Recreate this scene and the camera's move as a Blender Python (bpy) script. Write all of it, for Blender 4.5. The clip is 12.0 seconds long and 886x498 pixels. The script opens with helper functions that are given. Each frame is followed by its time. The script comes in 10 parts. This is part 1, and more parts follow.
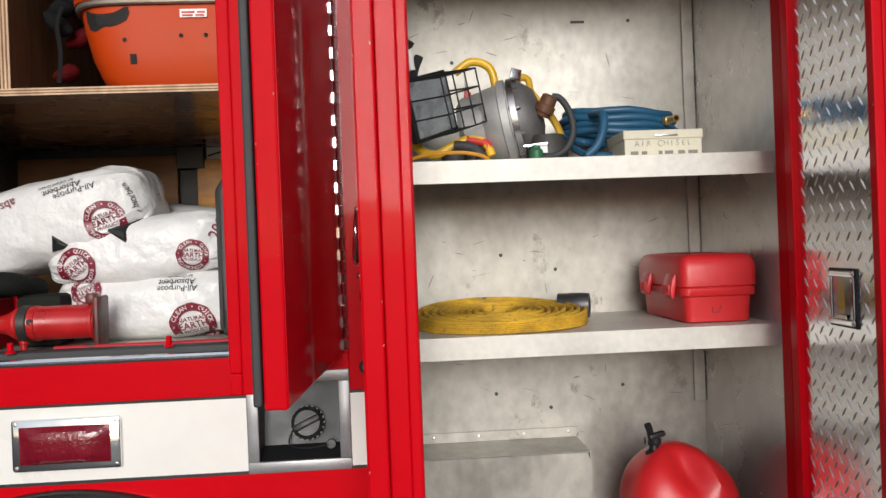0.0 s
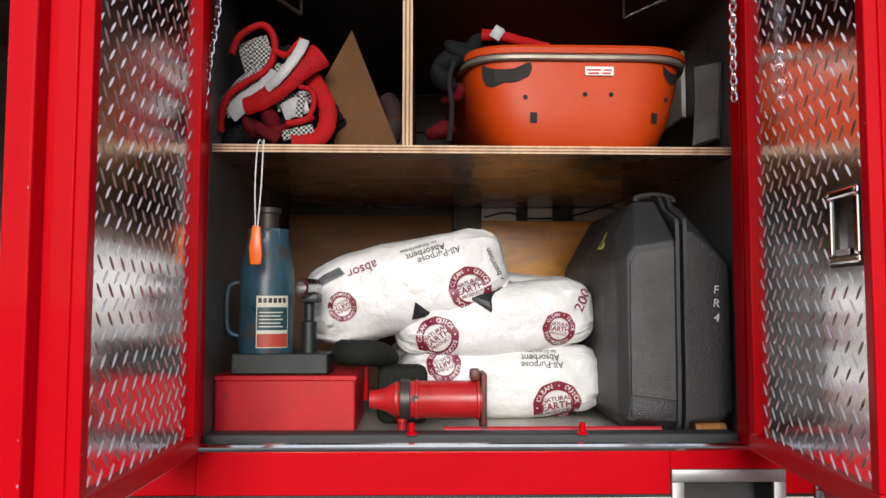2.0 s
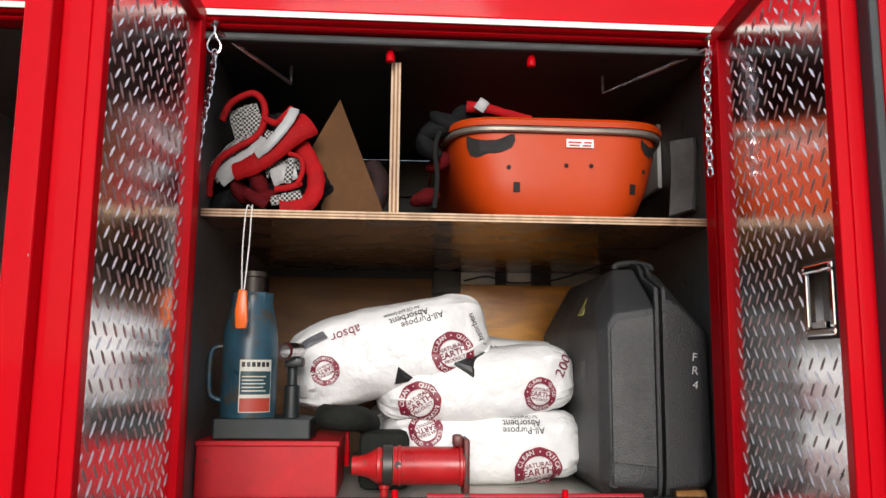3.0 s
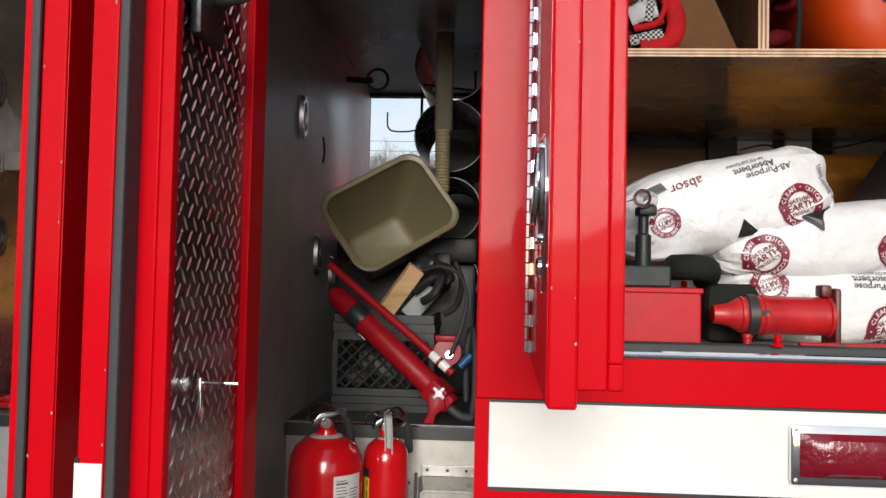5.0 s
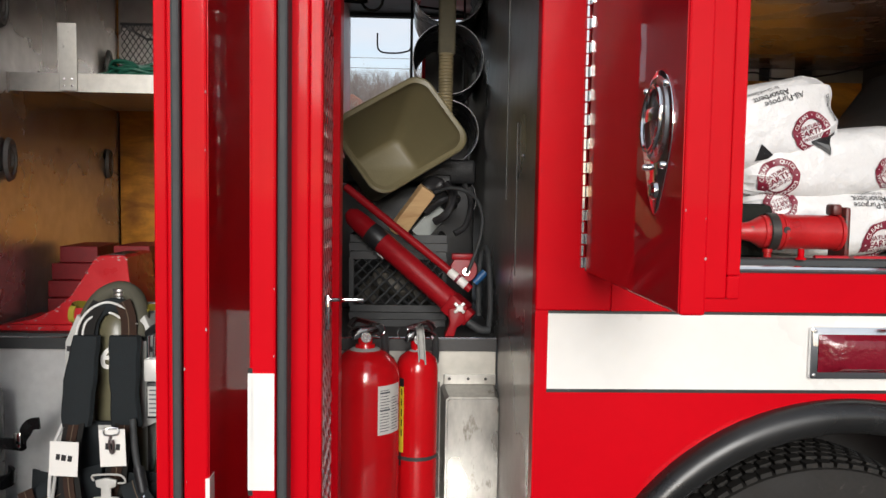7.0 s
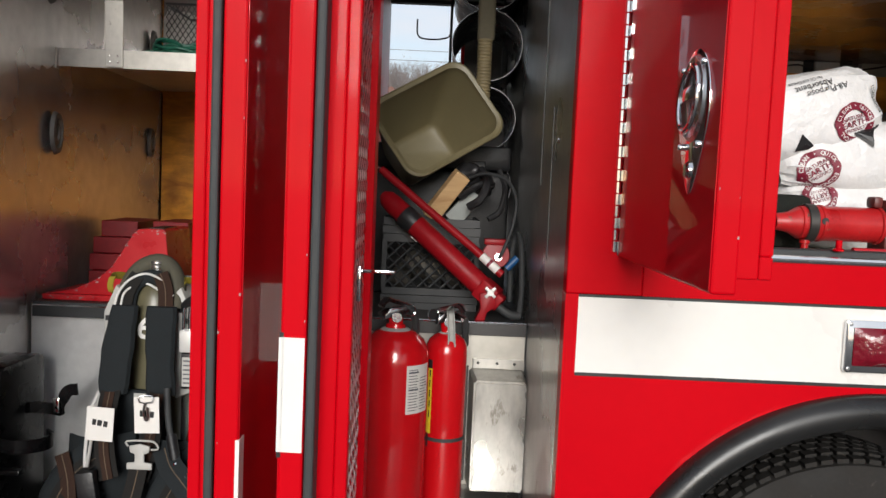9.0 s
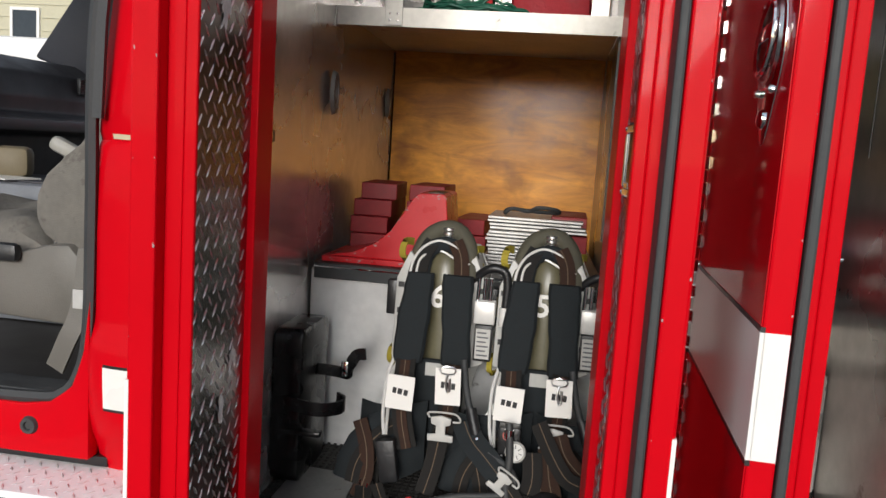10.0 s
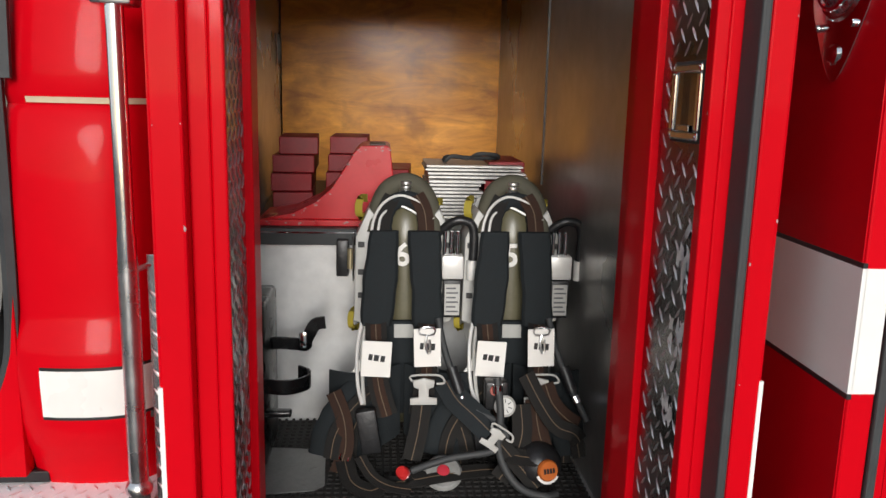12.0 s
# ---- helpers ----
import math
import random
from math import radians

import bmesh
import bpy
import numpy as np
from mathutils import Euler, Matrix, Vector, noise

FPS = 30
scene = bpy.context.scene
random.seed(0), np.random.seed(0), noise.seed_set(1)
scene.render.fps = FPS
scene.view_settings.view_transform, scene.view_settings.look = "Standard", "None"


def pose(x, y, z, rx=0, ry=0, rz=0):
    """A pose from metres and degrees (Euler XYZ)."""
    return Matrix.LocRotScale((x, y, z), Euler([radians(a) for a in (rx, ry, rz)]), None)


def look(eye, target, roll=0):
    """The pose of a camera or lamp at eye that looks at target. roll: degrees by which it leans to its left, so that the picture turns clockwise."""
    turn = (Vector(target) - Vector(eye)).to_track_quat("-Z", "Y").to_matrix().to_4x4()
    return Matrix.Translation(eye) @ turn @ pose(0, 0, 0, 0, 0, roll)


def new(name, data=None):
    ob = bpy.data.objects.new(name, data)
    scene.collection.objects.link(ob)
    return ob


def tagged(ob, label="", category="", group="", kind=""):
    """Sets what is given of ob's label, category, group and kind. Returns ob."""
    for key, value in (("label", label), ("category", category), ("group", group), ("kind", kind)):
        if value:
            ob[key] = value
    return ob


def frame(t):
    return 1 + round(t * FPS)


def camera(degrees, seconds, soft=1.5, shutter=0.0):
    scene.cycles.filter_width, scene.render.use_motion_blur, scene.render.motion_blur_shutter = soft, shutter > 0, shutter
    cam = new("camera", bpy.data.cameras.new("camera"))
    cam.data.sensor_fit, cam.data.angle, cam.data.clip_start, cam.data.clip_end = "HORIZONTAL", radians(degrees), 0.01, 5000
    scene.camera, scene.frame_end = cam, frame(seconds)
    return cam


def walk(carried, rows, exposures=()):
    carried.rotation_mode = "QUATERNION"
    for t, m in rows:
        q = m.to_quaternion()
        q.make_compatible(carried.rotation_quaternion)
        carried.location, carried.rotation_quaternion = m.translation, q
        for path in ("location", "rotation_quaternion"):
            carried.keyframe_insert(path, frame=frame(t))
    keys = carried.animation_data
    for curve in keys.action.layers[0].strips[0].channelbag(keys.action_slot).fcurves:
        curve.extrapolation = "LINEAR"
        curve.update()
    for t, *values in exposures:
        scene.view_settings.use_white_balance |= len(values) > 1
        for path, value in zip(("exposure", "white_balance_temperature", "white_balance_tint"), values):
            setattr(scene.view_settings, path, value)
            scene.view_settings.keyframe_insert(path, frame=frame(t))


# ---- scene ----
cam = camera(58.7, 12.0)
PATH = [
    (0, (-0.002, 0.01, 1.636), (0.124, 2.006, 1.628), -2.2),
    (0.5, (-0.318, 0.065, 1.637), (-0.326, 2.065, 1.647), -2.5),
    (1, (-0.58, 0.254, 1.673), (-0.662, 2.253, 1.681), -1.1),
    (1.5, (-0.753, 0.267, 1.683), (-0.816, 2.265, 1.739), -0.4),
    (2, (-0.875, 0.218, 1.701), (-0.821, 2.213, 1.837), 0.1),
    (2.5, (-0.912, 0.223, 1.72), (-0.781, 2.201, 1.989), 0.5),
    (2.7, (-0.899, 0.214, 1.725), (-0.77, 2.189, 2.013), 0.5),
    (4.3, (-1.149, 0.105, 1.569), (-1.135, 2.099, 1.715), 1.1),
    (4.5, (-1.22, 0.168, 1.555), (-1.3, 2.164, 1.665), 1.3),
    (5, (-1.477, 0.251, 1.552), (-1.601, 2.246, 1.623), 1.2),
    (5.5, (-1.772, 0.227, 1.554), (-1.79, 2.227, 1.542), 1.3),
    (6, (-1.82, 0.215, 1.557), (-1.757, 2.213, 1.476), 1.6),
    (6.5, (-1.823, 0.181, 1.56), (-1.735, 2.176, 1.463), 1.3),
    (7, (-1.789, 0.139, 1.554), (-1.701, 2.132, 1.423), 0.9),
    (7.2, (-1.768, 0.12, 1.55), (-1.686, 2.113, 1.395), 0.9),
    (8.8, (-1.745, 0.131, 1.518), (-1.696, 2.125, 1.38), 2.3),
    (9, (-1.784, 0.127, 1.522), (-1.782, 2.122, 1.374), 2.5),
    (9.5, (-2.081, 0.159, 1.504), (-2.279, 2.14, 1.317), 3.9),
    (10, (-2.275, 0.219, 1.509), (-2.568, 2.18, 1.25), 3.8),
    (10.5, (-2.397, 0.368, 1.498), (-2.667, 2.327, 1.203), 3.1),
    (11, (-2.55, 0.334, 1.533), (-2.635, 2.299, 1.171), 2.0),
    (11.5, (-2.648, 0.297, 1.523), (-2.516, 2.238, 1.059), 1.1),
    (12, (-2.63, 0.308, 1.504), (-2.478, 2.266, 1.125), 1.4),
]
EXPOSE = [(0.0, 0.10), (0.5, 0.04), (1.0, 0.06), (1.5, 0.18), (2.5, 0.36), (4.5, 0.38), (5.5, 0.28), (7.0, 0.27), (9.0, 0.26), (12.0, 0.28)]
walk(cam, [(t, look(eye, target, roll)) for t, eye, target, roll in PATH], EXPOSE)

# ---- daylight ----
SUN_UP, SUN_SIDE = 14.8, -0.5    # degrees above the horizon, and to the right of straight behind
world = bpy.data.worlds.new("sky")
scene.world = world
world.use_nodes = True
sky = world.node_tree.nodes.new("ShaderNodeTexSky")
sky.sky_type, sky.sun_disc = "NISHITA", False
sky.sun_elevation, sky.sun_rotation = radians(SUN_UP), radians(180.0 - SUN_SIDE)
sky.air_density, sky.dust_density, sky.ozone_density = 1.0, 1.0, 1.5
back = world.node_tree.nodes["Background"]
# broken high cloud over the blue
wn, wl = world.node_tree.nodes, world.node_tree.links
wc, wm, wt, wr, wx = (wn.new("ShaderNode" + k) for k in ("TexCoord", "Mapping", "TexNoise", "ValToRGB", "Mix"))
wm.inputs["Scale"].default_value = (1.0, 1.0, 3.2)
wt.inputs["Scale"].default_value, wt.inputs["Detail"].default_value, wt.inputs["Roughness"].default_value = 2.6, 7.0, 0.6
wr.color_ramp.elements[0].position, wr.color_ramp.elements[1].position = 0.36, 0.62
wr.color_ramp.elements[0].color, wr.color_ramp.elements[1].color = (0.35, 0.35, 0.35, 1), (0.9, 0.9, 0.9, 1)
wx.data_type = "RGBA"
wx.inputs["B"].default_value = (4.9, 5.1, 5.5, 1)
wl.new(wc.outputs["Generated"], wm.inputs["Vector"])
wl.new(wm.outputs[0], wt.inputs["Vector"])
wl.new(wt.outputs["Fac"], wr.inputs[0])
wl.new(wr.outputs[0], wx.inputs["Factor"])
wl.new(sky.outputs[0], wx.inputs["A"])
wl.new(wx.outputs["Result"], back.inputs[0])
back.inputs[1].default_value = 0.14
sun = new("sun", bpy.data.lights.new("sun", "SUN"))
sun.data.energy, sun.data.angle, sun.data.color = 2.5, radians(25.0), (1.0, 0.985, 0.965)
sun.matrix_world = look((5.0 * math.sin(radians(SUN_SIDE)), -5.0, 5.0 * math.tan(radians(SUN_UP))), (0, 0, 0))

# ---- materials ----
def material(name, base, rough=0.5, metal=0.0, vary=0.15, scale=8.0, bump=0.0, bump_scale=60.0, coat=0.0, stain=None, stain_at=0.62, spec=0.5, rough_vary=0.1, stretch=(1, 1, 1), by_object=0.0):
    """A procedural surface: base colour with broad and fine variation, optional stains and relief."""
    m = bpy.data.materials.new(name)
    m.use_nodes = True
    n, l = m.node_tree.nodes, m.node_tree.links
    p = n["Principled BSDF"]
    p.inputs["Metallic"].default_value = metal
    p.inputs["Coat Weight"].default_value = coat
    p.inputs["Coat Roughness"].default_value = 0.17
    p.inputs["Specular IOR Level"].default_value = spec
    co = n.new("ShaderNodeTexCoord")
    mp = n.new("ShaderNodeMapping")
    mp.inputs["Scale"].default_value = stretch
    l.new(co.outputs["Object"], mp.inputs["Vector"])
    big = n.new("ShaderNodeTexNoise")
    big.inputs["Scale"].default_value, big.inputs["Detail"].default_value = scale, 5.0
    l.new(mp.outputs[0], big.inputs["Vector"])
    fine = n.new("ShaderNodeTexNoise")
    fine.inputs["Scale"].default_value, fine.inputs["Detail"].default_value = scale * 9, 3.0
    l.new(mp.outputs[0], fine.inputs["Vector"])
    add = n.new("ShaderNodeMath")
    add.operation = "MULTIPLY_ADD"
    l.new(fine.outputs["Fac"], add.inputs[0])
    add.inputs[1].default_value = 0.4
    l.new(big.outputs["Fac"], add.inputs[2])
    ramp = n.new("ShaderNodeValToRGB")
    ramp.color_ramp.elements[0].position, ramp.color_ramp.elements[1].position = 0.45, 0.95
    lo = [c * (1 - vary) for c in base]
    hi = [min(1.0, c * (1 + vary * 0.6)) for c in base]
    ramp.color_ramp.elements[0].color, ramp.color_ramp.elements[1].color = (*lo, 1), (*hi, 1)
    l.new(add.outputs[0], ramp.inputs[0])
    colour = ramp.outputs[0]
    if by_object:
        info = n.new("ShaderNodeObjectInfo")
        shade = n.new("ShaderNodeHueSaturation")
        rng = n.new("ShaderNodeMapRange")
        rng.inputs["To Min"].default_value, rng.inputs["To Max"].default_value = 1 - by_object, 1 + by_object
        l.new(info.outputs["Random"], rng.inputs[0])
        l.new(rng.outputs[0], shade.inputs["Value"])
        l.new(colour, shade.inputs["Color"])
        colour = shade.outputs[0]
    if stain:
        spot = n.new("ShaderNodeTexNoise")
        spot.inputs["Scale"].default_value, spot.inputs["Detail"].default_value, spot.inputs["Roughness"].default_value = scale * 2.3, 8.0, 0.7
        l.new(mp.outputs[0], spot.inputs["Vector"])
        cut = n.new("ShaderNodeMapRange")
        cut.inputs["From Min"].default_value, cut.inputs["From Max"].default_value = stain_at, stain_at + 0.06
        l.new(spot.outputs["Fac"], cut.inputs[0])
        mix = n.new("ShaderNodeMix")
        mix.data_type = "RGBA"
        l.new(cut.outputs[0], mix.inputs["Factor"])
        l.new(colour, mix.inputs["A"])
        mix.inputs["B"].default_value = (*stain, 1)
        colour = mix.outputs["Result"]
    l.new(colour, p.inputs["Base Color"])
    rr = n.new("ShaderNodeMapRange")
    rr.inputs["To Min"].default_value, rr.inputs["To Max"].default_value = max(0.02, rough - rough_vary), min(1.0, rough + rough_vary)
    rr.inputs["From Min"].default_value, rr.inputs["From Max"].default_value = 0.3, 0.7
    l.new(big.outputs["Fac"], rr.inputs[0])
    l.new(rr.outputs[0], p.inputs["Roughness"])
    if bump:
        bt = n.new("ShaderNodeTexNoise")
        bt.inputs["Scale"].default_value, bt.inputs["Detail"].default_value = bump_scale, 4.0
        l.new(mp.outputs[0], bt.inputs["Vector"])
        bp = n.new("ShaderNodeBump")
        bp.inputs["Strength"].default_value, bp.inputs["Distance"].default_value = bump, 0.01
        l.new(bt.outputs["Fac"], bp.inputs["Height"])
        l.new(bp.outputs[0], p.inputs["Normal"])
    return m


def wood_material(name, dark, light, rough=0.4, scale=3.0, stretch=(1, 1, 8), coat=0.0, blotch=0.0):
    """Wood: long grain bands with fine fibres across 'stretch', and darker blotches."""
    m = material(name, light, rough, vary=0.1, coat=coat)
    n, l = m.node_tree.nodes, m.node_tree.links
    p = n["Principled BSDF"]
    co, mp = n.new("ShaderNodeTexCoord"), n.new("ShaderNodeMapping")
    mp.inputs["Scale"].default_value = stretch
    l.new(co.outputs["Object"], mp.inputs["Vector"])
    g = n.new("ShaderNodeTexNoise")
    g.inputs["Scale"].default_value, g.inputs["Detail"].default_value, g.inputs["Roughness"].default_value, g.inputs["Distortion"].default_value = scale, 8.0, 0.65, 0.6
    l.new(mp.outputs[0], g.inputs["Vector"])
    ramp = n.new("ShaderNodeValToRGB")
    ramp.color_ramp.elements[0].position, ramp.color_ramp.elements[1].position = 0.3, 0.68
    ramp.color_ramp.elements[0].color, ramp.color_ramp.elements[1].color = (*dark, 1), (*light, 1)
    l.new(g.outputs["Fac"], ramp.inputs[0])
    colour = ramp.outputs[0]
    if blotch:
        b = n.new("ShaderNodeTexNoise")
        b.inputs["Scale"].default_value, b.inputs["Detail"].default_value = 6.0, 6.0
        l.new(co.outputs["Object"], b.inputs["Vector"])
        c = n.new("ShaderNodeMapRange")
        c.inputs["From Min"].default_value, c.inputs["From Max"].default_value, c.inputs["To Max"].default_value = 0.55, 0.7, blotch
        l.new(b.outputs["Fac"], c.inputs[0])
        mix = n.new("ShaderNodeMix")
        mix.data_type = "RGBA"
        l.new(c.outputs[0], mix.inputs["Factor"])
        l.new(colour, mix.inputs["A"])
        mix.inputs["B"].default_value = (*[v * 0.6 for v in dark], 1)
        colour = mix.outputs["Result"]
    l.new(colour, p.inputs["Base Color"])
    return m


def check_material(name, a, b, size, rough=0.8):
    """A woven two-colour check, as printed mesh cloth."""
    m = material(name, a, rough)
    n, l = m.node_tree.nodes, m.node_tree.links
    ck, co = n.new("ShaderNodeTexChecker"), n.new("ShaderNodeTexCoord")
    ck.inputs["Color1"].default_value, ck.inputs["Color2"].default_value, ck.inputs["Scale"].default_value = (*a, 1), (*b, 1), size
    l.new(co.outputs["Object"], ck.inputs["Vector"])
    l.new(ck.outputs[0], n["Principled BSDF"].inputs["Base Color"])
    return m


RED = material("red_paint", (0.53, 0.0010, 0.007), 0.4, vary=0.07, scale=2.5, coat=0.12, rough_vary=0.05, spec=0.05, bump=0.010, bump_scale=7.0, stain=(0.55, 0.30, 0.28), stain_at=0.80)
RED.node_tree.nodes["Principled BSDF"].inputs["Coat Roughness"].default_value = 0.06
SKIN = material("polished_red_door", (0.50, 0.0010, 0.007), 0.4, vary=0.05, scale=2.5, coat=0.5, rough_vary=0.05, spec=0.08)
SKIN.node_tree.nodes["Principled BSDF"].inputs["Coat Roughness"].default_value = 0.025
WHITE = material("white_stripe", (0.78, 0.76, 0.72), 0.35, vary=0.05, scale=3.0, stain=(0.55, 0.50, 0.40), stain_at=0.74)
BLACKLINE = material("black_pinstripe", (0.02, 0.02, 0.02), 0.4)
ALU = material("worn_aluminium", (0.54, 0.52, 0.465), 0.5, metal=0.55, vary=0.22, scale=3.0, bump=0.05, bump_scale=25.0, stain=(0.34, 0.31, 0.27), stain_at=0.66, rough_vary=0.12)
ALUWHITE = material("brushed_shelf_aluminium", (0.62, 0.595, 0.54), 0.5, metal=0.30, vary=0.22, scale=6.0, stain=(0.30, 0.275, 0.235), stain_at=0.64, bump=0.03, bump_scale=30.0)
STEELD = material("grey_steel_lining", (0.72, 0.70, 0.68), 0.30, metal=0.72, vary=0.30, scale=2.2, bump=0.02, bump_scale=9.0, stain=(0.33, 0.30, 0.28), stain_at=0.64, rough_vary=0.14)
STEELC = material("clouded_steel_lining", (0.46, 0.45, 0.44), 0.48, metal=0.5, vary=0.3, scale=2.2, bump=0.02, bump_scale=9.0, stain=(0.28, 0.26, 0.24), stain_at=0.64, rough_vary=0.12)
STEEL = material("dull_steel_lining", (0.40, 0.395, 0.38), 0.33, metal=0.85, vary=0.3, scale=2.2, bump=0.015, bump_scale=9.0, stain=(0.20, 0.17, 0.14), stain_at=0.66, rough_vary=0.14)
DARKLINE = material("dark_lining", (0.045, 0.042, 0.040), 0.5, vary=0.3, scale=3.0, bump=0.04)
GREYLINE = material("shaded_grey_lining", (0.12, 0.115, 0.11), 0.45, metal=0.3, vary=0.35, scale=4.0, bump=0.03, bump_scale=12.0, stain=(0.05, 0.045, 0.04), stain_at=0.62)
BRITE = material("bright_tread_plate", (0.74, 0.74, 0.75), 0.17, metal=1.0, vary=0.10, scale=5.0, bump=0.05, bump_scale=16.0, rough_vary=0.06)
SCUFF = material("scraped_bare_metal", (0.78, 0.77, 0.75), 0.5, metal=0.25, vary=0.25, scale=60)
LUG = material("tread_lug", (0.90, 0.90, 0.90), 0.34, metal=1.0, vary=0.06)
CHROME = material("chrome", (0.82, 0.82, 0.83), 0.10, metal=1.0, vary=0.05, rough_vary=0.05)
# chrome with dark reflections put into its base colour
DARKCHROME = material("dark_reflection_chrome", (0.34, 0.34, 0.35), 0.16, metal=1.0, vary=0.2, scale=14)
SILVER = material("silver_casting", (0.72, 0.71, 0.68), 0.4, metal=0.25, vary=0.12)
STAINLESS = material("stainless_edge", (0.62, 0.62, 0.62), 0.28, metal=1.0, vary=0.1, scale=12)
FLARE = material("smooth_black_flare", (0.016, 0.016, 0.016), 0.33, vary=0.2, scale=6)
RUBBER = material("black_rubber", (0.035, 0.037, 0.038), 0.65, vary=0.25, scale=20, bump=0.05)
BLACK = material("black_plastic", (0.013, 0.013, 0.014), 0.42, vary=0.3, scale=12, bump=0.1, bump_scale=120)
ALUWALL = material("stained_locker_aluminium", (0.46, 0.44, 0.395), 0.48, metal=0.45, vary=0.40, scale=2.8, bump=0.05, bump_scale=14.0, stain=(0.27, 0.25, 0.215), stain_at=0.60, rough_vary=0.14, stretch=(1.2, 1, 0.9))
DULLSTEEL = material("dull_recess_steel", (0.055, 0.053, 0.052), 0.5, metal=0.3, vary=0.2, scale=9, stain=(0.09, 0.08, 0.07), stain_at=0.62)
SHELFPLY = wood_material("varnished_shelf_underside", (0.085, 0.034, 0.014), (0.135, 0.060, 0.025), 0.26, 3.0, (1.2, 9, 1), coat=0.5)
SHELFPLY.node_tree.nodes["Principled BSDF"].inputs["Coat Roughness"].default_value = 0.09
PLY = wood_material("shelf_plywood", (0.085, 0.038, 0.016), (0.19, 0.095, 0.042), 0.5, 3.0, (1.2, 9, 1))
VARNISH = wood_material("varnished_plywood", (0.38, 0.125, 0.012), (0.88, 0.38, 0.040), 0.42, 2.6, (1.5, 1, 6), coat=0.25, blotch=0.7)
VARNISH.node_tree.nodes["Principled BSDF"].inputs["Specular IOR Level"].default_value = 0.3
BROWNBOARD = wood_material("brown_board", (0.16, 0.07, 0.025), (0.27, 0.13, 0.05), 0.6, 2.5, (1, 1, 6))


def lens_material(name, colour, rough=0.12):
    m = material(name, colour, rough, coat=0.5, vary=0.1, scale=20, bump=0.25, bump_scale=90)
    return m


# ---- builders ----
def box(bm, x0, x1, y0, y1, z0, z1, bevel=0.0, m=None, seg=2):
    """A box with rounded edges, added to bm."""
    made = bmesh.ops.create_cube(bm, size=1.0)["verts"]
    for v in made:
        v.co = Vector(((x0 + x1) / 2 + v.co.x * (x1 - x0), (y0 + y1) / 2 + v.co.y * (y1 - y0), (z0 + z1) / 2 + v.co.z * (z1 - z0)))
    if m is not None:
        bmesh.ops.transform(bm, matrix=m, verts=made)
    if bevel:
        edges = list({e for v in made for e in v.link_edges})
        bmesh.ops.bevel(bm, geom=edges, offset=bevel, segments=seg, affect="EDGES", profile=0.5)
    return bm


def frame_box(bm, x0, x1, z0, z1, y0, y1, w, bevel=0.0):
    """A picture frame of four bars in the plane x-z."""
    box(bm, x0, x1, y0, y1, z0, z0 + w, bevel)
    box(bm, x0, x1, y0, y1, z1 - w, z1, bevel)
    box(bm, x0, x0 + w, y0, y1, z0 + w, z1 - w, bevel)
    box(bm, x1 - w, x1, y0, y1, z0 + w, z1 - w, bevel)
    return bm


def lathe(bm, profile, segs=24, m=None):
    """A turned body about z from (radius, height) pairs."""
    rings = []
    for r, z in profile:
        rings.append([bm.verts.new((r * math.cos(2 * math.pi * i / segs), r * math.sin(2 * math.pi * i / segs), z)) for i in range(segs)] if r > 1e-5 else [bm.verts.new((0, 0, z))])
    for a, b in zip(rings, rings[1:]):
        for i in range(segs):
            j = (i + 1) % segs
            if len(a) == 1 and len(b) > 1:
                bm.faces.new((a[0], b[j], b[i])[::-1])
            elif len(b) == 1 and len(a) > 1:
                bm.faces.new((a[i], a[j], b[0]))
            elif len(a) > 1:
                bm.faces.new((a[i], a[j], b[j], b[i]))
    if m is not None:
        bmesh.ops.transform(bm, matrix=m, verts=[v for r in rings for v in r])
    return bm


def spline(points, n=8, closed=False):
    """A smooth line through the points (Catmull-Rom)."""
    pts = [Vector(p) for p in points]
    out, k = [], len(pts)
    for i in range(k if closed else k - 1):
        a, b, c, d = ((pts[(i + o) % k]) if closed else pts[min(max(i + o, 0), k - 1)] for o in (-1, 0, 1, 2))
        for s in range(n):
            t = s / n
            out.append(0.5 * (2 * b + (c - a) * t + (2 * a - 5 * b + 4 * c - d) * t * t + (3 * b - a - 3 * c + d) * t ** 3))
    if not closed:
        out.append(pts[-1])
    return out


def sweep(bm, line, section, closed=False, up=Vector((0, 0, 1)), cap=True):
    """Carries a closed section of (side, up) pairs along a line; the side stays level with 'up'."""
    k, rings = len(line), []
    for i, p in enumerate(line):
        a = line[(i - 1) % k] if closed or i else p
        b = line[(i + 1) % k] if closed or i < k - 1 else p
        d = (Vector(b) - Vector(a)).normalized()
        u = up if abs(d.dot(up)) < 0.97 else Vector((0, 1, 0)) if abs(d.y) < 0.9 else Vector((1, 0, 0))
        side = d.cross(u).normalized()
        top = side.cross(d).normalized()
        rings.append([bm.verts.new(Vector(p) + side * s + top * t) for s, t in section])
    m = len(section)
    for i in range(k if closed else k - 1):
        a, b = rings[i], rings[(i + 1) % k]
        for j in range(m):
            bm.faces.new((a[j], b[j], b[(j + 1) % m], a[(j + 1) % m]))
    if cap and not closed:
        bm.faces.new(rings[0]), bm.faces.new(rings[-1][::-1])
    return bm


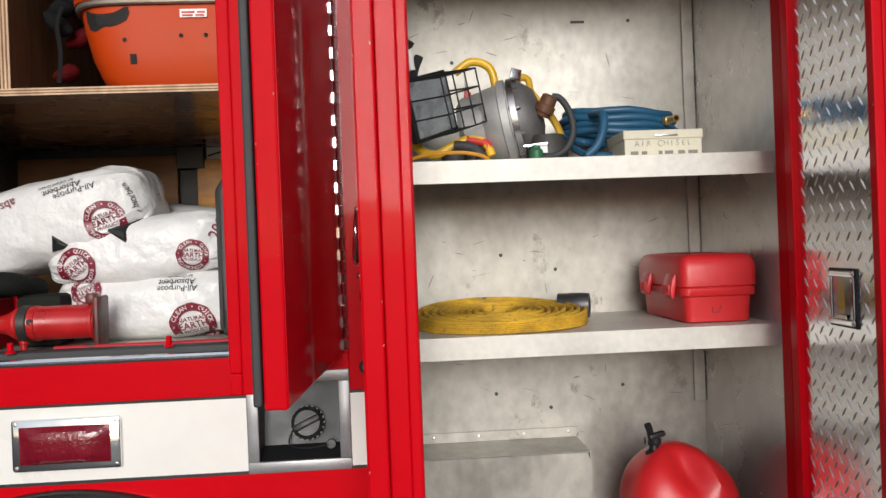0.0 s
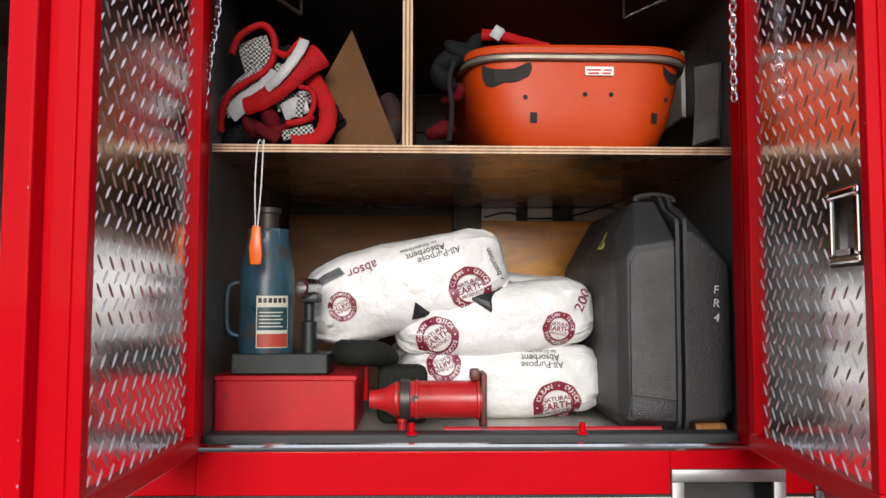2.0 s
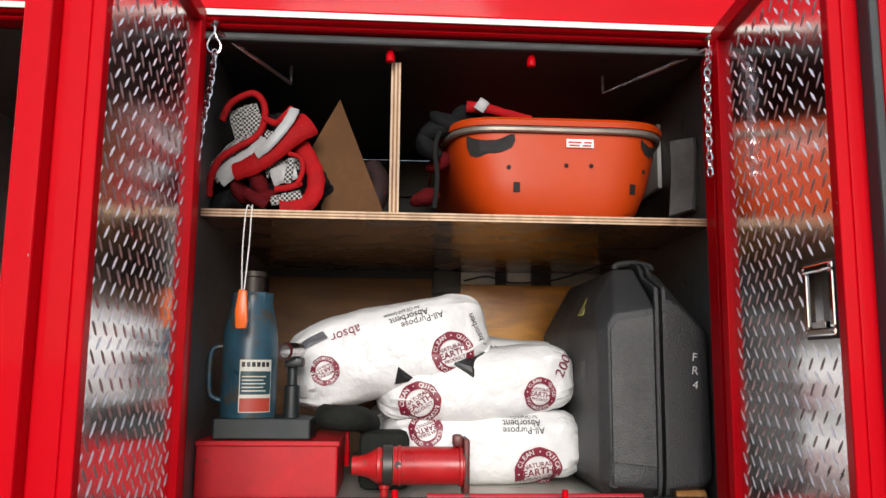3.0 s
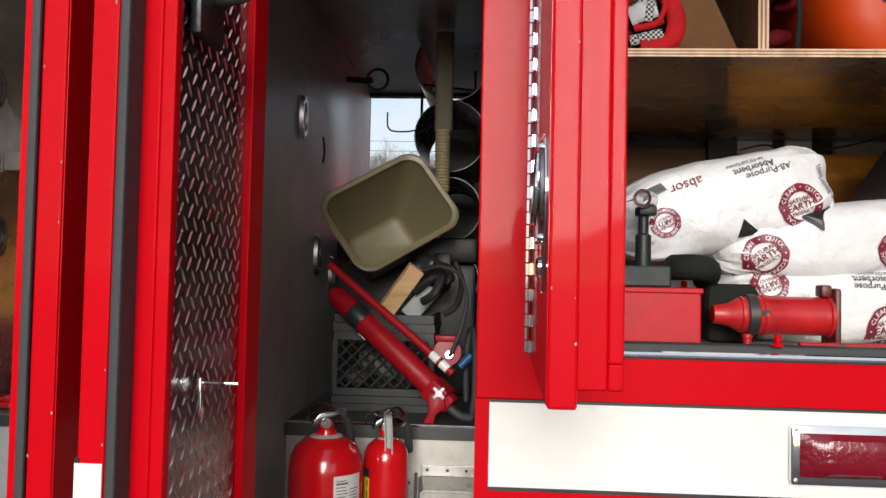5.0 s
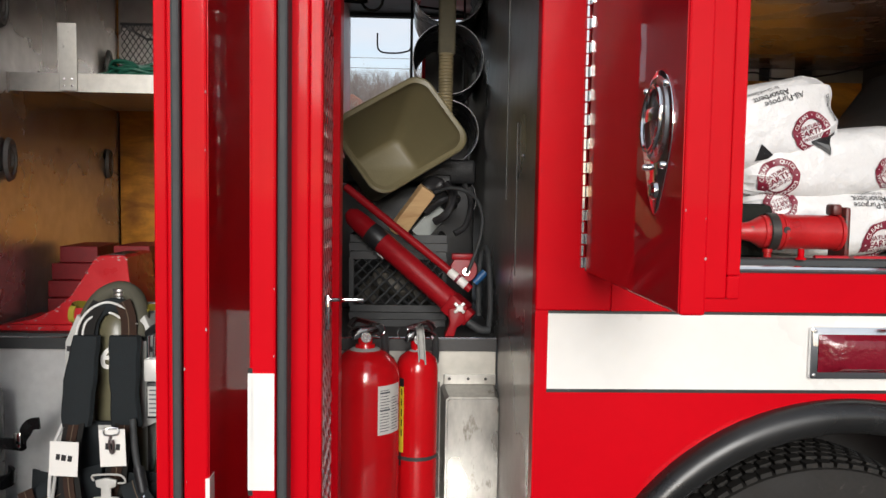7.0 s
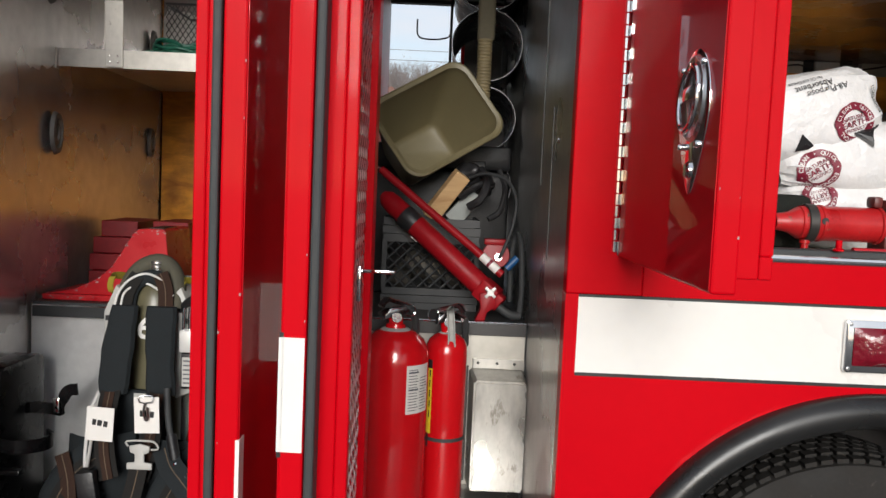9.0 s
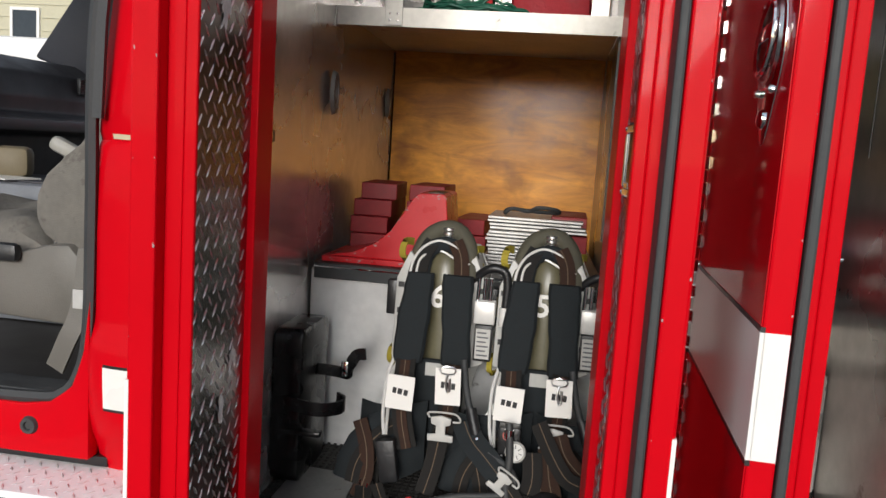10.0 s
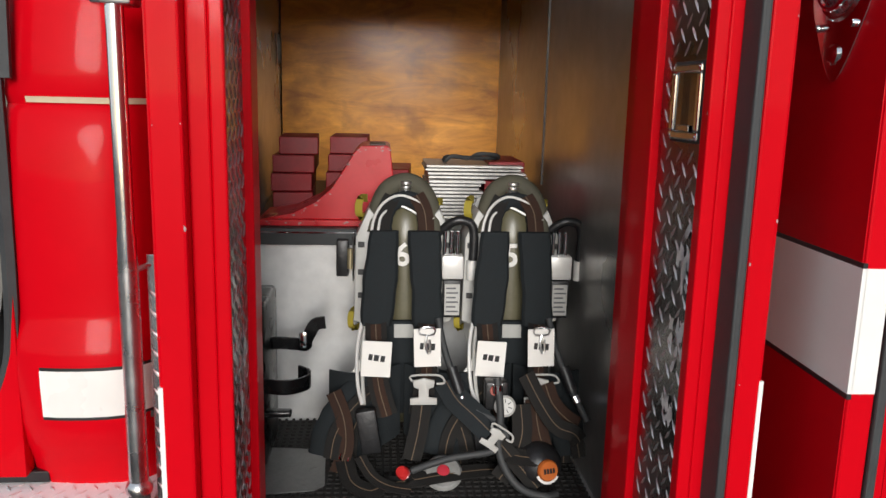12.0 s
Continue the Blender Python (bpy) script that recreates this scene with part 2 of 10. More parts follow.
def tube(bm, points, r, n=6, sides=8, closed=False, smooth_line=True):
    """A round tube along points: parallel-transported, so it never twists."""
    line = spline(points, n, closed) if smooth_line else [Vector(p) for p in points]
    k, rings, normal = len(line), [], None
    for i, p in enumerate(line):
        a = line[(i - 1) % k] if closed or i else p
        b = line[(i + 1) % k] if closed or i < k - 1 else p
        d = (b - a).normalized() if (b - a).length > 1e-9 else Vector((0, 0, 1))
        if normal is None:
            normal = d.orthogonal().normalized()
        normal = (normal - d * normal.dot(d)).normalized() if (normal - d * normal.dot(d)).length > 1e-6 else d.orthogonal().normalized()
        bi = d.cross(normal)
        rr = r(i / max(1, k - 1)) if callable(r) else r
        rings.append([bm.verts.new(p + (normal * math.cos(2 * math.pi * j / sides) + bi * math.sin(2 * math.pi * j / sides)) * rr) for j in range(sides)])
    for i in range(k if closed else k - 1):
        a, b = rings[i], rings[(i + 1) % k]
        for j in range(sides):
            bm.faces.new((a[j], a[(j + 1) % sides], b[(j + 1) % sides], b[j]))
    if not closed:
        bm.faces.new(rings[0][::-1]), bm.faces.new(rings[-1])
    return bm


def prism(bm, outline, y0, y1, bevel=0.0, axis="y", m=None):
    """A solid from an outline of (a, b) pairs pushed from y0 to y1 along an axis: y takes (x, z), x takes (y, z), z takes (x, y)."""
    put = {"y": lambda a, b, d: (a, d, b), "x": lambda a, b, d: (d, a, b), "z": lambda a, b, d: (a, b, d)}[axis]
    lo = [bm.verts.new(put(a, b, y0)) for a, b in outline]
    hi = [bm.verts.new(put(a, b, y1)) for a, b in outline]
    k = len(outline)
    faces = [bm.faces.new(lo), bm.faces.new(hi[::-1])]
    for i in range(k):
        faces.append(bm.faces.new((lo[i], hi[i], hi[(i + 1) % k], lo[(i + 1) % k])))
    bmesh.ops.recalc_face_normals(bm, faces=faces)
    if m is not None:
        bmesh.ops.transform(bm, matrix=m, verts=lo + hi)
    if bevel:
        bmesh.ops.bevel(bm, geom=list({e for f in faces for e in f.edges}), offset=bevel, segments=2, affect="EDGES", profile=0.5)
    return bm


def rounded(x0, x1, z0, z1, r, n=5):
    """The outline of a rectangle with round corners."""
    pts = []
    for cx, cz, a0 in ((x1 - r, z1 - r, 0), (x0 + r, z1 - r, 90), (x0 + r, z0 + r, 180), (x1 - r, z0 + r, 270)):
        pts += [(cx + r * math.cos(radians(a0 + 90 * i / n)), cz + r * math.sin(radians(a0 + 90 * i / n))) for i in range(n + 1)]
    return pts


def finish(ob, smooth):
    if smooth:
        for f in ob.data.polygons:
            f.use_smooth = True
        ob.data.set_sharp_from_angle(angle=radians(38))


def part(name, bm, mat, parent, label="", smooth=True, kind=""):
    """One mesh under a thing or part, given in world coordinates."""
    me = bpy.data.meshes.new(name)
    root = parent
    while root.parent:
        root = root.parent
    bm.transform(root.matrix_basis.inverted())
    bm.to_mesh(me)
    bm.free()
    me.materials.append(mat)
    ob = new(name, me)
    ob.parent = parent
    finish(ob, smooth)
    return tagged(ob, label, kind=kind)


def thing(name, label, category, at, group="", kind=""):
    ob = new(name)
    ob.empty_display_size = 0.1
    ob.matrix_basis = at if isinstance(at, Matrix) else Matrix.Translation(at)
    return tagged(ob, label, category, group, kind)


def solo(name, bm, mat, label, category, at=(0, 0, 0), group="", kind="", smooth=True):
    """A thing of one mesh, given in world coordinates, with its origin at 'at'."""
    me = bpy.data.meshes.new(name)
    bm.transform(Matrix.Translation(at).inverted())
    bm.to_mesh(me)
    bm.free()
    me.materials.append(mat)
    ob = new(name, me)
    ob.location = at
    finish(ob, smooth)
    return tagged(ob, label, category, group, kind)


def B():
    return bmesh.new()


def text_part(name, words, size, mat, parent, m, depth=0.0008, label="", bold=0.0):
    """Lettering as a mesh: x along the line, y up the letters, facing +z of the pose m (world)."""
    cu = bpy.data.curves.new(name, "FONT")
    cu.body, cu.size, cu.extrude, cu.align_x, cu.align_y, cu.offset = words, size, depth, "CENTER", "CENTER", bold
    cu.resolution_u = 3
    tmp = bpy.data.objects.new(name, cu)
    me = bpy.data.meshes.new_from_object(tmp)
    bpy.data.objects.remove(tmp)
    bm = bmesh.new()
    bm.from_mesh(me)
    bpy.data.meshes.remove(me)
    bm.transform(m)
    return part(name, bm, mat, parent, label, smooth=False)


def facing(x, y, z, rz=0.0, lean=0.0, spin=0.0):
    """The pose of lettering that stands upright and faces -y, turned by rz about z."""
    return pose(x, y, z, 90 + lean, 0, rz) @ pose(0, 0, 0, 0, 0, spin)

# ---- ground ----
def ground():
    bm = B()
    bmesh.ops.create_grid(bm, x_segments=40, y_segments=40, size=300.0)
    solo("ground", bm, material("asphalt", (0.055, 0.054, 0.052), 0.9, vary=0.3, scale=0.6, bump=0.5, bump_scale=80.0), "grey worn asphalt yard", "ground", kind="structure")


ground()

# ---- rescue truck ----
FACE, FAR = 1.868, 4.05        # the near and far sides of the body
SILL, TOP = 1.404, 2.425       # of the wide middle locker
FLOOR = 0.585                  # of the tall lockers
truck = thing("rescue_truck", "red rescue truck with a white stripe and all its lockers open", "truck", (-1.4, 3.0, 0.0))


def slab(name, mat, *dims, bevel=0.002, label="", parent=None, kind=""):
    bm = B()
    box(bm, *dims, bevel)
    return part(name, bm, mat, parent or truck, label, smooth=False, kind=kind)


# face panels round the openings
TALL_A = (0.035, 0.955)
TALL_C = (-1.997, -1.505)
TALL_D = (-2.955, -2.128)
WIDE_B = (-1.335, -0.195)
slab("face_panel", RED, TALL_C[1], WIDE_B[0], FACE, FACE + 0.05, 1.306, 2.44, bevel=0.004)
slab("face_panel", RED, WIDE_B[1], -0.116, FACE, FACE + 0.05, 1.394, 2.44, bevel=0.002)
slab("face_panel", RED, -0.116, TALL_A[0], FACE, FACE + 0.05, 1.306, 2.44, bevel=0.002)
slab("face_panel", RED, WIDE_B[0], -0.357, FACE, FACE + 0.05, 1.306, 1.394, bevel=0.002)
slab("face_panel", RED, -0.357, -0.116, FACE, FACE + 0.05, 1.357, 1.394, bevel=0.002)
slab("face_pillar", RED, TALL_D[1], TALL_C[0], FACE, FACE + 0.05, 0.45, 2.44, bevel=0.004)
slab("face_pillar", RED, -3.075, TALL_D[0], FACE, FACE + 0.05, 0.45, 2.44, bevel=0.004)
slab("face_pillar", RED, TALL_A[1], 1.10, FACE, FACE + 0.05, 0.45, 2.44, bevel=0.004)
slab("jamb_return", RED, -2.030, -2.003, FACE + 0.05, FACE + 0.132, 0.60, 2.44)
slab("header_rail", RED, -3.075, 1.10, FACE - 0.012, FACE + 0.05, 2.44, 2.72, bevel=0.01)
bm = B()
prism(bm, [(FACE - 0.012, 2.446)] + [(FACE - 0.014 - 0.024 * math.cos(radians(a)), 2.462 + 0.016 * math.sin(radians(a))) for a in range(-90, 91, 12)] + [(FACE - 0.012, 2.478)], -3.06, 1.09, axis="x")
part("drip_rail", bm, RED, truck, "rounded red drip rail over the lockers")
# added pale strip: draws the bright highlight along the rounded rail
slab("rail_highlight", ALUWHITE, -3.05, 1.08, FACE - 0.0395, FACE - 0.036, 2.452, 2.466, bevel=0.001, label="pale strip standing in for the highlight along the drip rail")
slab("roof_panel", material("roof_white", (0.7, 0.7, 0.68), 0.5), -3.075, 1.10, FACE + 0.002, FAR, 2.72, 2.74)

# wheel arch panel below the stripe
ARCH = (-0.775, 0.473, 0.58)   # middle, height of the axle, radius


def arch_panel():
    bm = B()
    cx, cz, r = ARCH
    pts = [(TALL_C[1], 0.45), (cx - r, 0.45)] + [(cx + r * math.cos(radians(a)), cz + r * math.sin(radians(a))) for a in range(180, -1, -8)] + [(cx + r, 0.45), (TALL_A[0], 0.45), (TALL_A[0], 1.122), (TALL_C[1], 1.122)]
    prism(bm, pts, FACE, FACE + 0.05)
    part("wheel_arch_panel", bm, RED, truck, smooth=False)
    bm = B()
    line = [Vector((cx + (r + 0.012) * math.cos(radians(a)), FACE - 0.012, cz + (r + 0.012) * math.sin(radians(a)))) for a in range(194, -15, -4)]
    sweep(bm, line, [(-0.045, -0.026), (0.026, -0.026), (0.032, -0.010), (0.031, 0.006), (0.024, 0.020), (0.010, 0.031), (-0.008, 0.035), (-0.026, 0.031), (-0.040, 0.020), (-0.047, 0.004)], up=Vector((0, -1, 0)))
    part("fender_flare", bm, FLARE, truck, "black rubber flare round the wheel arch")
    bm = B()
    lathe(bm, [(0.30, -0.13), (0.42, -0.135), (0.452, -0.12), (0.46, -0.09), (0.462, 0.0), (0.46, 0.09), (0.452, 0.12), (0.42, 0.135), (0.30, 0.13)], 56, pose(cx, FACE + 0.20, 0.465, 90, 0, 0))
    for i in range(76):
        for k in range(6):
            y = -0.115 + k * 0.039
            box(bm, -0.014, 0.014, y, y + 0.030, 0.455, 0.470 - (0.004 if k in (0, 5) else 0), m=pose(cx, FACE + 0.20, 0.465) @ pose(0, 0, 0, 0, i * 360 / 76 + (2.3 if k % 2 else 0), 0))
    wheel = part("wheel", bm, material("dusty_tyre", (0.020, 0.018, 0.016), 0.75, spec=0.3, vary=0.35, scale=14, stain=(0.045, 0.040, 0.034), stain_at=0.62), truck, "black dual tyre with blocky tread")
    bm = B()
    lathe(bm, [(0.0, 0.05), (0.10, 0.05), (0.14, 0.0), (0.24, 0.02), (0.27, 0.12), (0.305, 0.13)], 32, pose(cx, FACE + 0.20, 0.495, 90, 0, 0))
    part("rim", bm, STAINLESS, wheel)
    slab("wheel_well", DARKLINE, cx - 0.62, cx + 0.62, FACE + 0.72, FACE + 0.74, 0.35, 1.12)
    slab("wheel_well", DARKLINE, cx - 0.62, cx + 0.62, FACE + 0.05, FACE + 0.72, 1.09, 1.12)


arch_panel()

# the white stripe with its black edge lines
for x0, x1 in ((-1.476, -0.357), (-0.116, -0.045)):
    slab("stripe", WHITE, x0, x1, FACE - 0.002, FACE + 0.05, 1.130, 1.300, bevel=0.0)
    for z in (1.122, 1.300):
        slab("pinstripe", BLACKLINE, x0, x1, FACE - 0.001, FACE + 0.05, z, z + (0.008 if z < 1.2 else 0.006), bevel=0.0)
slab("stripe", RED, TALL_C[1], -1.476, FACE, FACE + 0.05, 1.122, 1.306, bevel=0.0)
slab("stripe", RED, -0.045, TALL_A[0], FACE, FACE + 0.05, 1.122, 1.306, bevel=0.0)
slab("stripe", WHITE, TALL_D[1] + 0.01, TALL_C[0], FACE - 0.002, FACE, 1.125, 1.300, bevel=0.0)

# threshold of the wide locker
slab("threshold", CHROME, -1.40, -0.128, FACE - 0.008, FACE + 0.03, 1.394, 1.412, bevel=0.007, label="polished stainless threshold strip")
slab("threshold_seal", RUBBER, WIDE_B[0], WIDE_B[1], FACE + 0.03, FACE + 0.09, 1.396, 1.425, bevel=0.008, label="black rubber sill seal")
slab("header_seal", RUBBER, WIDE_B[0], WIDE_B[1], FACE + 0.012, FACE + 0.05, 2.418, 2.438, bevel=0.006)


# ---- locker linings: each an open-fronted box of sheet ----
def lining(x0, x1, y0, y1, z0, z1, mat, back=True, back_mat=None, floor_mat=None, left_mat=None, right_mat=None, top_mat=None, far_x=None):
    fx0, fx1 = far_x or (x0, x1)
    t = 0.012

    def sheet(name, pts, m):
        bm = B()
        prism(bm, pts[0], pts[1], pts[2], axis="z")
        part(name, bm, m, truck, smooth=False)
    sheet("locker_side", ([(x0 - t, y0), (x0, y0), (fx0, y1), (fx0 - t, y1)], z0, z1), left_mat or mat)
    sheet("locker_side", ([(x1, y0), (x1 + t, y0), (fx1 + t, y1), (fx1, y1)], z0, z1), right_mat or mat)
    sheet("locker_floor", ([(x0, y0), (x1, y0), (fx1, y1), (fx0, y1)], z0 - t, z0), floor_mat or mat)
    sheet("locker_roof", ([(x0, y0), (x1, y0), (fx1, y1), (fx0, y1)], z1, z1 + t), top_mat or mat)
    if back:
        slab("locker_back", back_mat or mat, fx0 - t, fx1 + t, y1, y1 + t, z0, z1)


JAMB = FACE + 0.05
# right side in brighter steel: the light on that wall is in its colour
lining(0.045, 0.962, JAMB, 2.44, FLOOR, 2.43, ALUWALL, right_mat=STEELD)
# dark sheets carry the shade of this deep locker in their colour
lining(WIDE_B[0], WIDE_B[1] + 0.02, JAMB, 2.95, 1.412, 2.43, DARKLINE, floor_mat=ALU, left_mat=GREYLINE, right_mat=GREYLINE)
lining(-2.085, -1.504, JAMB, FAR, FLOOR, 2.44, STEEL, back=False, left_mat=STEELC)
# right side in darker steel than the left: its shade is in the colour
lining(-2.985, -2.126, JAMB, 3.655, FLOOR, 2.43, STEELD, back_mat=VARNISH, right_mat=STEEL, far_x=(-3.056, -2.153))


# ---- locker doors ----
CHIP = material("chipped_primer", (0.40, 0.26, 0.25), 0.7, vary=0.3, scale=80)
def tread(bm, u0, u1, z0, z1, y, pitch=0.040, skip=None):
    """Raised lugs of tread plate on the plane y, seen from -y: two crossed sets."""
    size = pitch * 0.40
    rows, cols = int((z1 - z0) / pitch), int((u1 - u0) / pitch)
    for s, (ou, oz) in enumerate(((0.25, 0.25), (0.75, 0.75))):
        a = radians(52 if s else -52)
        c, d = math.cos(a), math.sin(a)
        for i in range(rows):
            for j in range(cols):
                u, z = u0 + (j + ou) * pitch + 0.3 * pitch, z0 + (i + oz) * pitch
                if u > u1 - 0.006 or z > z1 - 0.008 or (skip and skip[0] < u < skip[1] and skip[2] < z < skip[3]):
                    continue
                put = lambda p, q, h: bm.verts.new((u + p * c - q * d, y - h, z + p * d + q * c))
                l, w, h = size, pitch * 0.095, 0.0019
                a0, a1, b0, b1, r0, r1 = put(-l, 0, -0.0003), put(l, 0, -0.0003), put(0, -w, -0.0003), put(0, w, -0.0003), put(-l * 0.5, 0, h), put(l * 0.5, 0, h)
                for f in ((a0, b0, r0), (r0, b0, r1), (r1, b0, a1), (a1, b1, r1), (r1, b1, r0), (r0, b1, a0)):
                    bm.faces.new(f)


def locker_door(at, width, z0, z1, thick=0.095, flip=1, gasket=True, latch_z=None, stripe=None, handle_z=None, label="", hinge=True, skin=0.037, lap=0.016, hinge_lap=0.10, free_lap=0.03, stripe_end=False, latch_in=0.072, lining=None, edge_strip=False, rim_hinge=0.034, rim_free=0.024, recess=0.014, taper=0.0, scuffs=()):
    """A box-pan door standing open. at: pose whose x runs from the hinge to the free edge and whose y runs
    from the outer skin to the inner face (times flip)."""
    def world(bm):
        if taper:    # the pan is shallower beside the hinge
            for v in bm.verts:
                if v.co.y > 0.02:
                    v.co.y -= taper * min(1.0, max(0.0, 1 - v.co.x / width))
        if flip < 0:
            bmesh.ops.reverse_faces(bm, faces=bm.faces[:])
        bm.transform(at @ Matrix.Diagonal((1, flip, 1, 1)))
        return bm

    def piece(name, bm, mat, parent, lab="", smooth=False):
        return part(name, world(bm), mat, parent, lab, smooth)
    bm = B()
    box(bm, 0, hinge_lap * 0.9, 0, min(skin, 0.030), z0, z1, 0.003)
    box(bm, hinge_lap * 0.9, width, 0, skin, z0, z1, 0.004)
    door = piece("locker_door", bm, RED, truck, label)
    bm = B()
    box(bm, 0.004, width - 0.004, -0.0012, 0.001, z0 + 0.004, z1 - 0.004, 0.0006)
    piece("outer_skin", bm, SKIN, door)
    iu0, iu1, iz0, iz1 = hinge_lap, width - free_lap, z0 + lap + 0.004, z1 - lap
    rim = 0.034
    bm = B()
    box(bm, iu0, iu1, skin, thick - recess - 0.006, iz0, iz1, 0.003)
    piece("inner_pan", bm, RED, door)
    for dims in ((iu0, iu1, iz0, iz0 + rim), (iu0, iu1, iz1 - rim, iz1), (iu0, iu0 + rim_hinge, iz0 + rim, iz1 - rim), (iu1 - rim_free, iu1, iz0 + rim, iz1 - rim)):
        bm = B()
        box(bm, dims[0], dims[1], thick - recess - 0.006, thick, dims[2], dims[3], 0.003)
        piece("pan_flange", bm, RED, door)
    pu0, pu1, pz0, pz1 = iu0 + rim_hinge, iu1 - rim_free, iz0 + rim, iz1 - rim
    bm = B()
    box(bm, pu0, pu1, thick - recess - 0.0065, thick - recess, pz0, pz1)
    plate = piece("tread_plate", bm, lining or BRITE, door, "bright aluminium tread plate lining")
    lu1 = pu1 - latch_in
    skip = (lu1 - 0.055, lu1 + 0.055, latch_z - 0.07, latch_z + 0.07) if latch_z else None
    bm = B()
    tread(bm, pu0, pu1, pz0, pz1, 0.0, skip=skip)
    for v in bm.verts:
        v.co.y = thick - recess - v.co.y
    bmesh.ops.reverse_faces(bm, faces=bm.faces[:])
    tagged(piece("tread_pattern", bm, LUG, plate, smooth=True), kind="stuff")
    for u, z, size in scuffs:
        rnd, bm = random.Random(int(u * 1000 + z * 77)), B()
        for k in range(16):
            a, r = rnd.uniform(0, 6.28), size * rnd.random() ** 0.7
            cu, cz, lean, n = u + 0.6 * r * math.cos(a), z + r * math.sin(a), rnd.uniform(0.9, 2.0), rnd.uniform(0.006, 0.018)
            ring = [(n * rnd.uniform(0.7, 1.2) * math.cos(t), n * rnd.uniform(0.25, 0.5) * math.sin(t)) for t in [i * 1.047 for i in range(6)]]
            bm.faces.new([bm.verts.new((cu + p * math.cos(lean) - q * math.sin(lean), thick - recess + 0.0014 + rnd.uniform(0, 0.0020), cz + p * math.sin(lean) + q * math.cos(lean))) for p, q in ring])
        tagged(piece("scuff", bm, SCUFF, plate, "torn silver scuff in the plate"), kind="stuff")
    if gasket:
        bm = B()
        g = 0.016
        box(bm, width - free_lap - 0.002, width + 0.004, skin + 0.002, skin + g, z0 + 0.006, z1 - 0.006, 0.004)
        piece("rubber_seal", bm, RUBBER, door, "black rubber door seal")
    if latch_z:
        bm = B()
        y = thick - recess
        box(bm, lu1 - 0.053, lu1 + 0.053, y - 0.001, y + 0.003, latch_z - 0.060, latch_z + 0.060, 0.001)
        latch = piece("inner_latch", bm, RUBBER, door, "chrome paddle latch on a black gasket")
        bm = B()
        frame_box(bm, lu1 - 0.049, lu1 + 0.049, latch_z - 0.056, latch_z + 0.056, y + 0.003, y + 0.009, 0.013, 0.003)
        for su in (-1, 1):
            for sz in (-1, 1):
                lathe(bm, [(0, 0.003), (0.003, 0.002), (0.004, 0.0)], 8, Matrix.Translation((lu1 + su * 0.0435, y + 0.008, latch_z + sz * 0.050)) @ pose(0, 0, 0, -90, 0, 0))
        piece("latch_frame", bm, CHROME, latch, "chrome frame with corner screws")
        bm = B()
        prism(bm, [(lu1 - 0.038, y + 0.0032), (lu1 + 0.038, y + 0.0032), (lu1 + 0.038, y + 0.0036), (lu1 + 0.008, y + 0.0040), (lu1 - 0.012, y + 0.0065), (lu1 - 0.038, y + 0.0055)], latch_z - 0.045, latch_z + 0.045, axis="z")
        piece("paddle", bm, DARKCHROME, latch)
        bm = B()
        box(bm, lu1 - 0.022, lu1 + 0.020, y + 0.0060, y + 0.0085, latch_z - 0.043, latch_z - 0.034, 0.001)
        piece("paddle_lip", bm, STAINLESS, latch)
    # flakes of lost paint along the free edge and the inner flange
    rnd, bm = random.Random(int(width * 1000) + int(z0 * 10)), B()
    for k in range(int(16 * (z1 - z0))):
        z, h = rnd.uniform(z0 + 0.05, z1 - 0.05), 0.0006 + 0.0026 * rnd.random() ** 2
        ring = [(h * rnd.uniform(0.35, 0.8) * math.cos(t), h * rnd.uniform(0.6, 1.5) * math.sin(t)) for t in [i * 1.047 for i in range(6)]]
        if k % 2:
            y = rnd.choice((0.0035, skin - 0.0035)) + rnd.uniform(-0.002, 0.002)
            vs = [bm.verts.new((width + 0.0005, y + a, z + b)) for a, b in ring]
        else:
            u = rnd.choice((iu1 - 0.003, iu1 - rim_free + 0.003, iu0 + 0.004)) + rnd.uniform(-0.002, 0.002)
            vs = [bm.verts.new((u - a, thick + 0.0005, min(iz1 - 0.01, max(iz0 + 0.01, z)) + b)) for a, b in ring]
        bm.faces.new(vs)
    tagged(piece("paint_chips", bm, CHIP, door), kind="stuff")
    if handle_z:
        d_handle(lambda bm: world(bm), door, width - 0.125, handle_z - 0.018)
    if stripe:
        bm = B()
        box(bm, 0.0, width + 0.0015, -0.0026, 0.004, 1.130, 1.300)
        if stripe_end:
            box(bm, width - 0.004, width + 0.0015, 0.003, skin - 0.002, 1.130, 1.300)
        piece("stripe", bm, WHITE, door)
        bm = B()
        for z in (1.122, 1.300):
            box(bm, 0.0, width + 0.001, -0.0022, 0.004, z, z + 0.007)
        piece("pinstripe", bm, BLACKLINE, door)
    if edge_strip:
        bm = B()
        box(bm, width - 0.030, width + 0.0015, -0.0024, 0.004, z0 + 0.03, 1.118)
        piece("edge_strip", bm, WHITE, door, "white strip down the door edge")
    if hinge:
        bm = B()
        n = int((z1 - z0 - 0.03) / 0.026)
        for i in range(n):
            za = z0 + 0.01 + i * 0.026
            lathe(bm, [(0, 0), (0.0080, 0.0006), (0.0080, 0.0236), (0, 0.0242)], 10, Matrix.Translation((-0.005, -0.008, za)))
            u0, u1 = ((-0.026, -0.006) if i % 2 else (-0.004, 0.020))
            box(bm, u0, u1, -0.0045, -0.0015, za + 0.001, za + 0.024)
        tagged(piece("piano_hinge", bm, CHROME, door, "bright stainless piano hinge"), kind="stuff")
    return door


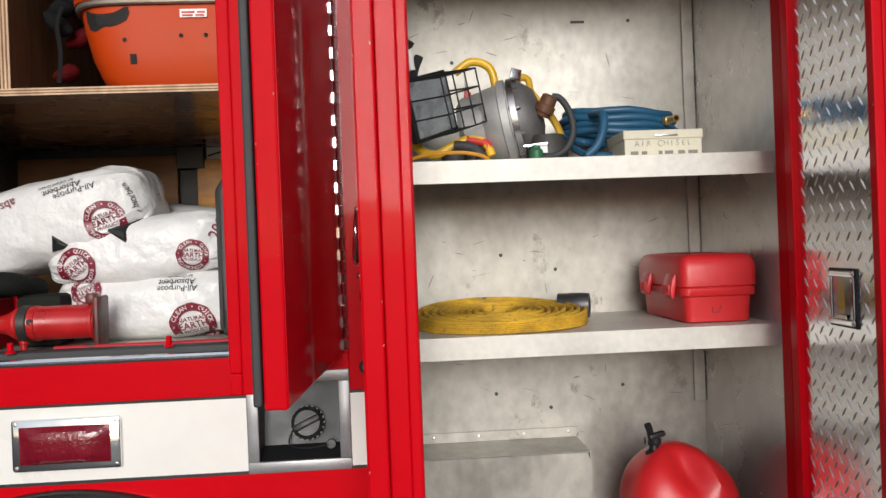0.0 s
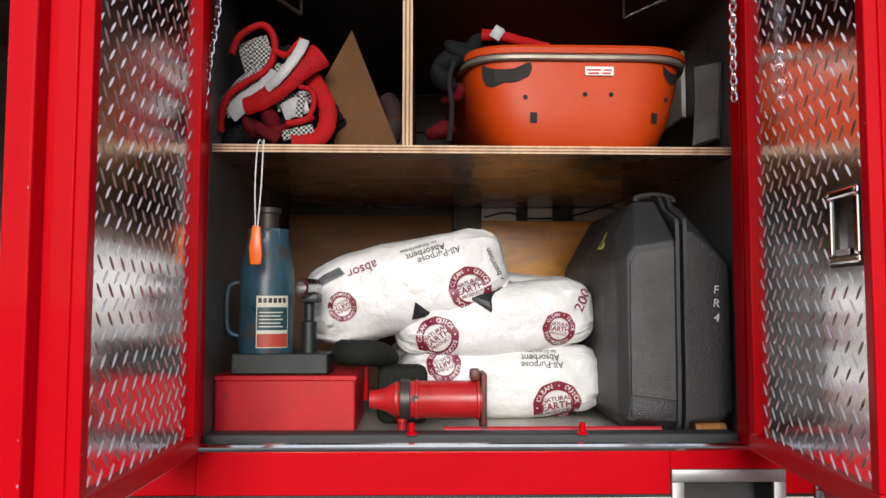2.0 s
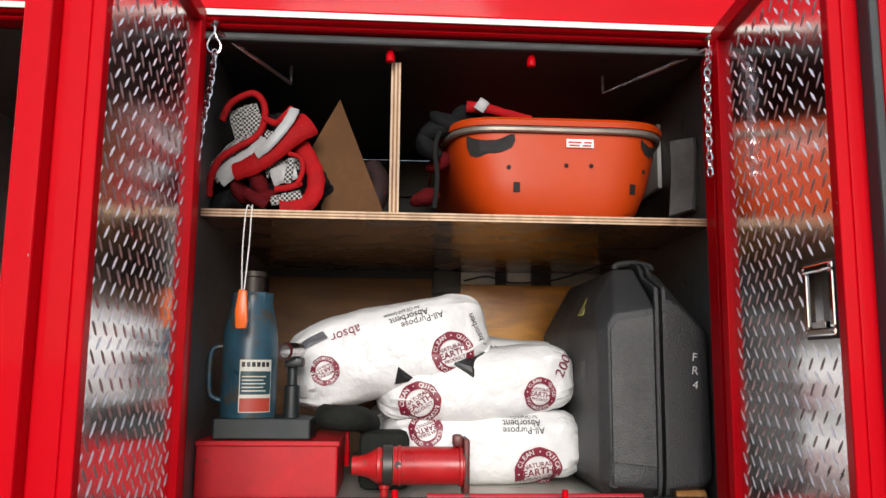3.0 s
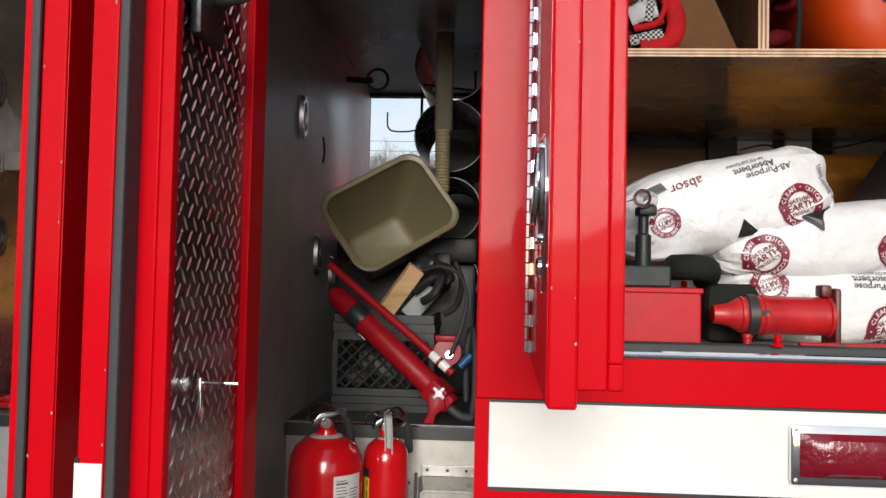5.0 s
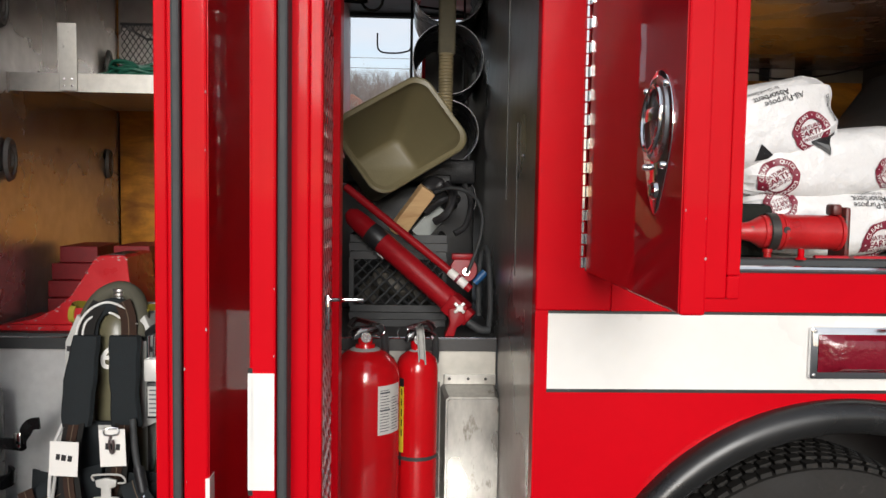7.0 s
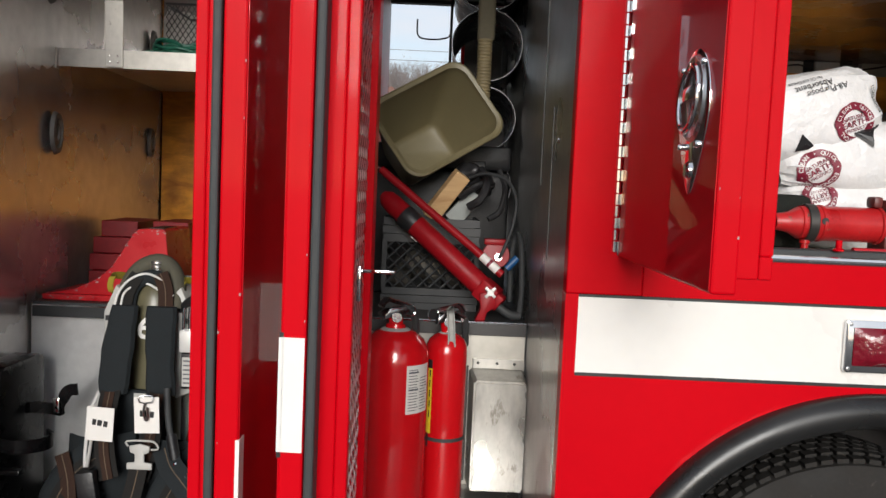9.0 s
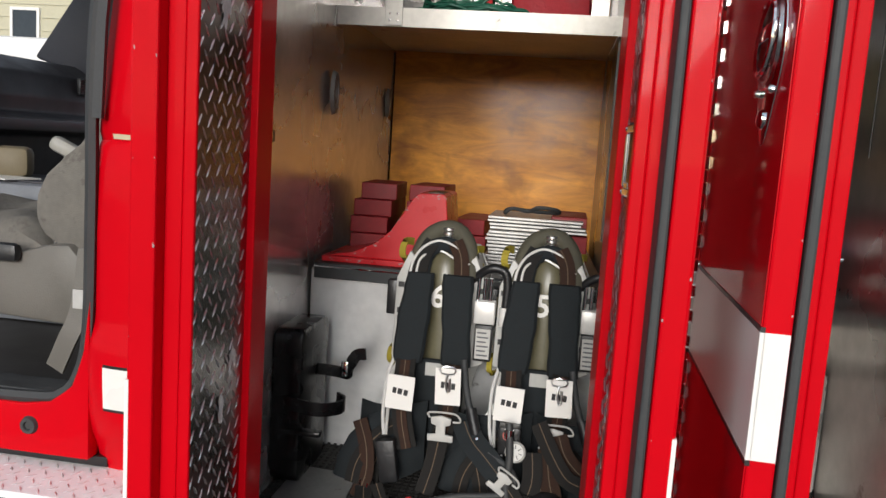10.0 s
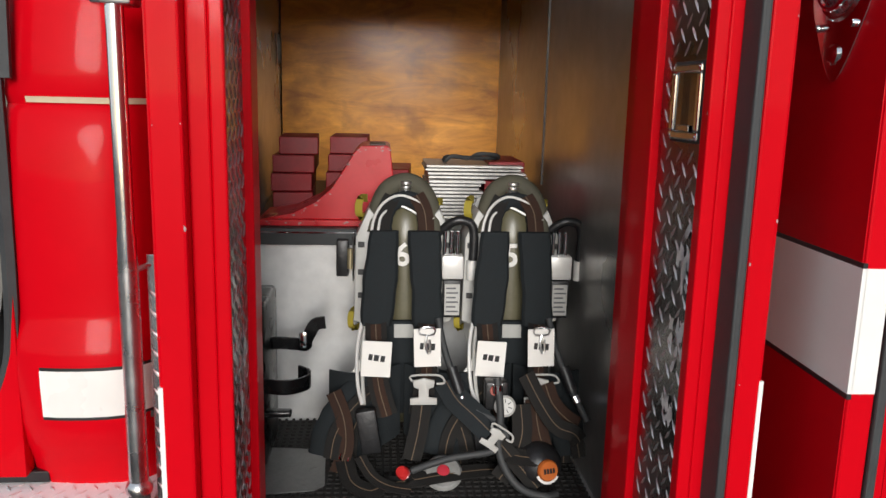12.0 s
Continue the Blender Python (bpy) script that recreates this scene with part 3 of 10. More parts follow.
def d_handle(world, door, u, z):
    """The outside handle: a pointed oval dished plate with a folding D ring and a keyed button below."""
    def outline(a, b, tail):
        pts = []
        for i in range(36):
            t = 2 * math.pi * i / 36
            x, y = a * math.cos(t), b * math.sin(t)
            if y < -b * 0.55:
                f = (-y / b - 0.55) / 0.45
                x, y = x * (1 - 0.35 * f), y - tail * f
            pts.append((x + u, y + z))
        return pts
    bm = B()
    prism(bm, outline(0.078, 0.087, 0.048), -0.0045, 0.0, 0.0015)
    plate = part("handle_plate", world(bm), CHROME, door, "chrome oval handle plate with a folding ring")
    bm = B()
    lathe(bm, [(0.0, 0.0), (0.026, 0.0), (0.032, 0.002), (0.034, 0.004), (0.036, 0.004), (0.038, 0.0)], 28, Matrix.Translation((u, -0.0048, z + 0.012)) @ pose(0, 0, 0, 90, 0, 0) @ Matrix.Diagonal((1.65, 1.75, 1, 1)))
    part("handle_dish", world(bm), STAINLESS, plate)
    bm = B()
    ring = [(u + 0.046 * math.cos(t), -0.010 - 0.006 * (0.5 - 0.5 * math.sin(t)), z + 0.012 + 0.050 * math.sin(t)) for t in [2 * math.pi * i / 16 for i in range(16)]]
    tube(bm, ring, 0.0042, 2, 8, closed=True)
    box(bm, u - 0.050, u + 0.050, -0.015, -0.008, z + 0.008, z + 0.030, 0.003)
    part("ring_handle", world(bm), CHROME, plate)
    for du, dz, r in ((0, -0.098, 0.014), (-0.046, -0.060, 0.006), (0.046, -0.060, 0.006), (-0.050, 0.060, 0.006), (0.050, 0.060, 0.006)):
        bm = B()
        lathe(bm, [(0, 0.008), (r * 0.7, 0.0075), (r, 0.004), (r, 0.0)], 14, Matrix.Translation((u + du, -0.0045, z + dz)) @ pose(0, 0, 0, 90, 0, 0))
        part("lock_button" if du == 0 else "rivet", world(bm), CHROME, plate)


def hinge_pose(x, y, x_free, y_free):
    """A door pose from its hinge to its free outer corner."""
    return pose(x, y, 0, 0, 0, math.degrees(math.atan2(y_free - y, x_free - x)))


# For doors hinged on the left of an opening the pan is on their +x side; the local y axis then points to it.
DENTED = material("dented_tread_plate", (0.27, 0.26, 0.255), 0.26, metal=1.0, vary=0.35, scale=6.0, bump=0.03, bump_scale=14.0, rough_vary=0.10, stain=(0.50, 0.49, 0.47), stain_at=0.66)
DOORS = []
DOORS.append(locker_door(hinge_pose(-1.395, 1.862, -1.407, 1.223), 0.639, 1.393, 2.445, 0.097, flip=1, gasket=False, handle_z=1.685, label="open red locker door lined with tread plate"))
DOORS.append(locker_door(hinge_pose(-0.128, 1.862, -0.172, 1.229), 0.634, 1.393, 2.445, 0.097, flip=-1, latch_z=1.815, label="open red locker door lined with tread plate, chrome latch"))
DOORS.append(locker_door(hinge_pose(-0.043, 1.862, -0.060, 1.365), 0.497, 0.50, 2.445, 0.095, flip=1, gasket=False, edge_strip=True, handle_z=1.665, label="tall open red locker door with a white edge strip"))
DOORS.append(locker_door(hinge_pose(1.000, 1.862, 0.980, 1.365), 0.497, 0.50, 2.445, 0.095, flip=-1, latch_z=1.500, stripe=True, latch_in=0.13, label="tall open red locker door lined with tread plate"))
DOORS.append(locker_door(hinge_pose(-1.995, 1.862, -2.012, 1.256), 0.606, 0.50, 2.445, 0.098, flip=1, stripe=True, stripe_end=True, handle_z=1.69, free_lap=0.045, rim_hinge=0.088, lining=DENTED, taper=0.029, label="tall open red locker door with a white stripe"))
DOORS.append(locker_door(hinge_pose(-2.097, 1.862, -2.091, 1.337), 0.526, 0.50, 2.445, 0.090, flip=-1, latch_z=1.505, edge_strip=True, lining=DENTED, taper=-0.025, scuffs=((0.420, 1.27, 0.045), (0.412, 1.14, 0.05), (0.40, 1.03, 0.03)), label="tall open red locker door with scuffed tread plate and chrome latch", hinge_lap=0.195, rim_hinge=0.088, free_lap=0.045))
DOORS.append(locker_door(hinge_pose(-2.942, 1.862, -2.922, 1.318), 0.544, 0.50, 2.445, 0.090, flip=1, gasket=False, edge_strip=True, lining=DENTED, scuffs=((0.315, 1.092, 0.035), (0.358, 1.017, 0.022), (0.386, 1.714, 0.03)), label="tall open red locker door lined with tread plate", hinge_lap=0.165, skin=0.042, rim_hinge=0.085, rim_free=0.010))


# ---- fittings on the face ----
def fuel_filler():
    bm = B()
    frame_box(bm, -0.356, -0.117, 1.123, 1.357, FACE - 0.006, FACE + 0.004, 0.026, 0.002)
    rec = part("fuel_filler", bm, material("dull_bezel_steel", (0.34, 0.34, 0.35), 0.42, metal=0.6, vary=0.15, scale=12), truck, "stainless fuel filler recess with a black cap")
    x0, x1, z0, z1, d = -0.330, -0.143, 1.149, 1.331, 0.10
    # near-black tray: the shade inside the recess is put into its colour
    tray = material("shaded_recess_steel", (0.022, 0.022, 0.024), 0.4, metal=0.3, vary=0.2, scale=12)
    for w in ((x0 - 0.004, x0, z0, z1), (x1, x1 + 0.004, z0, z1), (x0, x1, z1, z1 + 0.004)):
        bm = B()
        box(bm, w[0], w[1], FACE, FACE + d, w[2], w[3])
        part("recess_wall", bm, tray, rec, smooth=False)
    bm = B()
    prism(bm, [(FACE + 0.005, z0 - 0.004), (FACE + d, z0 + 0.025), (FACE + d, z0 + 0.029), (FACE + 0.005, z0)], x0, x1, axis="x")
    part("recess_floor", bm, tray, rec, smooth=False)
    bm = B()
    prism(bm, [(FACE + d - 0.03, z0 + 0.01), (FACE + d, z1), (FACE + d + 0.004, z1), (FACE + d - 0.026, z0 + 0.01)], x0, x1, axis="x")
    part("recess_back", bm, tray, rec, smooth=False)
    m = pose(-0.224, FACE + 0.078, 1.218, 78, 0, 0)
    bm = B()
    prof = [(0, 0.034), (0.030, 0.034), (0.037, 0.030), (0.040, 0.022), (0.040, 0.0)]
    lathe(bm, prof, 28, m)
    box(bm, -0.034, 0.034, -0.008, 0.008, 0.030, 0.046, 0.004, m=m @ pose(0, 0, 0, 0, 0, 25))
    cap = part("fuel_cap", bm, BLACK, rec, "black ribbed fuel cap")
    bm = B()
    for i in range(20):
        box(bm, 0.038, 0.042, -0.003, 0.003, 0.002, 0.026, m=m @ pose(0, 0, 0, 0, 0, i * 18))
    part("cap_ribs", bm, BLACK, cap, kind="stuff")
    bm = B()
    tube(bm, [(-0.262, FACE + 0.06, 1.205), (-0.268, FACE + 0.05, 1.175), (-0.23, FACE + 0.03, 1.168), (-0.17, FACE + 0.04, 1.172)], 0.0022, 6, 6)
    lathe(bm, [(0, 0.008), (0.011, 0.007), (0.012, 0)], 12, pose(-0.168, FACE + 0.045, 1.172, 80, 0, 0))
    part("cap_tether", bm, BLACK, rec)


def marker_lamp():
    x0, x1, z0, z1 = -0.883, -0.641, 1.158, 1.276
    bm = B()
    prism(bm, rounded(x0, x1, z0, z1, 0.008), FACE - 0.014, FACE - 0.002, 0.003)
    lamp = part("marker_lamp", bm, CHROME, truck, "red marker lamp in a chrome bezel")
    bm = B()
    n = 14
    for i in range(n + 1):
        for j in range(9):
            u, v = i / n * 2 - 1, j / 8 * 2 - 1
            h = 0.020 * (1 - abs(u) ** 4) * (1 - abs(v) ** 4) ** 0.6 + 0.002
            bm.verts.new((x0 + 0.018 + (u + 1) / 2 * (x1 - x0 - 0.040), FACE - 0.014 - h, z0 + 0.016 + (v + 1) / 2 * (z1 - z0 - 0.032)))
    bm.verts.ensure_lookup_table()
    for i in range(n):
        for j in range(8):
            a = i * 9 + j
            bm.faces.new([bm.verts[k] for k in (a, a + 9, a + 10, a + 1)])
    part("lens", bm, lens_material("red_lens", (0.17, 0.004, 0.014)), lamp, "ribbed red plastic lens")
    for x in (x0 + 0.010, x1 - 0.010):
        for z in (z0 + 0.009, z1 - 0.009):
            bm = B()
            lathe(bm, [(0, 0.003), (0.004, 0.002), (0.005, 0)], 10, pose(x, FACE - 0.014, z, 90, 0, 0))
            part("bezel_screw", bm, STAINLESS, lamp)


fuel_filler()
marker_lamp()
bm = B()
lathe(bm, [(0, 0.030), (0.009, 0.030), (0.015, 0.024), (0.017, 0.014), (0.013, 0.0)], 18, pose(-0.075, FACE, 1.362, 90, 0, 0))
part("door_bumper", bm, RUBBER, truck, "black rubber door stop")

# ---- tall locker by the tail: shelves, lights, hoses, toolbox, fuel can ----
def shelf_tray(x0, x1, y0, y1, z, name="locker_shelf"):
    bm = B()
    box(bm, x0, x1, y0 + 0.003, y1, z - 0.004, z, 0.001)
    box(bm, x0, x1, y0, y0 + 0.003, z - 0.056, z, 0.001)
    part(name, bm, ALUWHITE, truck, "scuffed white aluminium shelf with a turned-down front edge", smooth=False)


shelf_tray(0.047, 0.958, 1.93, 2.436, 1.843)
shelf_tray(0.047, 0.958, 1.93, 2.436, 1.410)
slab("corner_angle", ALUWALL, 0.925, 0.96, 2.425, 2.438, 1.12, 2.42)
bm = B()
prism(bm, [(0.05, FLOOR), (0.545, FLOOR), (0.545, 0.99), (0.535, 1.027), (0.05, 1.027)], 2.25, 2.252, axis="y")
cover = part("filler_cover", bm, ALUWALL, truck, "bare aluminium cover box screwed to the locker wall", smooth=False)
for name, dims in (("cover_top", (0.048, 0.545, 2.25, 2.436, 1.024, 1.028)), ("cover_side", (0.541, 0.545, 2.252, 2.436, FLOOR, 1.026)), ("cover_flange", (0.048, 0.55, 2.430, 2.437, 1.028, 1.058)), ("cover_flange", (0.545, 0.570, 2.430, 2.437, FLOOR, 1.04))):
    slab(name, ALUWALL, *dims, bevel=0.001, parent=cover)
bm = B()
for x in (0.10, 0.24, 0.38, 0.52):
    lathe(bm, [(0, 0.003), (0.004, 0.002), (0.005, 0)], 8, pose(x, 2.430, 1.045, 90, 0, 0))
part("cover_screws", bm, STAINLESS, cover)
bm = B()
for x, z in ((0.759, 2.32), (0.30, 1.17), (0.47, 1.12), (0.33, 1.60), (0.5, 1.55), (0.70, 1.18), (0.20, 2.2)):
    lathe(bm, [(0, 0.004), (0.005, 0.003), (0.006, 0)], 8, pose(x, 2.44, z, 90, 0, 0))
part("wall_rivets", bm, DARKLINE, truck)

# scuffs, drips and old marks on the back sheet
marks = B()
rnd = random.Random(8)
for k in range(46):
    x, z = rnd.uniform(0.08, 0.90), rnd.choice((rnd.uniform(1.90, 2.36), rnd.uniform(1.45, 1.80), rnd.uniform(1.06, 1.36)))
    a, n, w = rnd.uniform(-0.5, 0.5) + (1.57 if k % 4 == 0 else 0.0), rnd.uniform(0.004, 0.030), rnd.uniform(0.0005, 0.0016)
    c, d = math.cos(a), math.sin(a)
    vs = [marks.verts.new((x + p * c - q * d, 2.4393, z + p * d + q * c)) for p, q in ((-n, 0), (-0.3 * n, -w), (0.5 * n, -w * 0.7), (n, 0), (0.2 * n, w), (-0.5 * n, w * 0.8))]
    marks.faces.new(vs)
part("wall_scuffs", marks, material("grey_scuffs", (0.16, 0.15, 0.135), 0.6, vary=0.3, scale=40), truck, "scratches and scuffs", smooth=False, kind="stuff")
bm = B()
box(bm, -0.022, 0.022, -0.001, 0.0, -0.004, 0.004, 0.0008, m=pose(0.598, 2.4395, 2.318))
part("slot_mark", bm, DARKLINE, truck)


def flat_hose_coil():
    yellow = material("yellow_hose_jacket", (0.60, 0.35, 0.025), 0.75, vary=0.45, scale=14, stain=(0.13, 0.095, 0.04), stain_at=0.58, bump=0.3, bump_scale=160)
    hose = thing("hose_coil", "thin yellow hose wound into a flat dirty coil", "hose", (0.28, 2.17, 1.41))
    rnd = random.Random(4)
    cx, cy, turns = 0.285, 2.178, 11
    lift = [rnd.uniform(-0.006, 0.006) for _ in range(turns + 2)]
    half = [0.0240 + rnd.uniform(-0.003, 0.003) for _ in range(turns + 2)]
    # tall flat section, ribbed along both sides
    side = [(0.0034 + 0.0020 * (k % 2), -0.94 + 0.155 * k) for k in range(13)]
    section = [(-p, q) for p, q in side] + [(-0.0026, 1.03), (0.0026, 1.03)] + [(p, q) for p, q in side[::-1]]

    def wind(k0, k1):
        bm, rows = B(), []
        for i in range(int(k0 * 48), int(k1 * 48) + 1):
            a, k, f = 2 * math.pi * i / 48, i // 48, i % 48 / 48
            r = 0.022 + 0.0194 * i / 48 + 0.0024 * math.sin(3 * a + k) + 0.0016 * math.sin(5 * a + 2 * k)
            h = (half[k] * (1 - f) + half[k + 1] * f) * (0.88 + 0.32 * r / 0.235 * math.sin(a))
            z, bow = 1.4110 + h + 0.5 * (lift[k] * (1 - f) + lift[k + 1] * f), 0.002 * math.sin(2 * a + k)
            rows.append([bm.verts.new((cx + (r + p) * math.cos(a), cy + (r + p) * math.sin(a), max(1.4112, z + bow + q * h))) for p, q in section])
        n = len(section)
        for p, q in zip(rows, rows[1:]):
            for j in range(n):
                bm.faces.new((p[j], p[(j + 1) % n], q[(j + 1) % n], q[j]))
        bmesh.ops.recalc_face_normals(bm, faces=bm.faces[:])
        return bm
    for k in range(turns):
        part("hose_turn", wind(k, k + 1), yellow, hose)
    bm = B()
    m = pose(0.520, 2.27, 1.4485, 90, 0, 70)
    lathe(bm, [(0.022, -0.05), (0.036, -0.05), (0.036, -0.02), (0.037, -0.018), (0.037, 0.02), (0.035, 0.04), (0.024, 0.04)], 20, m)
    part("coupling", bm, material("dark_coupling", (0.12, 0.12, 0.13), 0.4, metal=0.8), hose, "dark metal hose coupling")


flat_hose_coil()


def toolbox():
    plastic = material("red_toolbox_plastic", (0.58, 0.018, 0.022), 0.42, vary=0.1, scale=6, bump=0.06, bump_scale=180)
    tb = thing("toolbox", "red plastic toolbox with a stepped lid", "toolbox", (0.83, 2.16, 1.41))
    x0, x1, y0, y1 = 0.748, 0.918, 2.0, 2.335

    def loft(levels, r=0.02):
        bm, rings = B(), []
        for z, grow in levels:
            rings.append([bm.verts.new((a, b, z)) for a, b in rounded(x0 - grow, x1 + grow, y0 - grow, y1 + grow, r + max(0, grow) * 0.4, 4)])
        for a, b in zip(rings, rings[1:]):
            for i in range(len(a)):
                j = (i + 1) % len(a)
                bm.faces.new((a[i], a[j], b[j], b[i]))
        bm.faces.new(rings[0][::-1])
        bm.faces.new(rings[-1])
        return bm
    part("body", loft([(1.411, -0.006), (1.414, 0), (1.485, 0.006)]), plastic, tb)
    part("lid", loft([(1.478, 0.004), (1.480, 0.011), (1.484, 0.014), (1.500, 0.014), (1.503, 0.011), (1.507, 0.016), (1.552, 0.017), (1.572, 0.012), (1.584, 0.003), (1.588, -0.010), (1.589, -0.03)], 0.016), plastic, tb)
    # no hollow here: a darker slab paints the recess's shade on the lid
    bm = B()
    box(bm, 0.785, 0.88, 2.06, 2.27, 1.584, 1.5905, 0.002)
    part("lid_recess", bm, material("shaded_red_plastic", (0.30, 0.01, 0.014), 0.5), tb)
    for y in (2.06, 2.25):
        bm = B()
        prism(bm, [(0.738, 1.540), (0.729, 1.538), (0.722, 1.522), (0.716, 1.494), (0.719, 1.474), (0.726, 1.474), (0.730, 1.50), (0.738, 1.512)], y - 0.032, y + 0.032, 0.002)
        for i in range(4):
            box(bm, 0.7135, 0.722, y - 0.024 + i * 0.014, y - 0.019 + i * 0.014, 1.484, 1.510)
        part("latch", bm, plastic, tb)
    bm = B()
    tube(bm, [(0.815, 1.9965, 1.452), (0.814, 1.9965, 1.438), (0.830, 1.9965, 1.438), (0.838, 1.9965, 1.456)], 0.0014, 1, 5)
    part("mark", bm, material("dark_mark", (0.15, 0.008, 0.01), 0.6), tb)


toolbox()


def fuel_can():
    plastic = material("red_can_plastic", (0.55, 0.014, 0.018), 0.36, vary=0.1, scale=5, bump=0.05, bump_scale=90)
    can = thing("fuel_can", "red plastic fuel can with a black spout valve", "fuel can", (0.765, 2.14, FLOOR))
    bm, rings, n = B(), [], 72
    levels = [(FLOOR + 0.001, 0.90), (FLOOR + 0.012, 0.98), (FLOOR + 0.03, 1.0), (0.80, 1.0), (0.88, 1.0), (0.915, 0.99), (0.940, 0.965), (0.960, 0.925), (0.980, 0.87), (0.998, 0.80), (1.014, 0.71), (1.030, 0.59), (1.044, 0.46), (1.056, 0.32), (1.064, 0.19), (1.068, 0.07)]
    for z, sc in levels:
        ring = []
        for i in range(n):
            t = 2 * math.pi * i / n
            c, d = math.cos(t), math.sin(t)
            f = (abs(c) ** 3.4 + abs(d) ** 3.4) ** (-1 / 3.4)
            p = Vector((0.762 + 0.155 * sc * f * c - (1 - sc) * 0.020, 2.15 + 0.125 * sc * f * d + (1 - sc) * 0.01, z))
            # the sculpted hollow under the grip, with a raised lip on its far side
            u, v = p.x - (0.752 + 0.35 * (1.05 - z)), p.z - 1.010
            if p.y < 2.17:
                hollow = math.exp(-(u / 0.034) ** 2 - (v / 0.050) ** 2)
                lip = math.exp(-((u - 0.058) / 0.014) ** 2 - (v / 0.060) ** 2)
                p += Vector((0.0, 0.030, -0.018)) * hollow + Vector((0.0, -0.008, 0.008)) * lip
            ring.append(bm.verts.new(p))
        rings.append(ring)
    for a, b in zip(rings, rings[1:]):
        for i in range(n):
            bm.faces.new((a[i], a[(i + 1) % n], b[(i + 1) % n], b[i]))
    bm.faces.new(rings[0][::-1])
    bm.faces.new(rings[-1])
    part("body", bm, plastic, can)
    bm = B()
    lathe(bm, [(0.022, 0), (0.024, 0.004), (0.023, 0.018), (0.014, 0.026), (0.013, 0.040), (0.017, 0.043), (0.017, 0.056), (0.011, 0.060), (0.0, 0.062)], 18, pose(0.694, 2.15, 1.026, 0, 6, 0))
    for q in range(8):
        box(bm, 0.0155, 0.019, -0.003, 0.003, 0.042, 0.057, 0.001, m=pose(0.694, 2.15, 1.026, 0, 6, q * 45))
    box(bm, -0.026, 0.026, -0.010, 0.010, -0.008, 0.008, 0.006, m=pose(0.702, 2.14, 1.092, 0, -8, 15))
    tube(bm, [(0.690, 2.15, 1.088), (0.684, 2.145, 1.108), (0.678, 2.142, 1.122)], 0.010, 4, 10)
    part("spout_valve", bm, BLACK, can, "black plastic spout valve")


fuel_can()


def work_light():
    """A floodlight in a wire guard on a yellow tube stand."""
    yellow = material("yellow_tube", (0.74, 0.44, 0.02), 0.35, vary=0.15, scale=10, stain=(0.2, 0.12, 0.03), stain_at=0.7)
    wl = thing("work_light", "black floodlight in a wire guard on a bent yellow stand", "work light", (0.19, 2.12, 1.843))
    c = pose(0.108, 2.09, 2.005, 0, -17, 46)
    w, h, d = 0.080, 0.076, 0.118
    bm = B()
    outer, inner = rounded(-w - 0.008, w + 0.008, -h - 0.008, h + 0.008, 0.010, 3), rounded(-0.055, 0.055, -0.055, 0.055, 0.012, 3)
    a = [bm.verts.new((p, -0.008, q)) for p, q in outer]
    b = [bm.verts.new((p, 0.010, q)) for p, q in outer]
    e = [bm.verts.new((p, 0.075, q)) for p, q in inner]
    k = len(a)
    for lo, hi in ((a, b), (b, e)):
        for i in range(k):
            bm.faces.new((lo[i], lo[(i + 1) % k], hi[(i + 1) % k], hi[i]))
    bm.faces.new(e)
    bm.faces.new(a[::-1])
    bm.transform(c)
    housing = part("housing", bm, BLACK, wl)
    # mottled grey-blue base paints the reflection seen in the glass
    bm = B()
    box(bm, -w + 0.004, w - 0.004, -0.0115, -0.0085, -h + 0.004, h - 0.004)
    bm.transform(c)
    part("glass", bm, material("lamp_glass", (0.30, 0.33, 0.34), 0.28, metal=0.25, vary=0.45, scale=14, bump=0.2, bump_scale=60), wl, "lamp glass with a grey reflection in its colour", smooth=False)
    wires = [[(-w, -0.008, z), (-w * 0.92, -d, z * 0.92), (w * 0.92, -d, z * 0.92), (w, -0.008, z)] for z in (-h, -h / 3, h / 3, h)]
    wires += [[(x, -0.008, -h), (x * 0.92, -d, -h * 0.92), (x * 0.92, -d, h * 0.92), (x, -0.008, h)] for x in (-w, -w / 3, w / 3, w)]
    for wire in wires:
        bm = B()
        tube(bm, wire, 0.0024, 1, 6, smooth_line=False)
        bm.transform(c)
        part("guard_wire", bm, BLACK, housing)
    bm = B()
    prism(bm, [(0.205, 2.025), (0.235, 2.010), (0.228, 2.055), (0.212, 2.065)], 2.17, 2.19, 0.003)
    part("red_label", bm, material("red_sticker", (0.5, 0.02, 0.02), 0.5), wl)
    bm = B()
    tube(bm, [(0.058, 2.13, 2.18), (0.068, 2.13, 2.11)], 0.009, 1, 10, smooth_line=False)
    part("white_rod", bm, WHITE, wl)
    bm = B()
    tube(bm, [(0.055, 2.14, 1.96), (0.075, 2.12, 1.90), (0.12, 2.10, 1.878), (0.165, 2.10, 1.90), (0.205, 2.10, 1.915), (0.25, 2.09, 1.905), (0.268, 2.08, 1.868)], 0.012, 6, 10)
    tube(bm, [(0.19, 2.22, 2.12), (0.235, 2.22, 2.150), (0.285, 2.22, 2.135), (0.302, 2.22, 2.085), (0.305, 2.23, 1.99), (0.305, 2.24, 1.857)], 0.012, 6, 10)
    part("stand", bm, yellow, wl, "bent yellow tube stand")
    bm = B()
    tube(bm, [(0.205, 2.10, 1.915), (0.25, 2.09, 1.905), (0.262, 2.085, 1.885)], 0.0125, 4, 10)
    part("red_tape", bm, material("red_tape", (0.55, 0.03, 0.02), 0.5), wl)
    bm = B()
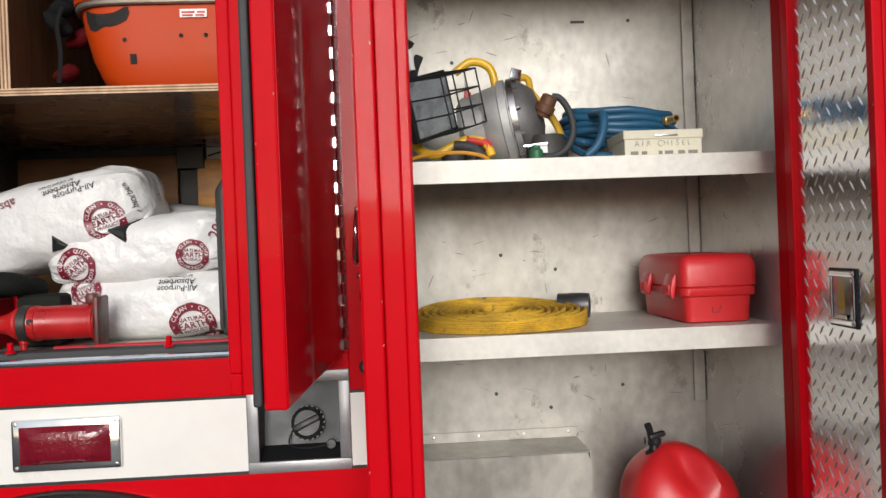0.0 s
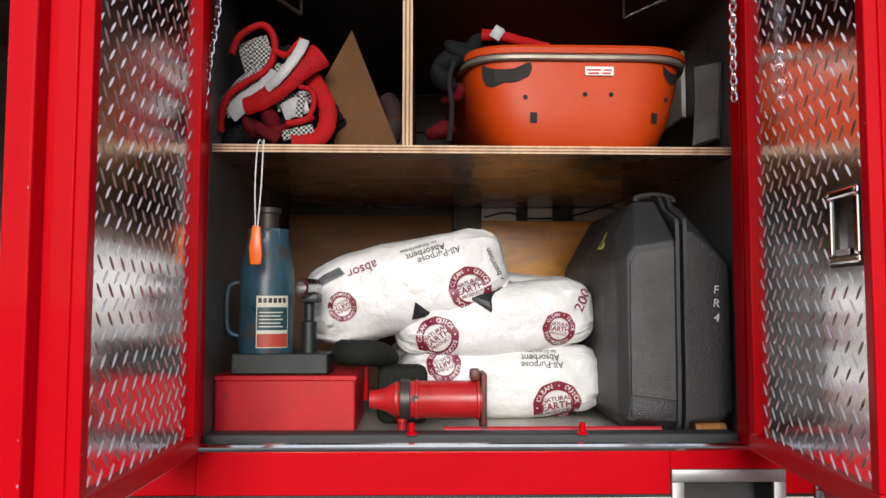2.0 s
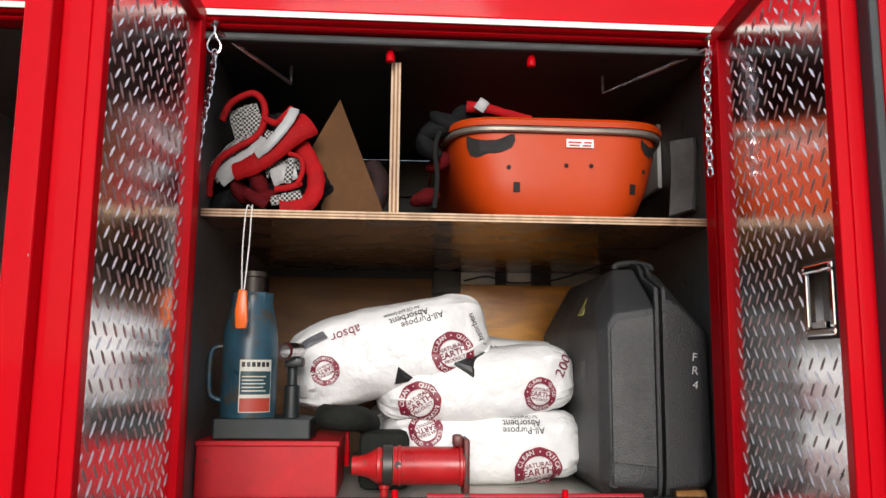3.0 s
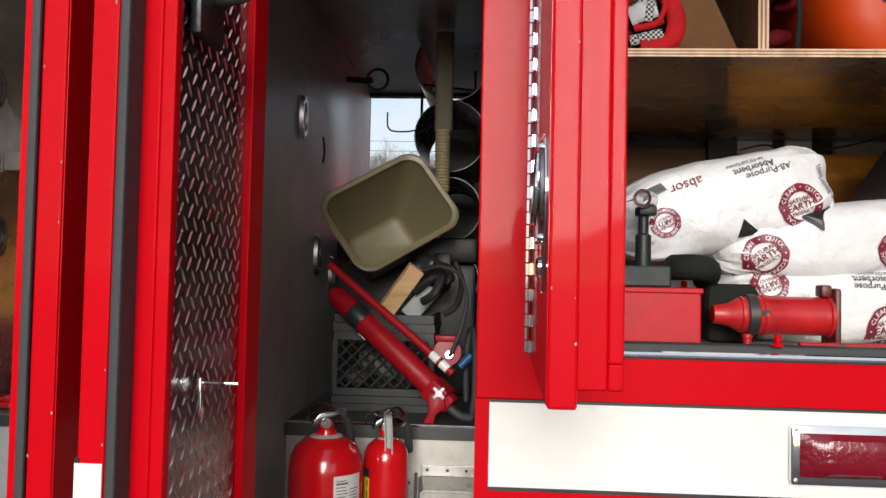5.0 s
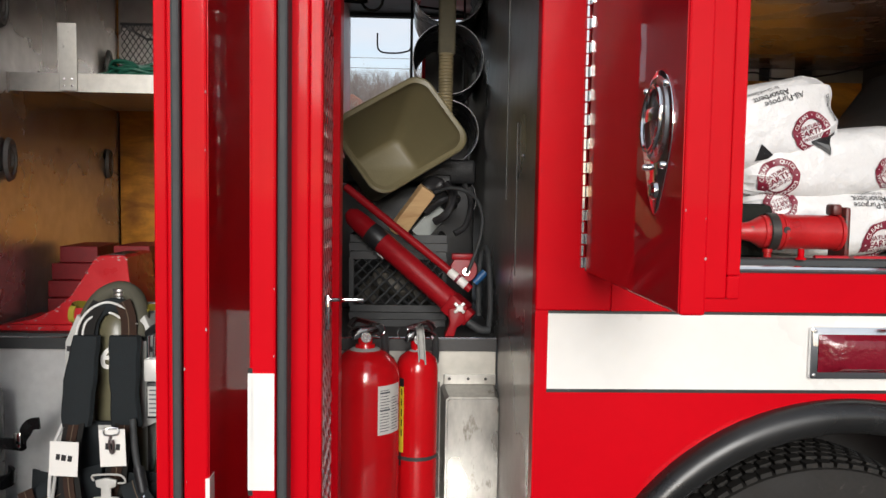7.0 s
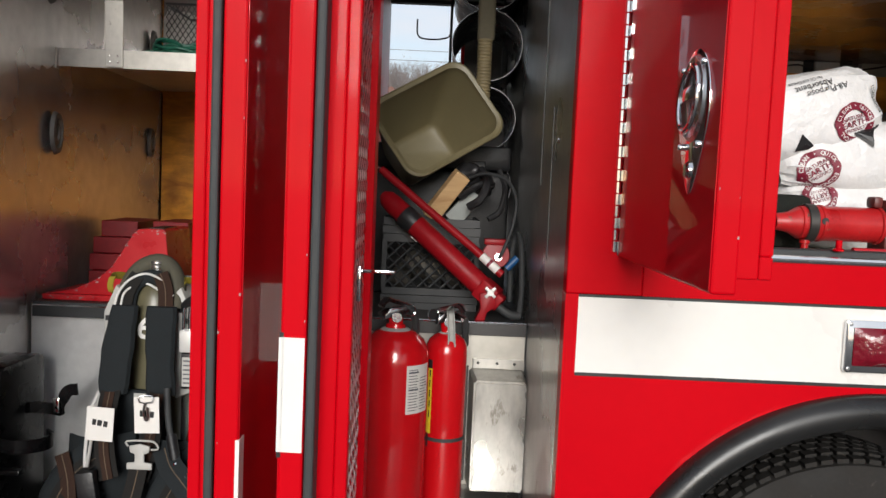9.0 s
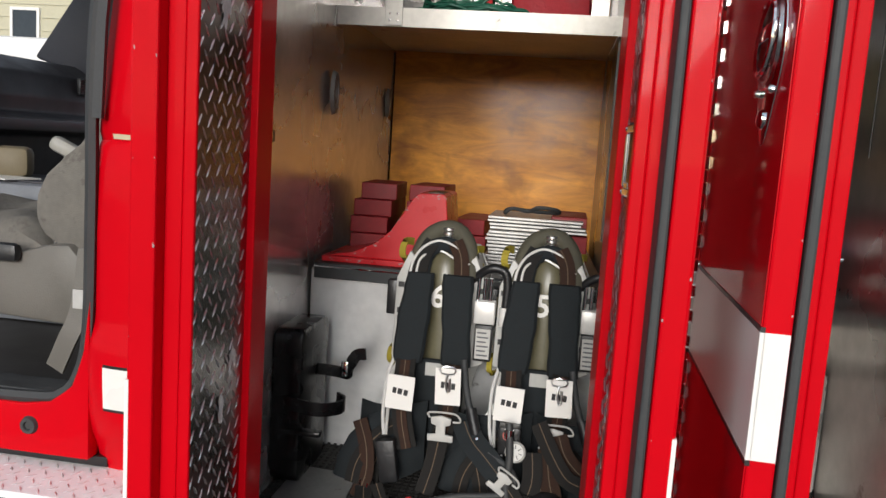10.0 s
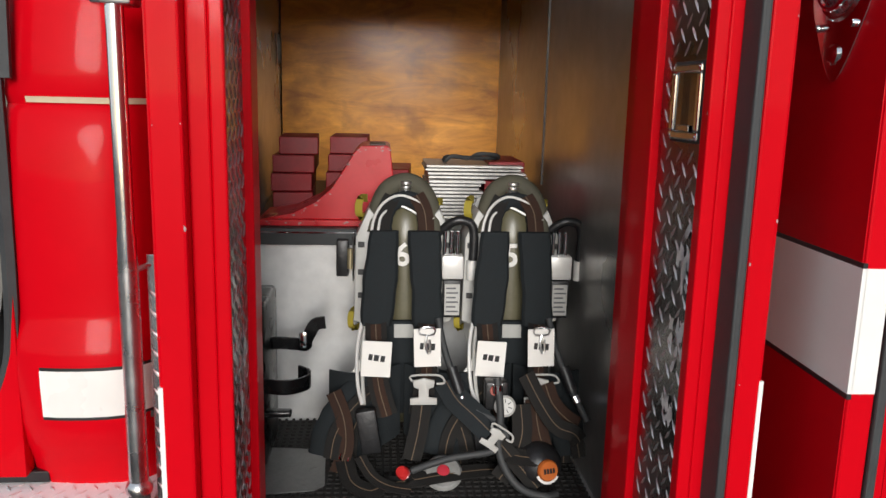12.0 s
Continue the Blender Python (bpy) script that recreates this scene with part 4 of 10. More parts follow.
    tube(bm, [(0.05, 2.05, 1.862), (0.10, 2.04, 1.872), (0.18, 2.03, 1.874), (0.235, 2.03, 1.864), (0.255, 2.04, 1.852)], 0.005, 6, 8)
    part("cord", bm, material("orange_cord", (0.60, 0.26, 0.02), 0.5), wl)
    bm = B()
    lathe(bm, [(0, 0), (0.03, 0), (0.032, 0.02), (0.030, 0.05), (0.012, 0.056), (0, 0.056)], 16, pose(0.17, 2.12, 1.846, 0, 0, 0))
    tube(bm, [(0.17, 2.09, 1.90), (0.22, 2.08, 1.89), (0.25, 2.08, 1.852)], 0.014, 5, 10)
    part("foot", bm, RUBBER, wl)
    bm = B()
    tube(bm, [(0.06, 2.15, 2.0), (0.07, 2.14, 2.10), (0.088, 2.14, 2.15)], 0.012, 4, 8)
    tube(bm, [(0.05, 2.13, 2.175), (0.062, 2.125, 2.192)], 0.018, 4, 10)
    part("rear_knob", bm, BLACK, wl)


work_light()


def smoke_ejector():
    """The round cast aluminium lamp body with its plug and lead."""
    cast = material("cast_aluminium", (0.46, 0.46, 0.45), 0.55, metal=0.55, vary=0.2, scale=12, bump=0.1, bump_scale=60, stain=(0.2, 0.18, 0.15), stain_at=0.66)
    ob = thing("junction_reel", "round cast aluminium junction drum with a brown plug and black lead", "cable reel", (0.36, 2.15, 1.843))
    m = pose(0.330, 2.17, 1.965, 80, 10, 74)
    bm = B()
    lathe(bm, [(0, -0.13), (0.080, -0.13), (0.098, -0.115), (0.104, -0.06), (0.106, -0.058), (0.112, -0.012), (0.121, -0.010), (0.121, 0.010), (0.112, 0.012), (0.112, 0.016), (0, 0.016)], 44, m)
    part("drum", bm, cast, ob)
    bm = B()
    lathe(bm, [(0.110, 0.014), (0.106, 0.05), (0.078, 0.082), (0.03, 0.096), (0, 0.096)], 40, m)
    for q in range(10):
        box(bm, 0.104, 0.118, -0.006, 0.006, 0.014, 0.046, 0.003, m=m @ pose(0, 0, 0, 0, 0, q * 36))
    part("end_dome", bm, material("dark_cast_end", (0.17, 0.165, 0.16), 0.5, metal=0.5, vary=0.3, scale=16), ob, "dark cast end with clamp lugs")
    bm = B()
    lathe(bm, [(0.110, 0.018), (0.121, 0.018), (0.121, 0.034), (0.110, 0.034)], 40, m)
    part("clamp_band", bm, STAINLESS, ob)
    bm = B()
    box(bm, -0.016, 0.016, -0.004, 0.004, -0.014, 0.018, 0.003, m=pose(0.345, 2.12, 2.088, 0, 10, 20))
    part("clamp_latch", bm, STAINLESS, ob)
    bm = B()
    lathe(bm, [(0, 0), (0.020, 0), (0.022, 0.01), (0.027, 0.012), (0.027, 0.032), (0.022, 0.034), (0.021, 0.055), (0.014, 0.06), (0, 0.06)], 18, pose(0.405, 2.09, 1.972, 22, 20, 20))
    part("plug", bm, material("brown_plug", (0.13, 0.055, 0.025), 0.5, vary=0.3), ob, "brown plastic plug")
    bm = B()
    tube(bm, [(0.432, 2.075, 2.02), (0.455, 2.07, 2.012), (0.478, 2.065, 1.97), (0.482, 2.06, 1.92), (0.462, 2.055, 1.880), (0.425, 2.05, 1.860), (0.36, 2.04, 1.853)], 0.0095, 8, 10)
    part("lead", bm, RUBBER, ob, "black rubber lead")
    bm = B()
    tube(bm, [(0.345, 2.25, 2.05), (0.375, 2.25, 2.105), (0.40, 2.24, 2.10), (0.405, 2.22, 2.06), (0.44, 2.18, 2.0), (0.468, 2.15, 1.93), (0.462, 2.14, 1.862)], 0.010, 6, 10)
    part("carry_bar", bm, material("yellow_bar", (0.70, 0.40, 0.03), 0.4, vary=0.2), ob, "yellow carrying bar")
    bm = B()
    lathe(bm, [(0, 0), (0.018, 0), (0.019, 0.028), (0.012, 0.034), (0.012, 0.042), (0, 0.042)], 14, pose(0.376, 2.03, 1.845))
    part("green_socket", bm, material("green_socket", (0.02, 0.12, 0.055), 0.45), ob)
    bm = B()
    box(bm, -0.032, 0.032, -0.003, 0.003, 0, 0.005, m=pose(0.376, 2.03, 1.886, 0, -6, 0))
    part("wing", bm, STAINLESS, ob)
    bm = B()
    lathe(bm, [(0, 0), (0.055, 0), (0.056, 0.04), (0.045, 0.075), (0, 0.078)], 24, pose(0.420, 2.10, 1.845))
    part("bottom_drum", bm, material("dull_black", (0.035, 0.033, 0.03), 0.55), ob)
    bm = B()
    box(bm, 0.385, 0.408, 2.037, 2.040, 1.868, 1.892)
    part("plate", bm, WHITE, ob)


smoke_ejector()


def air_line():
    blue = material("blue_air_hose", (0.014, 0.085, 0.165), 0.5, vary=0.15, scale=9)
    ob = thing("air_hose", "coil of blue air hose with a brass fitting", "hose", (0.66, 2.24, 1.843))
    bm = B()
    line = []
    for i in range(4 * 20):
        a = 2 * math.pi * i / 20
        k = int(i / 20)
        line.append((0.660 + (0.160 - 0.010 * (k % 2)) * math.cos(a), 2.26 + 0.10 * math.sin(a), 1.922 + 0.0185 * (a / (2 * math.pi)) - 0.012 * math.cos(a) + 0.003 * math.sin(5 * a + k)))
    tube(bm, line, 0.0115, 1, 10, smooth_line=False)
    tube(bm, [(0.56, 2.20, 1.985), (0.572, 2.10, 1.975), (0.566, 2.07, 1.93), (0.545, 2.06, 1.885), (0.515, 2.06, 1.858)], 0.0115, 6, 10)
    tube(bm, [(0.82, 2.26, 1.93), (0.80, 2.16, 1.925), (0.75, 2.11, 1.945)], 0.0085, 6, 8)
    tube(bm, [(0.50, 2.17, 1.90), (0.53, 2.12, 1.87), (0.62, 2.11, 1.863)], 0.010, 6, 8)
    tube(bm, [(0.49, 2.2, 1.925), (0.53, 2.14, 1.905), (0.60, 2.2, 1.90)], 0.010, 6, 8)
    part("hose", bm, blue, ob)
    bm = B()
    lathe(bm, [(0.006, 0), (0.012, 0), (0.012, 0.016), (0.009, 0.018), (0.010, 0.05), (0.006, 0.05)], 12, pose(0.742, 2.085, 1.948, 90, 0, 12))
    part("brass_fitting", bm, material("brass", (0.55, 0.38, 0.16), 0.3, metal=0.9), ob)


air_line()


def chisel_box():
    cream = material("cream_enamel", (0.62, 0.58, 0.45), 0.5, vary=0.12, scale=9, stain=(0.3, 0.27, 0.2), stain_at=0.66)
    ob = thing("metal_box", "small cream metal box with hand lettering on the front", "box", (0.70, 2.03, 1.843))
    x0, x1, y0, y1 = 0.594, 0.802, 1.985, 2.14
    bm = B()
    box(bm, x0 + 0.003, x1 - 0.003, y0 + 0.003, y1, 1.844, 1.893, 0.002)
    part("body", bm, cream, ob, smooth=False)
    bm = B()
    box(bm, x0, x1, y0, y1 + 0.002, 1.888, 1.912, 0.003)
    part("lid", bm, cream, ob, smooth=False)
    ink = material("pencil_ink", (0.22, 0.21, 0.17), 0.7)
    for k, word in enumerate("AIR CHISEL"):
        if word != " ":
            text_part("lettering", word, 0.021 + 0.002 * (k % 3 == 1), ink, ob, facing(0.629 + 0.0152 * k, y0 + 0.0025, 1.8765 + 0.0012 * (k % 2), 0, 0, (4, -5, 2)[k % 3]), 0.0005, bold=-0.0004)
    for x, w in ((0.622, 0.020), (0.648, 0.014), (0.690, 0.010), (0.712, 0.022), (0.745, 0.018), (0.775, 0.024)):
        bm = B()
        box(bm, x - w / 2, x + w / 2, y0 + 0.0022, y0 + 0.0032, 1.849, 1.858)
        part("ink_bar", bm, ink, ob, smooth=False)
    bm = B()
    box(bm, 0.675, 0.735, y0 - 0.003, y0, 1.895, 1.900, 0.001)
    part("catch", bm, STAINLESS, ob)


chisel_box()

# ---- wide middle locker ----
BF = 1.412                      # its floor
bm = B()
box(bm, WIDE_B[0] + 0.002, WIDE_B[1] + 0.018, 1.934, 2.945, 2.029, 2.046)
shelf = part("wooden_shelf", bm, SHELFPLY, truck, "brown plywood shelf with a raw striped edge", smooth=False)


def ply_edge(name, x0, x1, y, z0, z1, upright, parent):
    """The bare edge of plywood: thin veneers standing side by side."""
    n = 5
    for i in range(n):
        bm = B()
        pale = i % 2 == 0
        if upright:
            a, b = x0 + (x1 - x0) * i / n, x0 + (x1 - x0) * (i + 1) / n
            box(bm, a, b, y - (0.004 if pale else 0.003), y, z0, z1)
        else:
            a, b = z0 + (z1 - z0) * i / n, z0 + (z1 - z0) * (i + 1) / n
            box(bm, x0, x1, y - (0.004 if pale else 0.003), y, a, b)
        part(name, bm, PALEPLY if pale else DARKPLY, parent, smooth=False)


PALEPLY = wood_material("pale_veneer", (0.42, 0.27, 0.16), (0.72, 0.52, 0.34), 0.65, 5.0, (6, 1, 1))
DARKPLY = wood_material("dark_veneer", (0.14, 0.06, 0.025), (0.30, 0.15, 0.07), 0.65, 5.0, (6, 1, 1))
ply_edge("veneer", WIDE_B[0] + 0.002, WIDE_B[1] + 0.018, 1.934, 2.029, 2.046, False, shelf)
bm = B()
box(bm, -0.919, -0.897, 1.954, 2.93, 2.047, 2.405)
divider = part("shelf_divider", bm, PLY, truck, "upright plywood divider", smooth=False)
ply_edge("veneer", -0.919, -0.897, 1.954, 2.047, 2.405, True, divider)

# back of the locker below the shelf: boards, post and sheet panels
slab("back_board", BROWNBOARD, -1.33, -0.77, 2.915, 2.948, BF, 2.0)
slab("back_board", VARNISH, -0.70, -0.18, 2.915, 2.948, BF, 1.983)
slab("back_post", BLACK, -0.768, -0.672, 2.90, 2.948, 1.95, 2.028)
slab("back_panel", WHITE, -0.668, -0.548, 2.93, 2.948, 1.984, 2.028)
slab("back_panel", DULLSTEEL, -0.547, -0.508, 2.935, 2.948, 1.984, 2.028)
slab("back_panel", WHITE, -0.507, -0.422, 2.925, 2.948, 1.984, 2.028)
slab("back_panel", ALU, -0.348, -0.16, 2.92, 2.948, 1.984, 2.028)
# upper back boards, darkened for the shade behind the stretcher
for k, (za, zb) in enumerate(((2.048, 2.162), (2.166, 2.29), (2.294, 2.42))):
    slab("upper_board", material("shaded_board", (0.055, 0.050, 0.044), 0.6, vary=0.35, scale=5, stretch=(0.6, 1, 5)), -1.33, -0.17, 2.932, 2.948, za, zb)
bm = B()
tube(bm, [(-0.66, 2.92, 1.995), (-0.58, 2.90, 2.01), (-0.5, 2.90, 1.99), (-0.38, 2.75, 1.985), (-0.25, 2.60, 2.02)], 0.003, 6, 6)
part("loose_wire", bm, BLACK, truck)
for x in (-0.922, -0.597):
    bm = B()
    lathe(bm, [(0.0, 0.0), (0.0095, 0.0), (0.0105, 0.006), (0.0095, 0.018), (0.008, 0.020), (0.008, 0.03)], 12, pose(x, 1.915, 2.392))
    part("door_pin", bm, RED, truck, "red painted door pin")
for x in (-0.895, -0.535):
    bm = B()
    lathe(bm, [(0.012, 0.0), (0.012, 0.003), (0.007, 0.006), (0.007, 0.024), (0.0, 0.026)], 12, pose(x, 1.893, 1.425))
    part("door_pin", bm, RED, truck, "red painted door pin")
slab("picture_board", WHITE, -0.19, -0.178, 2.25, 2.52, 2.19, 2.37)


# sacks of absorbent
SACK = material("white_plastic_sack", (0.74, 0.73, 0.72), 0.38, vary=0.06, scale=9, bump=0.85, bump_scale=24)
INK_RED = material("maroon_print", (0.20, 0.014, 0.035), 0.45)
INK_BLACK = material("black_print", (0.015, 0.015, 0.016), 0.45)


PRINTWHITE = material("white_print", (0.72, 0.70, 0.68), 0.45)
RING_WORDS = "CLEAN \u2022 QUICK \u2022 ECONOMICAL \u2022 "
GLYPHS = {}


def letters(bm, words, size, m):
    """Adds flat lettering, facing +z of the pose m, to bm; each word is built once."""
    if words not in GLYPHS:
        cu = bpy.data.curves.new("print", "FONT")
        cu.body, cu.size, cu.align_x, cu.align_y, cu.resolution_u, cu.offset = words, 1.0, "CENTER", "CENTER", 2, 0.015
        tmp = bpy.data.objects.new("print", cu)
        GLYPHS[words] = bpy.data.meshes.new_from_object(tmp)
        bpy.data.objects.remove(tmp)
    old = len(bm.verts)
    bm.from_mesh(GLYPHS[words])
    bm.verts.ensure_lookup_table()
    bmesh.ops.transform(bm, matrix=m @ Matrix.Scale(size, 4), verts=bm.verts[old:])


def sack(at, a, b, c, seed, badges=(), lines=(), patches=(), label="white plastic sack of absorbent with maroon badges"):
    """A pillow-shaped sack. at: its pose; a, b, c: half length, depth and height. Print is laid on its front."""
    rnd = random.Random(seed)
    p = 3.5
    waves = [(rnd.uniform(-34, 34), rnd.uniform(-40, 40), rnd.uniform(0, 6.28), rnd.uniform(0.0025, 0.0065)) for _ in range(8)]

    def crease(x, z):
        edge = (abs(x) / a) ** 2
        fold = sum(h * (1 - abs(math.sin(kx * x + kz * z + ph + 1.3 * math.sin(9 * x - 7 * z))) ** 0.6) for kx, kz, ph, h in waves)
        return (fold - 0.012) * (0.60 + 1.2 * edge)

    def front(x, z):
        k = 1 - (abs(x) / a) ** p - (abs(z) / c) ** p
        return -b * max(0.02, k) ** (1 / p) + crease(x, z)
    bm = B()
    n, mth = 70, 56
    grid = []
    for i in range(n):
        t = -math.pi / 2 + math.pi * i / (n - 1)
        row = []
        for j in range(mth):
            f = 2 * math.pi * j / mth
            e = 2 / p
            sg = lambda v: math.copysign(abs(v) ** e, v)
            x = a * sg(math.sin(t))
            y = b * sg(math.cos(t)) * sg(math.cos(f))
            z = c * sg(math.cos(t)) * sg(math.sin(f))
            puff = 1 + (0.05 * math.sin(9 * f + 3 * x / a) + 0.035 * math.sin(23 * f - 5 * x / a + seed)) * (abs(x) / a) ** 3
            row.append(bm.verts.new((x, y * puff + crease(x, z) * (1 if y < 0 else -1), z * puff + 0.006 * math.sin(14 * x + seed) + 0.5 * crease(z, x))))
        grid.append(row)
    for r0, r1 in zip(grid, grid[1:]):
        for j in range(mth):
            bm.faces.new((r0[j], r0[(j + 1) % mth], r1[(j + 1) % mth], r1[j]))
    bmesh.ops.remove_doubles(bm, verts=bm.verts[:], dist=1e-5)
    bmesh.ops.recalc_face_normals(bm, faces=bm.faces[:])
    ob = thing("absorbent_sack", label, "sack", at, group="sacks of absorbent")
    bm.transform(at)
    body = part("sack", bm, SACK, ob)

    def lay(bm, lift=0.0022):
        for v in bm.verts:
            x, z = v.co.x, v.co.z
            zz = z - 0.006 * math.sin(14 * x + seed)
            v.co = Vector((x, front(x, zz) - lift - 0.002, z))
        bm.transform(at)
        return bm
    for bx, bz, r, turn in badges:
        bm = B()
        segs = 40
        for r0, r1 in ((r * 0.64, r),):
            pr = []
            for i in range(segs):
                t = 2 * math.pi * i / segs
                rough = 1 + 0.02 * math.sin(9 * t)
                pr.append([bm.verts.new((bx + q * math.cos(t), 0, bz + q * math.sin(t))) for q in (r0, (r0 + r1) / 2, r1 * rough)])
            for i in range(segs):
                u, v = pr[i], pr[(i + 1) % segs]
                bm.faces.new((u[0], v[0], v[1], u[1]))
                bm.faces.new((u[1], v[1], v[2], u[2]))
        badge = part("badge", lay(bm), INK_RED, body, "maroon ring badge")
        bm = B()
        for word, size, up in (("NATURAL", 0.27, 0.27), ("EARTH", 0.42, -0.02), ("PRODUCT", 0.22, -0.30)):
            letters(bm, word, size * r, pose(bx, 0, bz, 0, -turn, 0) @ pose(0, 0, up * r, 90, 0, 0))
        part("badge_print", lay(bm), INK_RED, badge, smooth=False, kind="stuff")
        bm = B()
        for k, sign in enumerate(RING_WORDS):
            if sign != " ":
                t = 90 + 62 - 360 / len(RING_WORDS) * k
                letters(bm, sign, r * 0.27, pose(bx, 0, bz, 0, -turn, 0) @ pose(0.82 * r * math.cos(radians(t)), 0, 0.82 * r * math.sin(radians(t)), 0, 90 - t, 0) @ pose(0, 0, 0, 90, 0, 0))
        part("ring_print", lay(bm, 0.0034), PRINTWHITE, badge, smooth=False, kind="stuff")
    for words, size, x, z, turn, ink in lines:
        cu = bpy.data.curves.new("print", "FONT")
        cu.body, cu.size, cu.align_x, cu.align_y, cu.resolution_u = words, size, "CENTER", "CENTER", 3
        tmp = bpy.data.objects.new("print", cu)
        me = bpy.data.meshes.new_from_object(tmp)
        bpy.data.objects.remove(tmp)
        bm = B()
        bm.from_mesh(me)
        bpy.data.meshes.remove(me)
        bm.transform(pose(x, 0, z) @ pose(0, 0, 0, 90, 0, 0) @ pose(0, 0, 0, 0, 0, turn))
        part("print", lay(bm), ink, body, smooth=False)
    for pts, ink in patches:
        bm = B()
        c0 = (sum(q[0] for q in pts) / len(pts), sum(q[1] for q in pts) / len(pts))
        rings = [[bm.verts.new((c0[0] + (q[0] - c0[0]) * s, 0, c0[1] + (q[1] - c0[1]) * s)) for q in pts] for s in (0.02, 0.35, 0.7, 1.0)]
        for r0, r1 in zip(rings, rings[1:]):
            for i in range(len(pts)):
                bm.faces.new((r0[i], r0[(i + 1) % len(pts)], r1[(i + 1) % len(pts)], r1[i]))
        part("print_patch", lay(bm), ink, body, smooth=False)
    return ob


GREYINK = material("grey_print", (0.10, 0.10, 0.11), 0.5)
sack(pose(-0.665, 2.31, BF + 0.094), 0.262, 0.165, 0.094, 5,
     badges=((0.122, -0.055, 0.060, 10), (-0.155, 0.045, 0.042, 200)),
     lines=(("All-Purpose", 0.022, 0.085, 0.045, 180, INK_BLACK), ("Absorbent", 0.022, 0.082, 0.062, 180, INK_BLACK), ("for Oil and Grease", 0.011, 0.080, 0.076, 180, INK_BLACK)))
sack(pose(-0.690, 2.305, BF + 0.247, 0, -5, 2), 0.258, 0.165, 0.096, 11,
     badges=((-0.155, -0.030, 0.052, 30), (0.145, -0.034, 0.042, -12)),
     patches=((((-0.07, 0.06), (-0.03, 0.08), (0.03, 0.085), (-0.02, 0.02)), INK_BLACK),),
     lines=(("200", 0.040, 0.216, 0.030, 60, INK_RED),))
sack(pose(-0.915, 2.300, BF + 0.329, 0, -15, -2), 0.266, 0.165, 0.119, 3,
     badges=((0.158, -0.047, 0.053, 5), (-0.155, -0.01, 0.036, 190)),
     lines=(("All-Purpose", 0.023, 0.105, 0.052, 183, INK_BLACK), ("Absorbent", 0.023, 0.075, 0.068, 183, INK_BLACK), ("for Oil and Grease", 0.012, 0.060, 0.084, 183, INK_BLACK), ("absor", 0.034, -0.085, 0.066, 185, INK_RED), ("Absorben", 0.022, 0.232, -0.005, 100, INK_BLACK)),
     patches=((((-0.23, 0.062), (-0.18, 0.078), (-0.14, 0.086), (-0.13, 0.066), (-0.19, 0.052)), GREYINK), (((0.0, -0.085), (0.02, -0.045), (0.055, -0.088)), INK_BLACK)))
sack(pose(-0.72, 2.66, BF + 0.10), 0.26, 0.17, 0.10, 21, label="white plastic sack of absorbent at the back")
sack(pose(-0.60, 2.64, BF + 0.29, 0, 4, 3), 0.24, 0.17, 0.095, 23, label="white plastic sack of absorbent at the back",
     lines=(("Absorbent", 0.03, 0.0, 0.05, 180, INK_BLACK),))


CASERED = material("dull_case_red", (0.44, 0.005, 0.011), 0.42, vary=0.25, scale=7, spec=0.3, stain=(0.17, 0.02, 0.02), stain_at=0.62)


def flat_red_box():
    ob = thing("metal_case", "flat red steel tool case, chipped paint", "tool case", (-1.18, 2.12, BF))
    bm = B()
    box(bm, -1.332, -1.022, 1.99, 2.26, BF + 0.002, 1.530, 0.004)
    part("body", bm, CASERED, ob, smooth=False)
    bm = B()
    box(bm, -1.333, -1.018, 1.986, 2.264, 1.527, 1.539, 0.003)
    part("lid", bm, CASERED, ob, smooth=False)
    bm = B()
    box(bm, -1.018, -1.006, 2.18, 2.20, 1.46, 1.555, 0.003)
    part("side_bracket", bm, RED, ob)


flat_red_box()


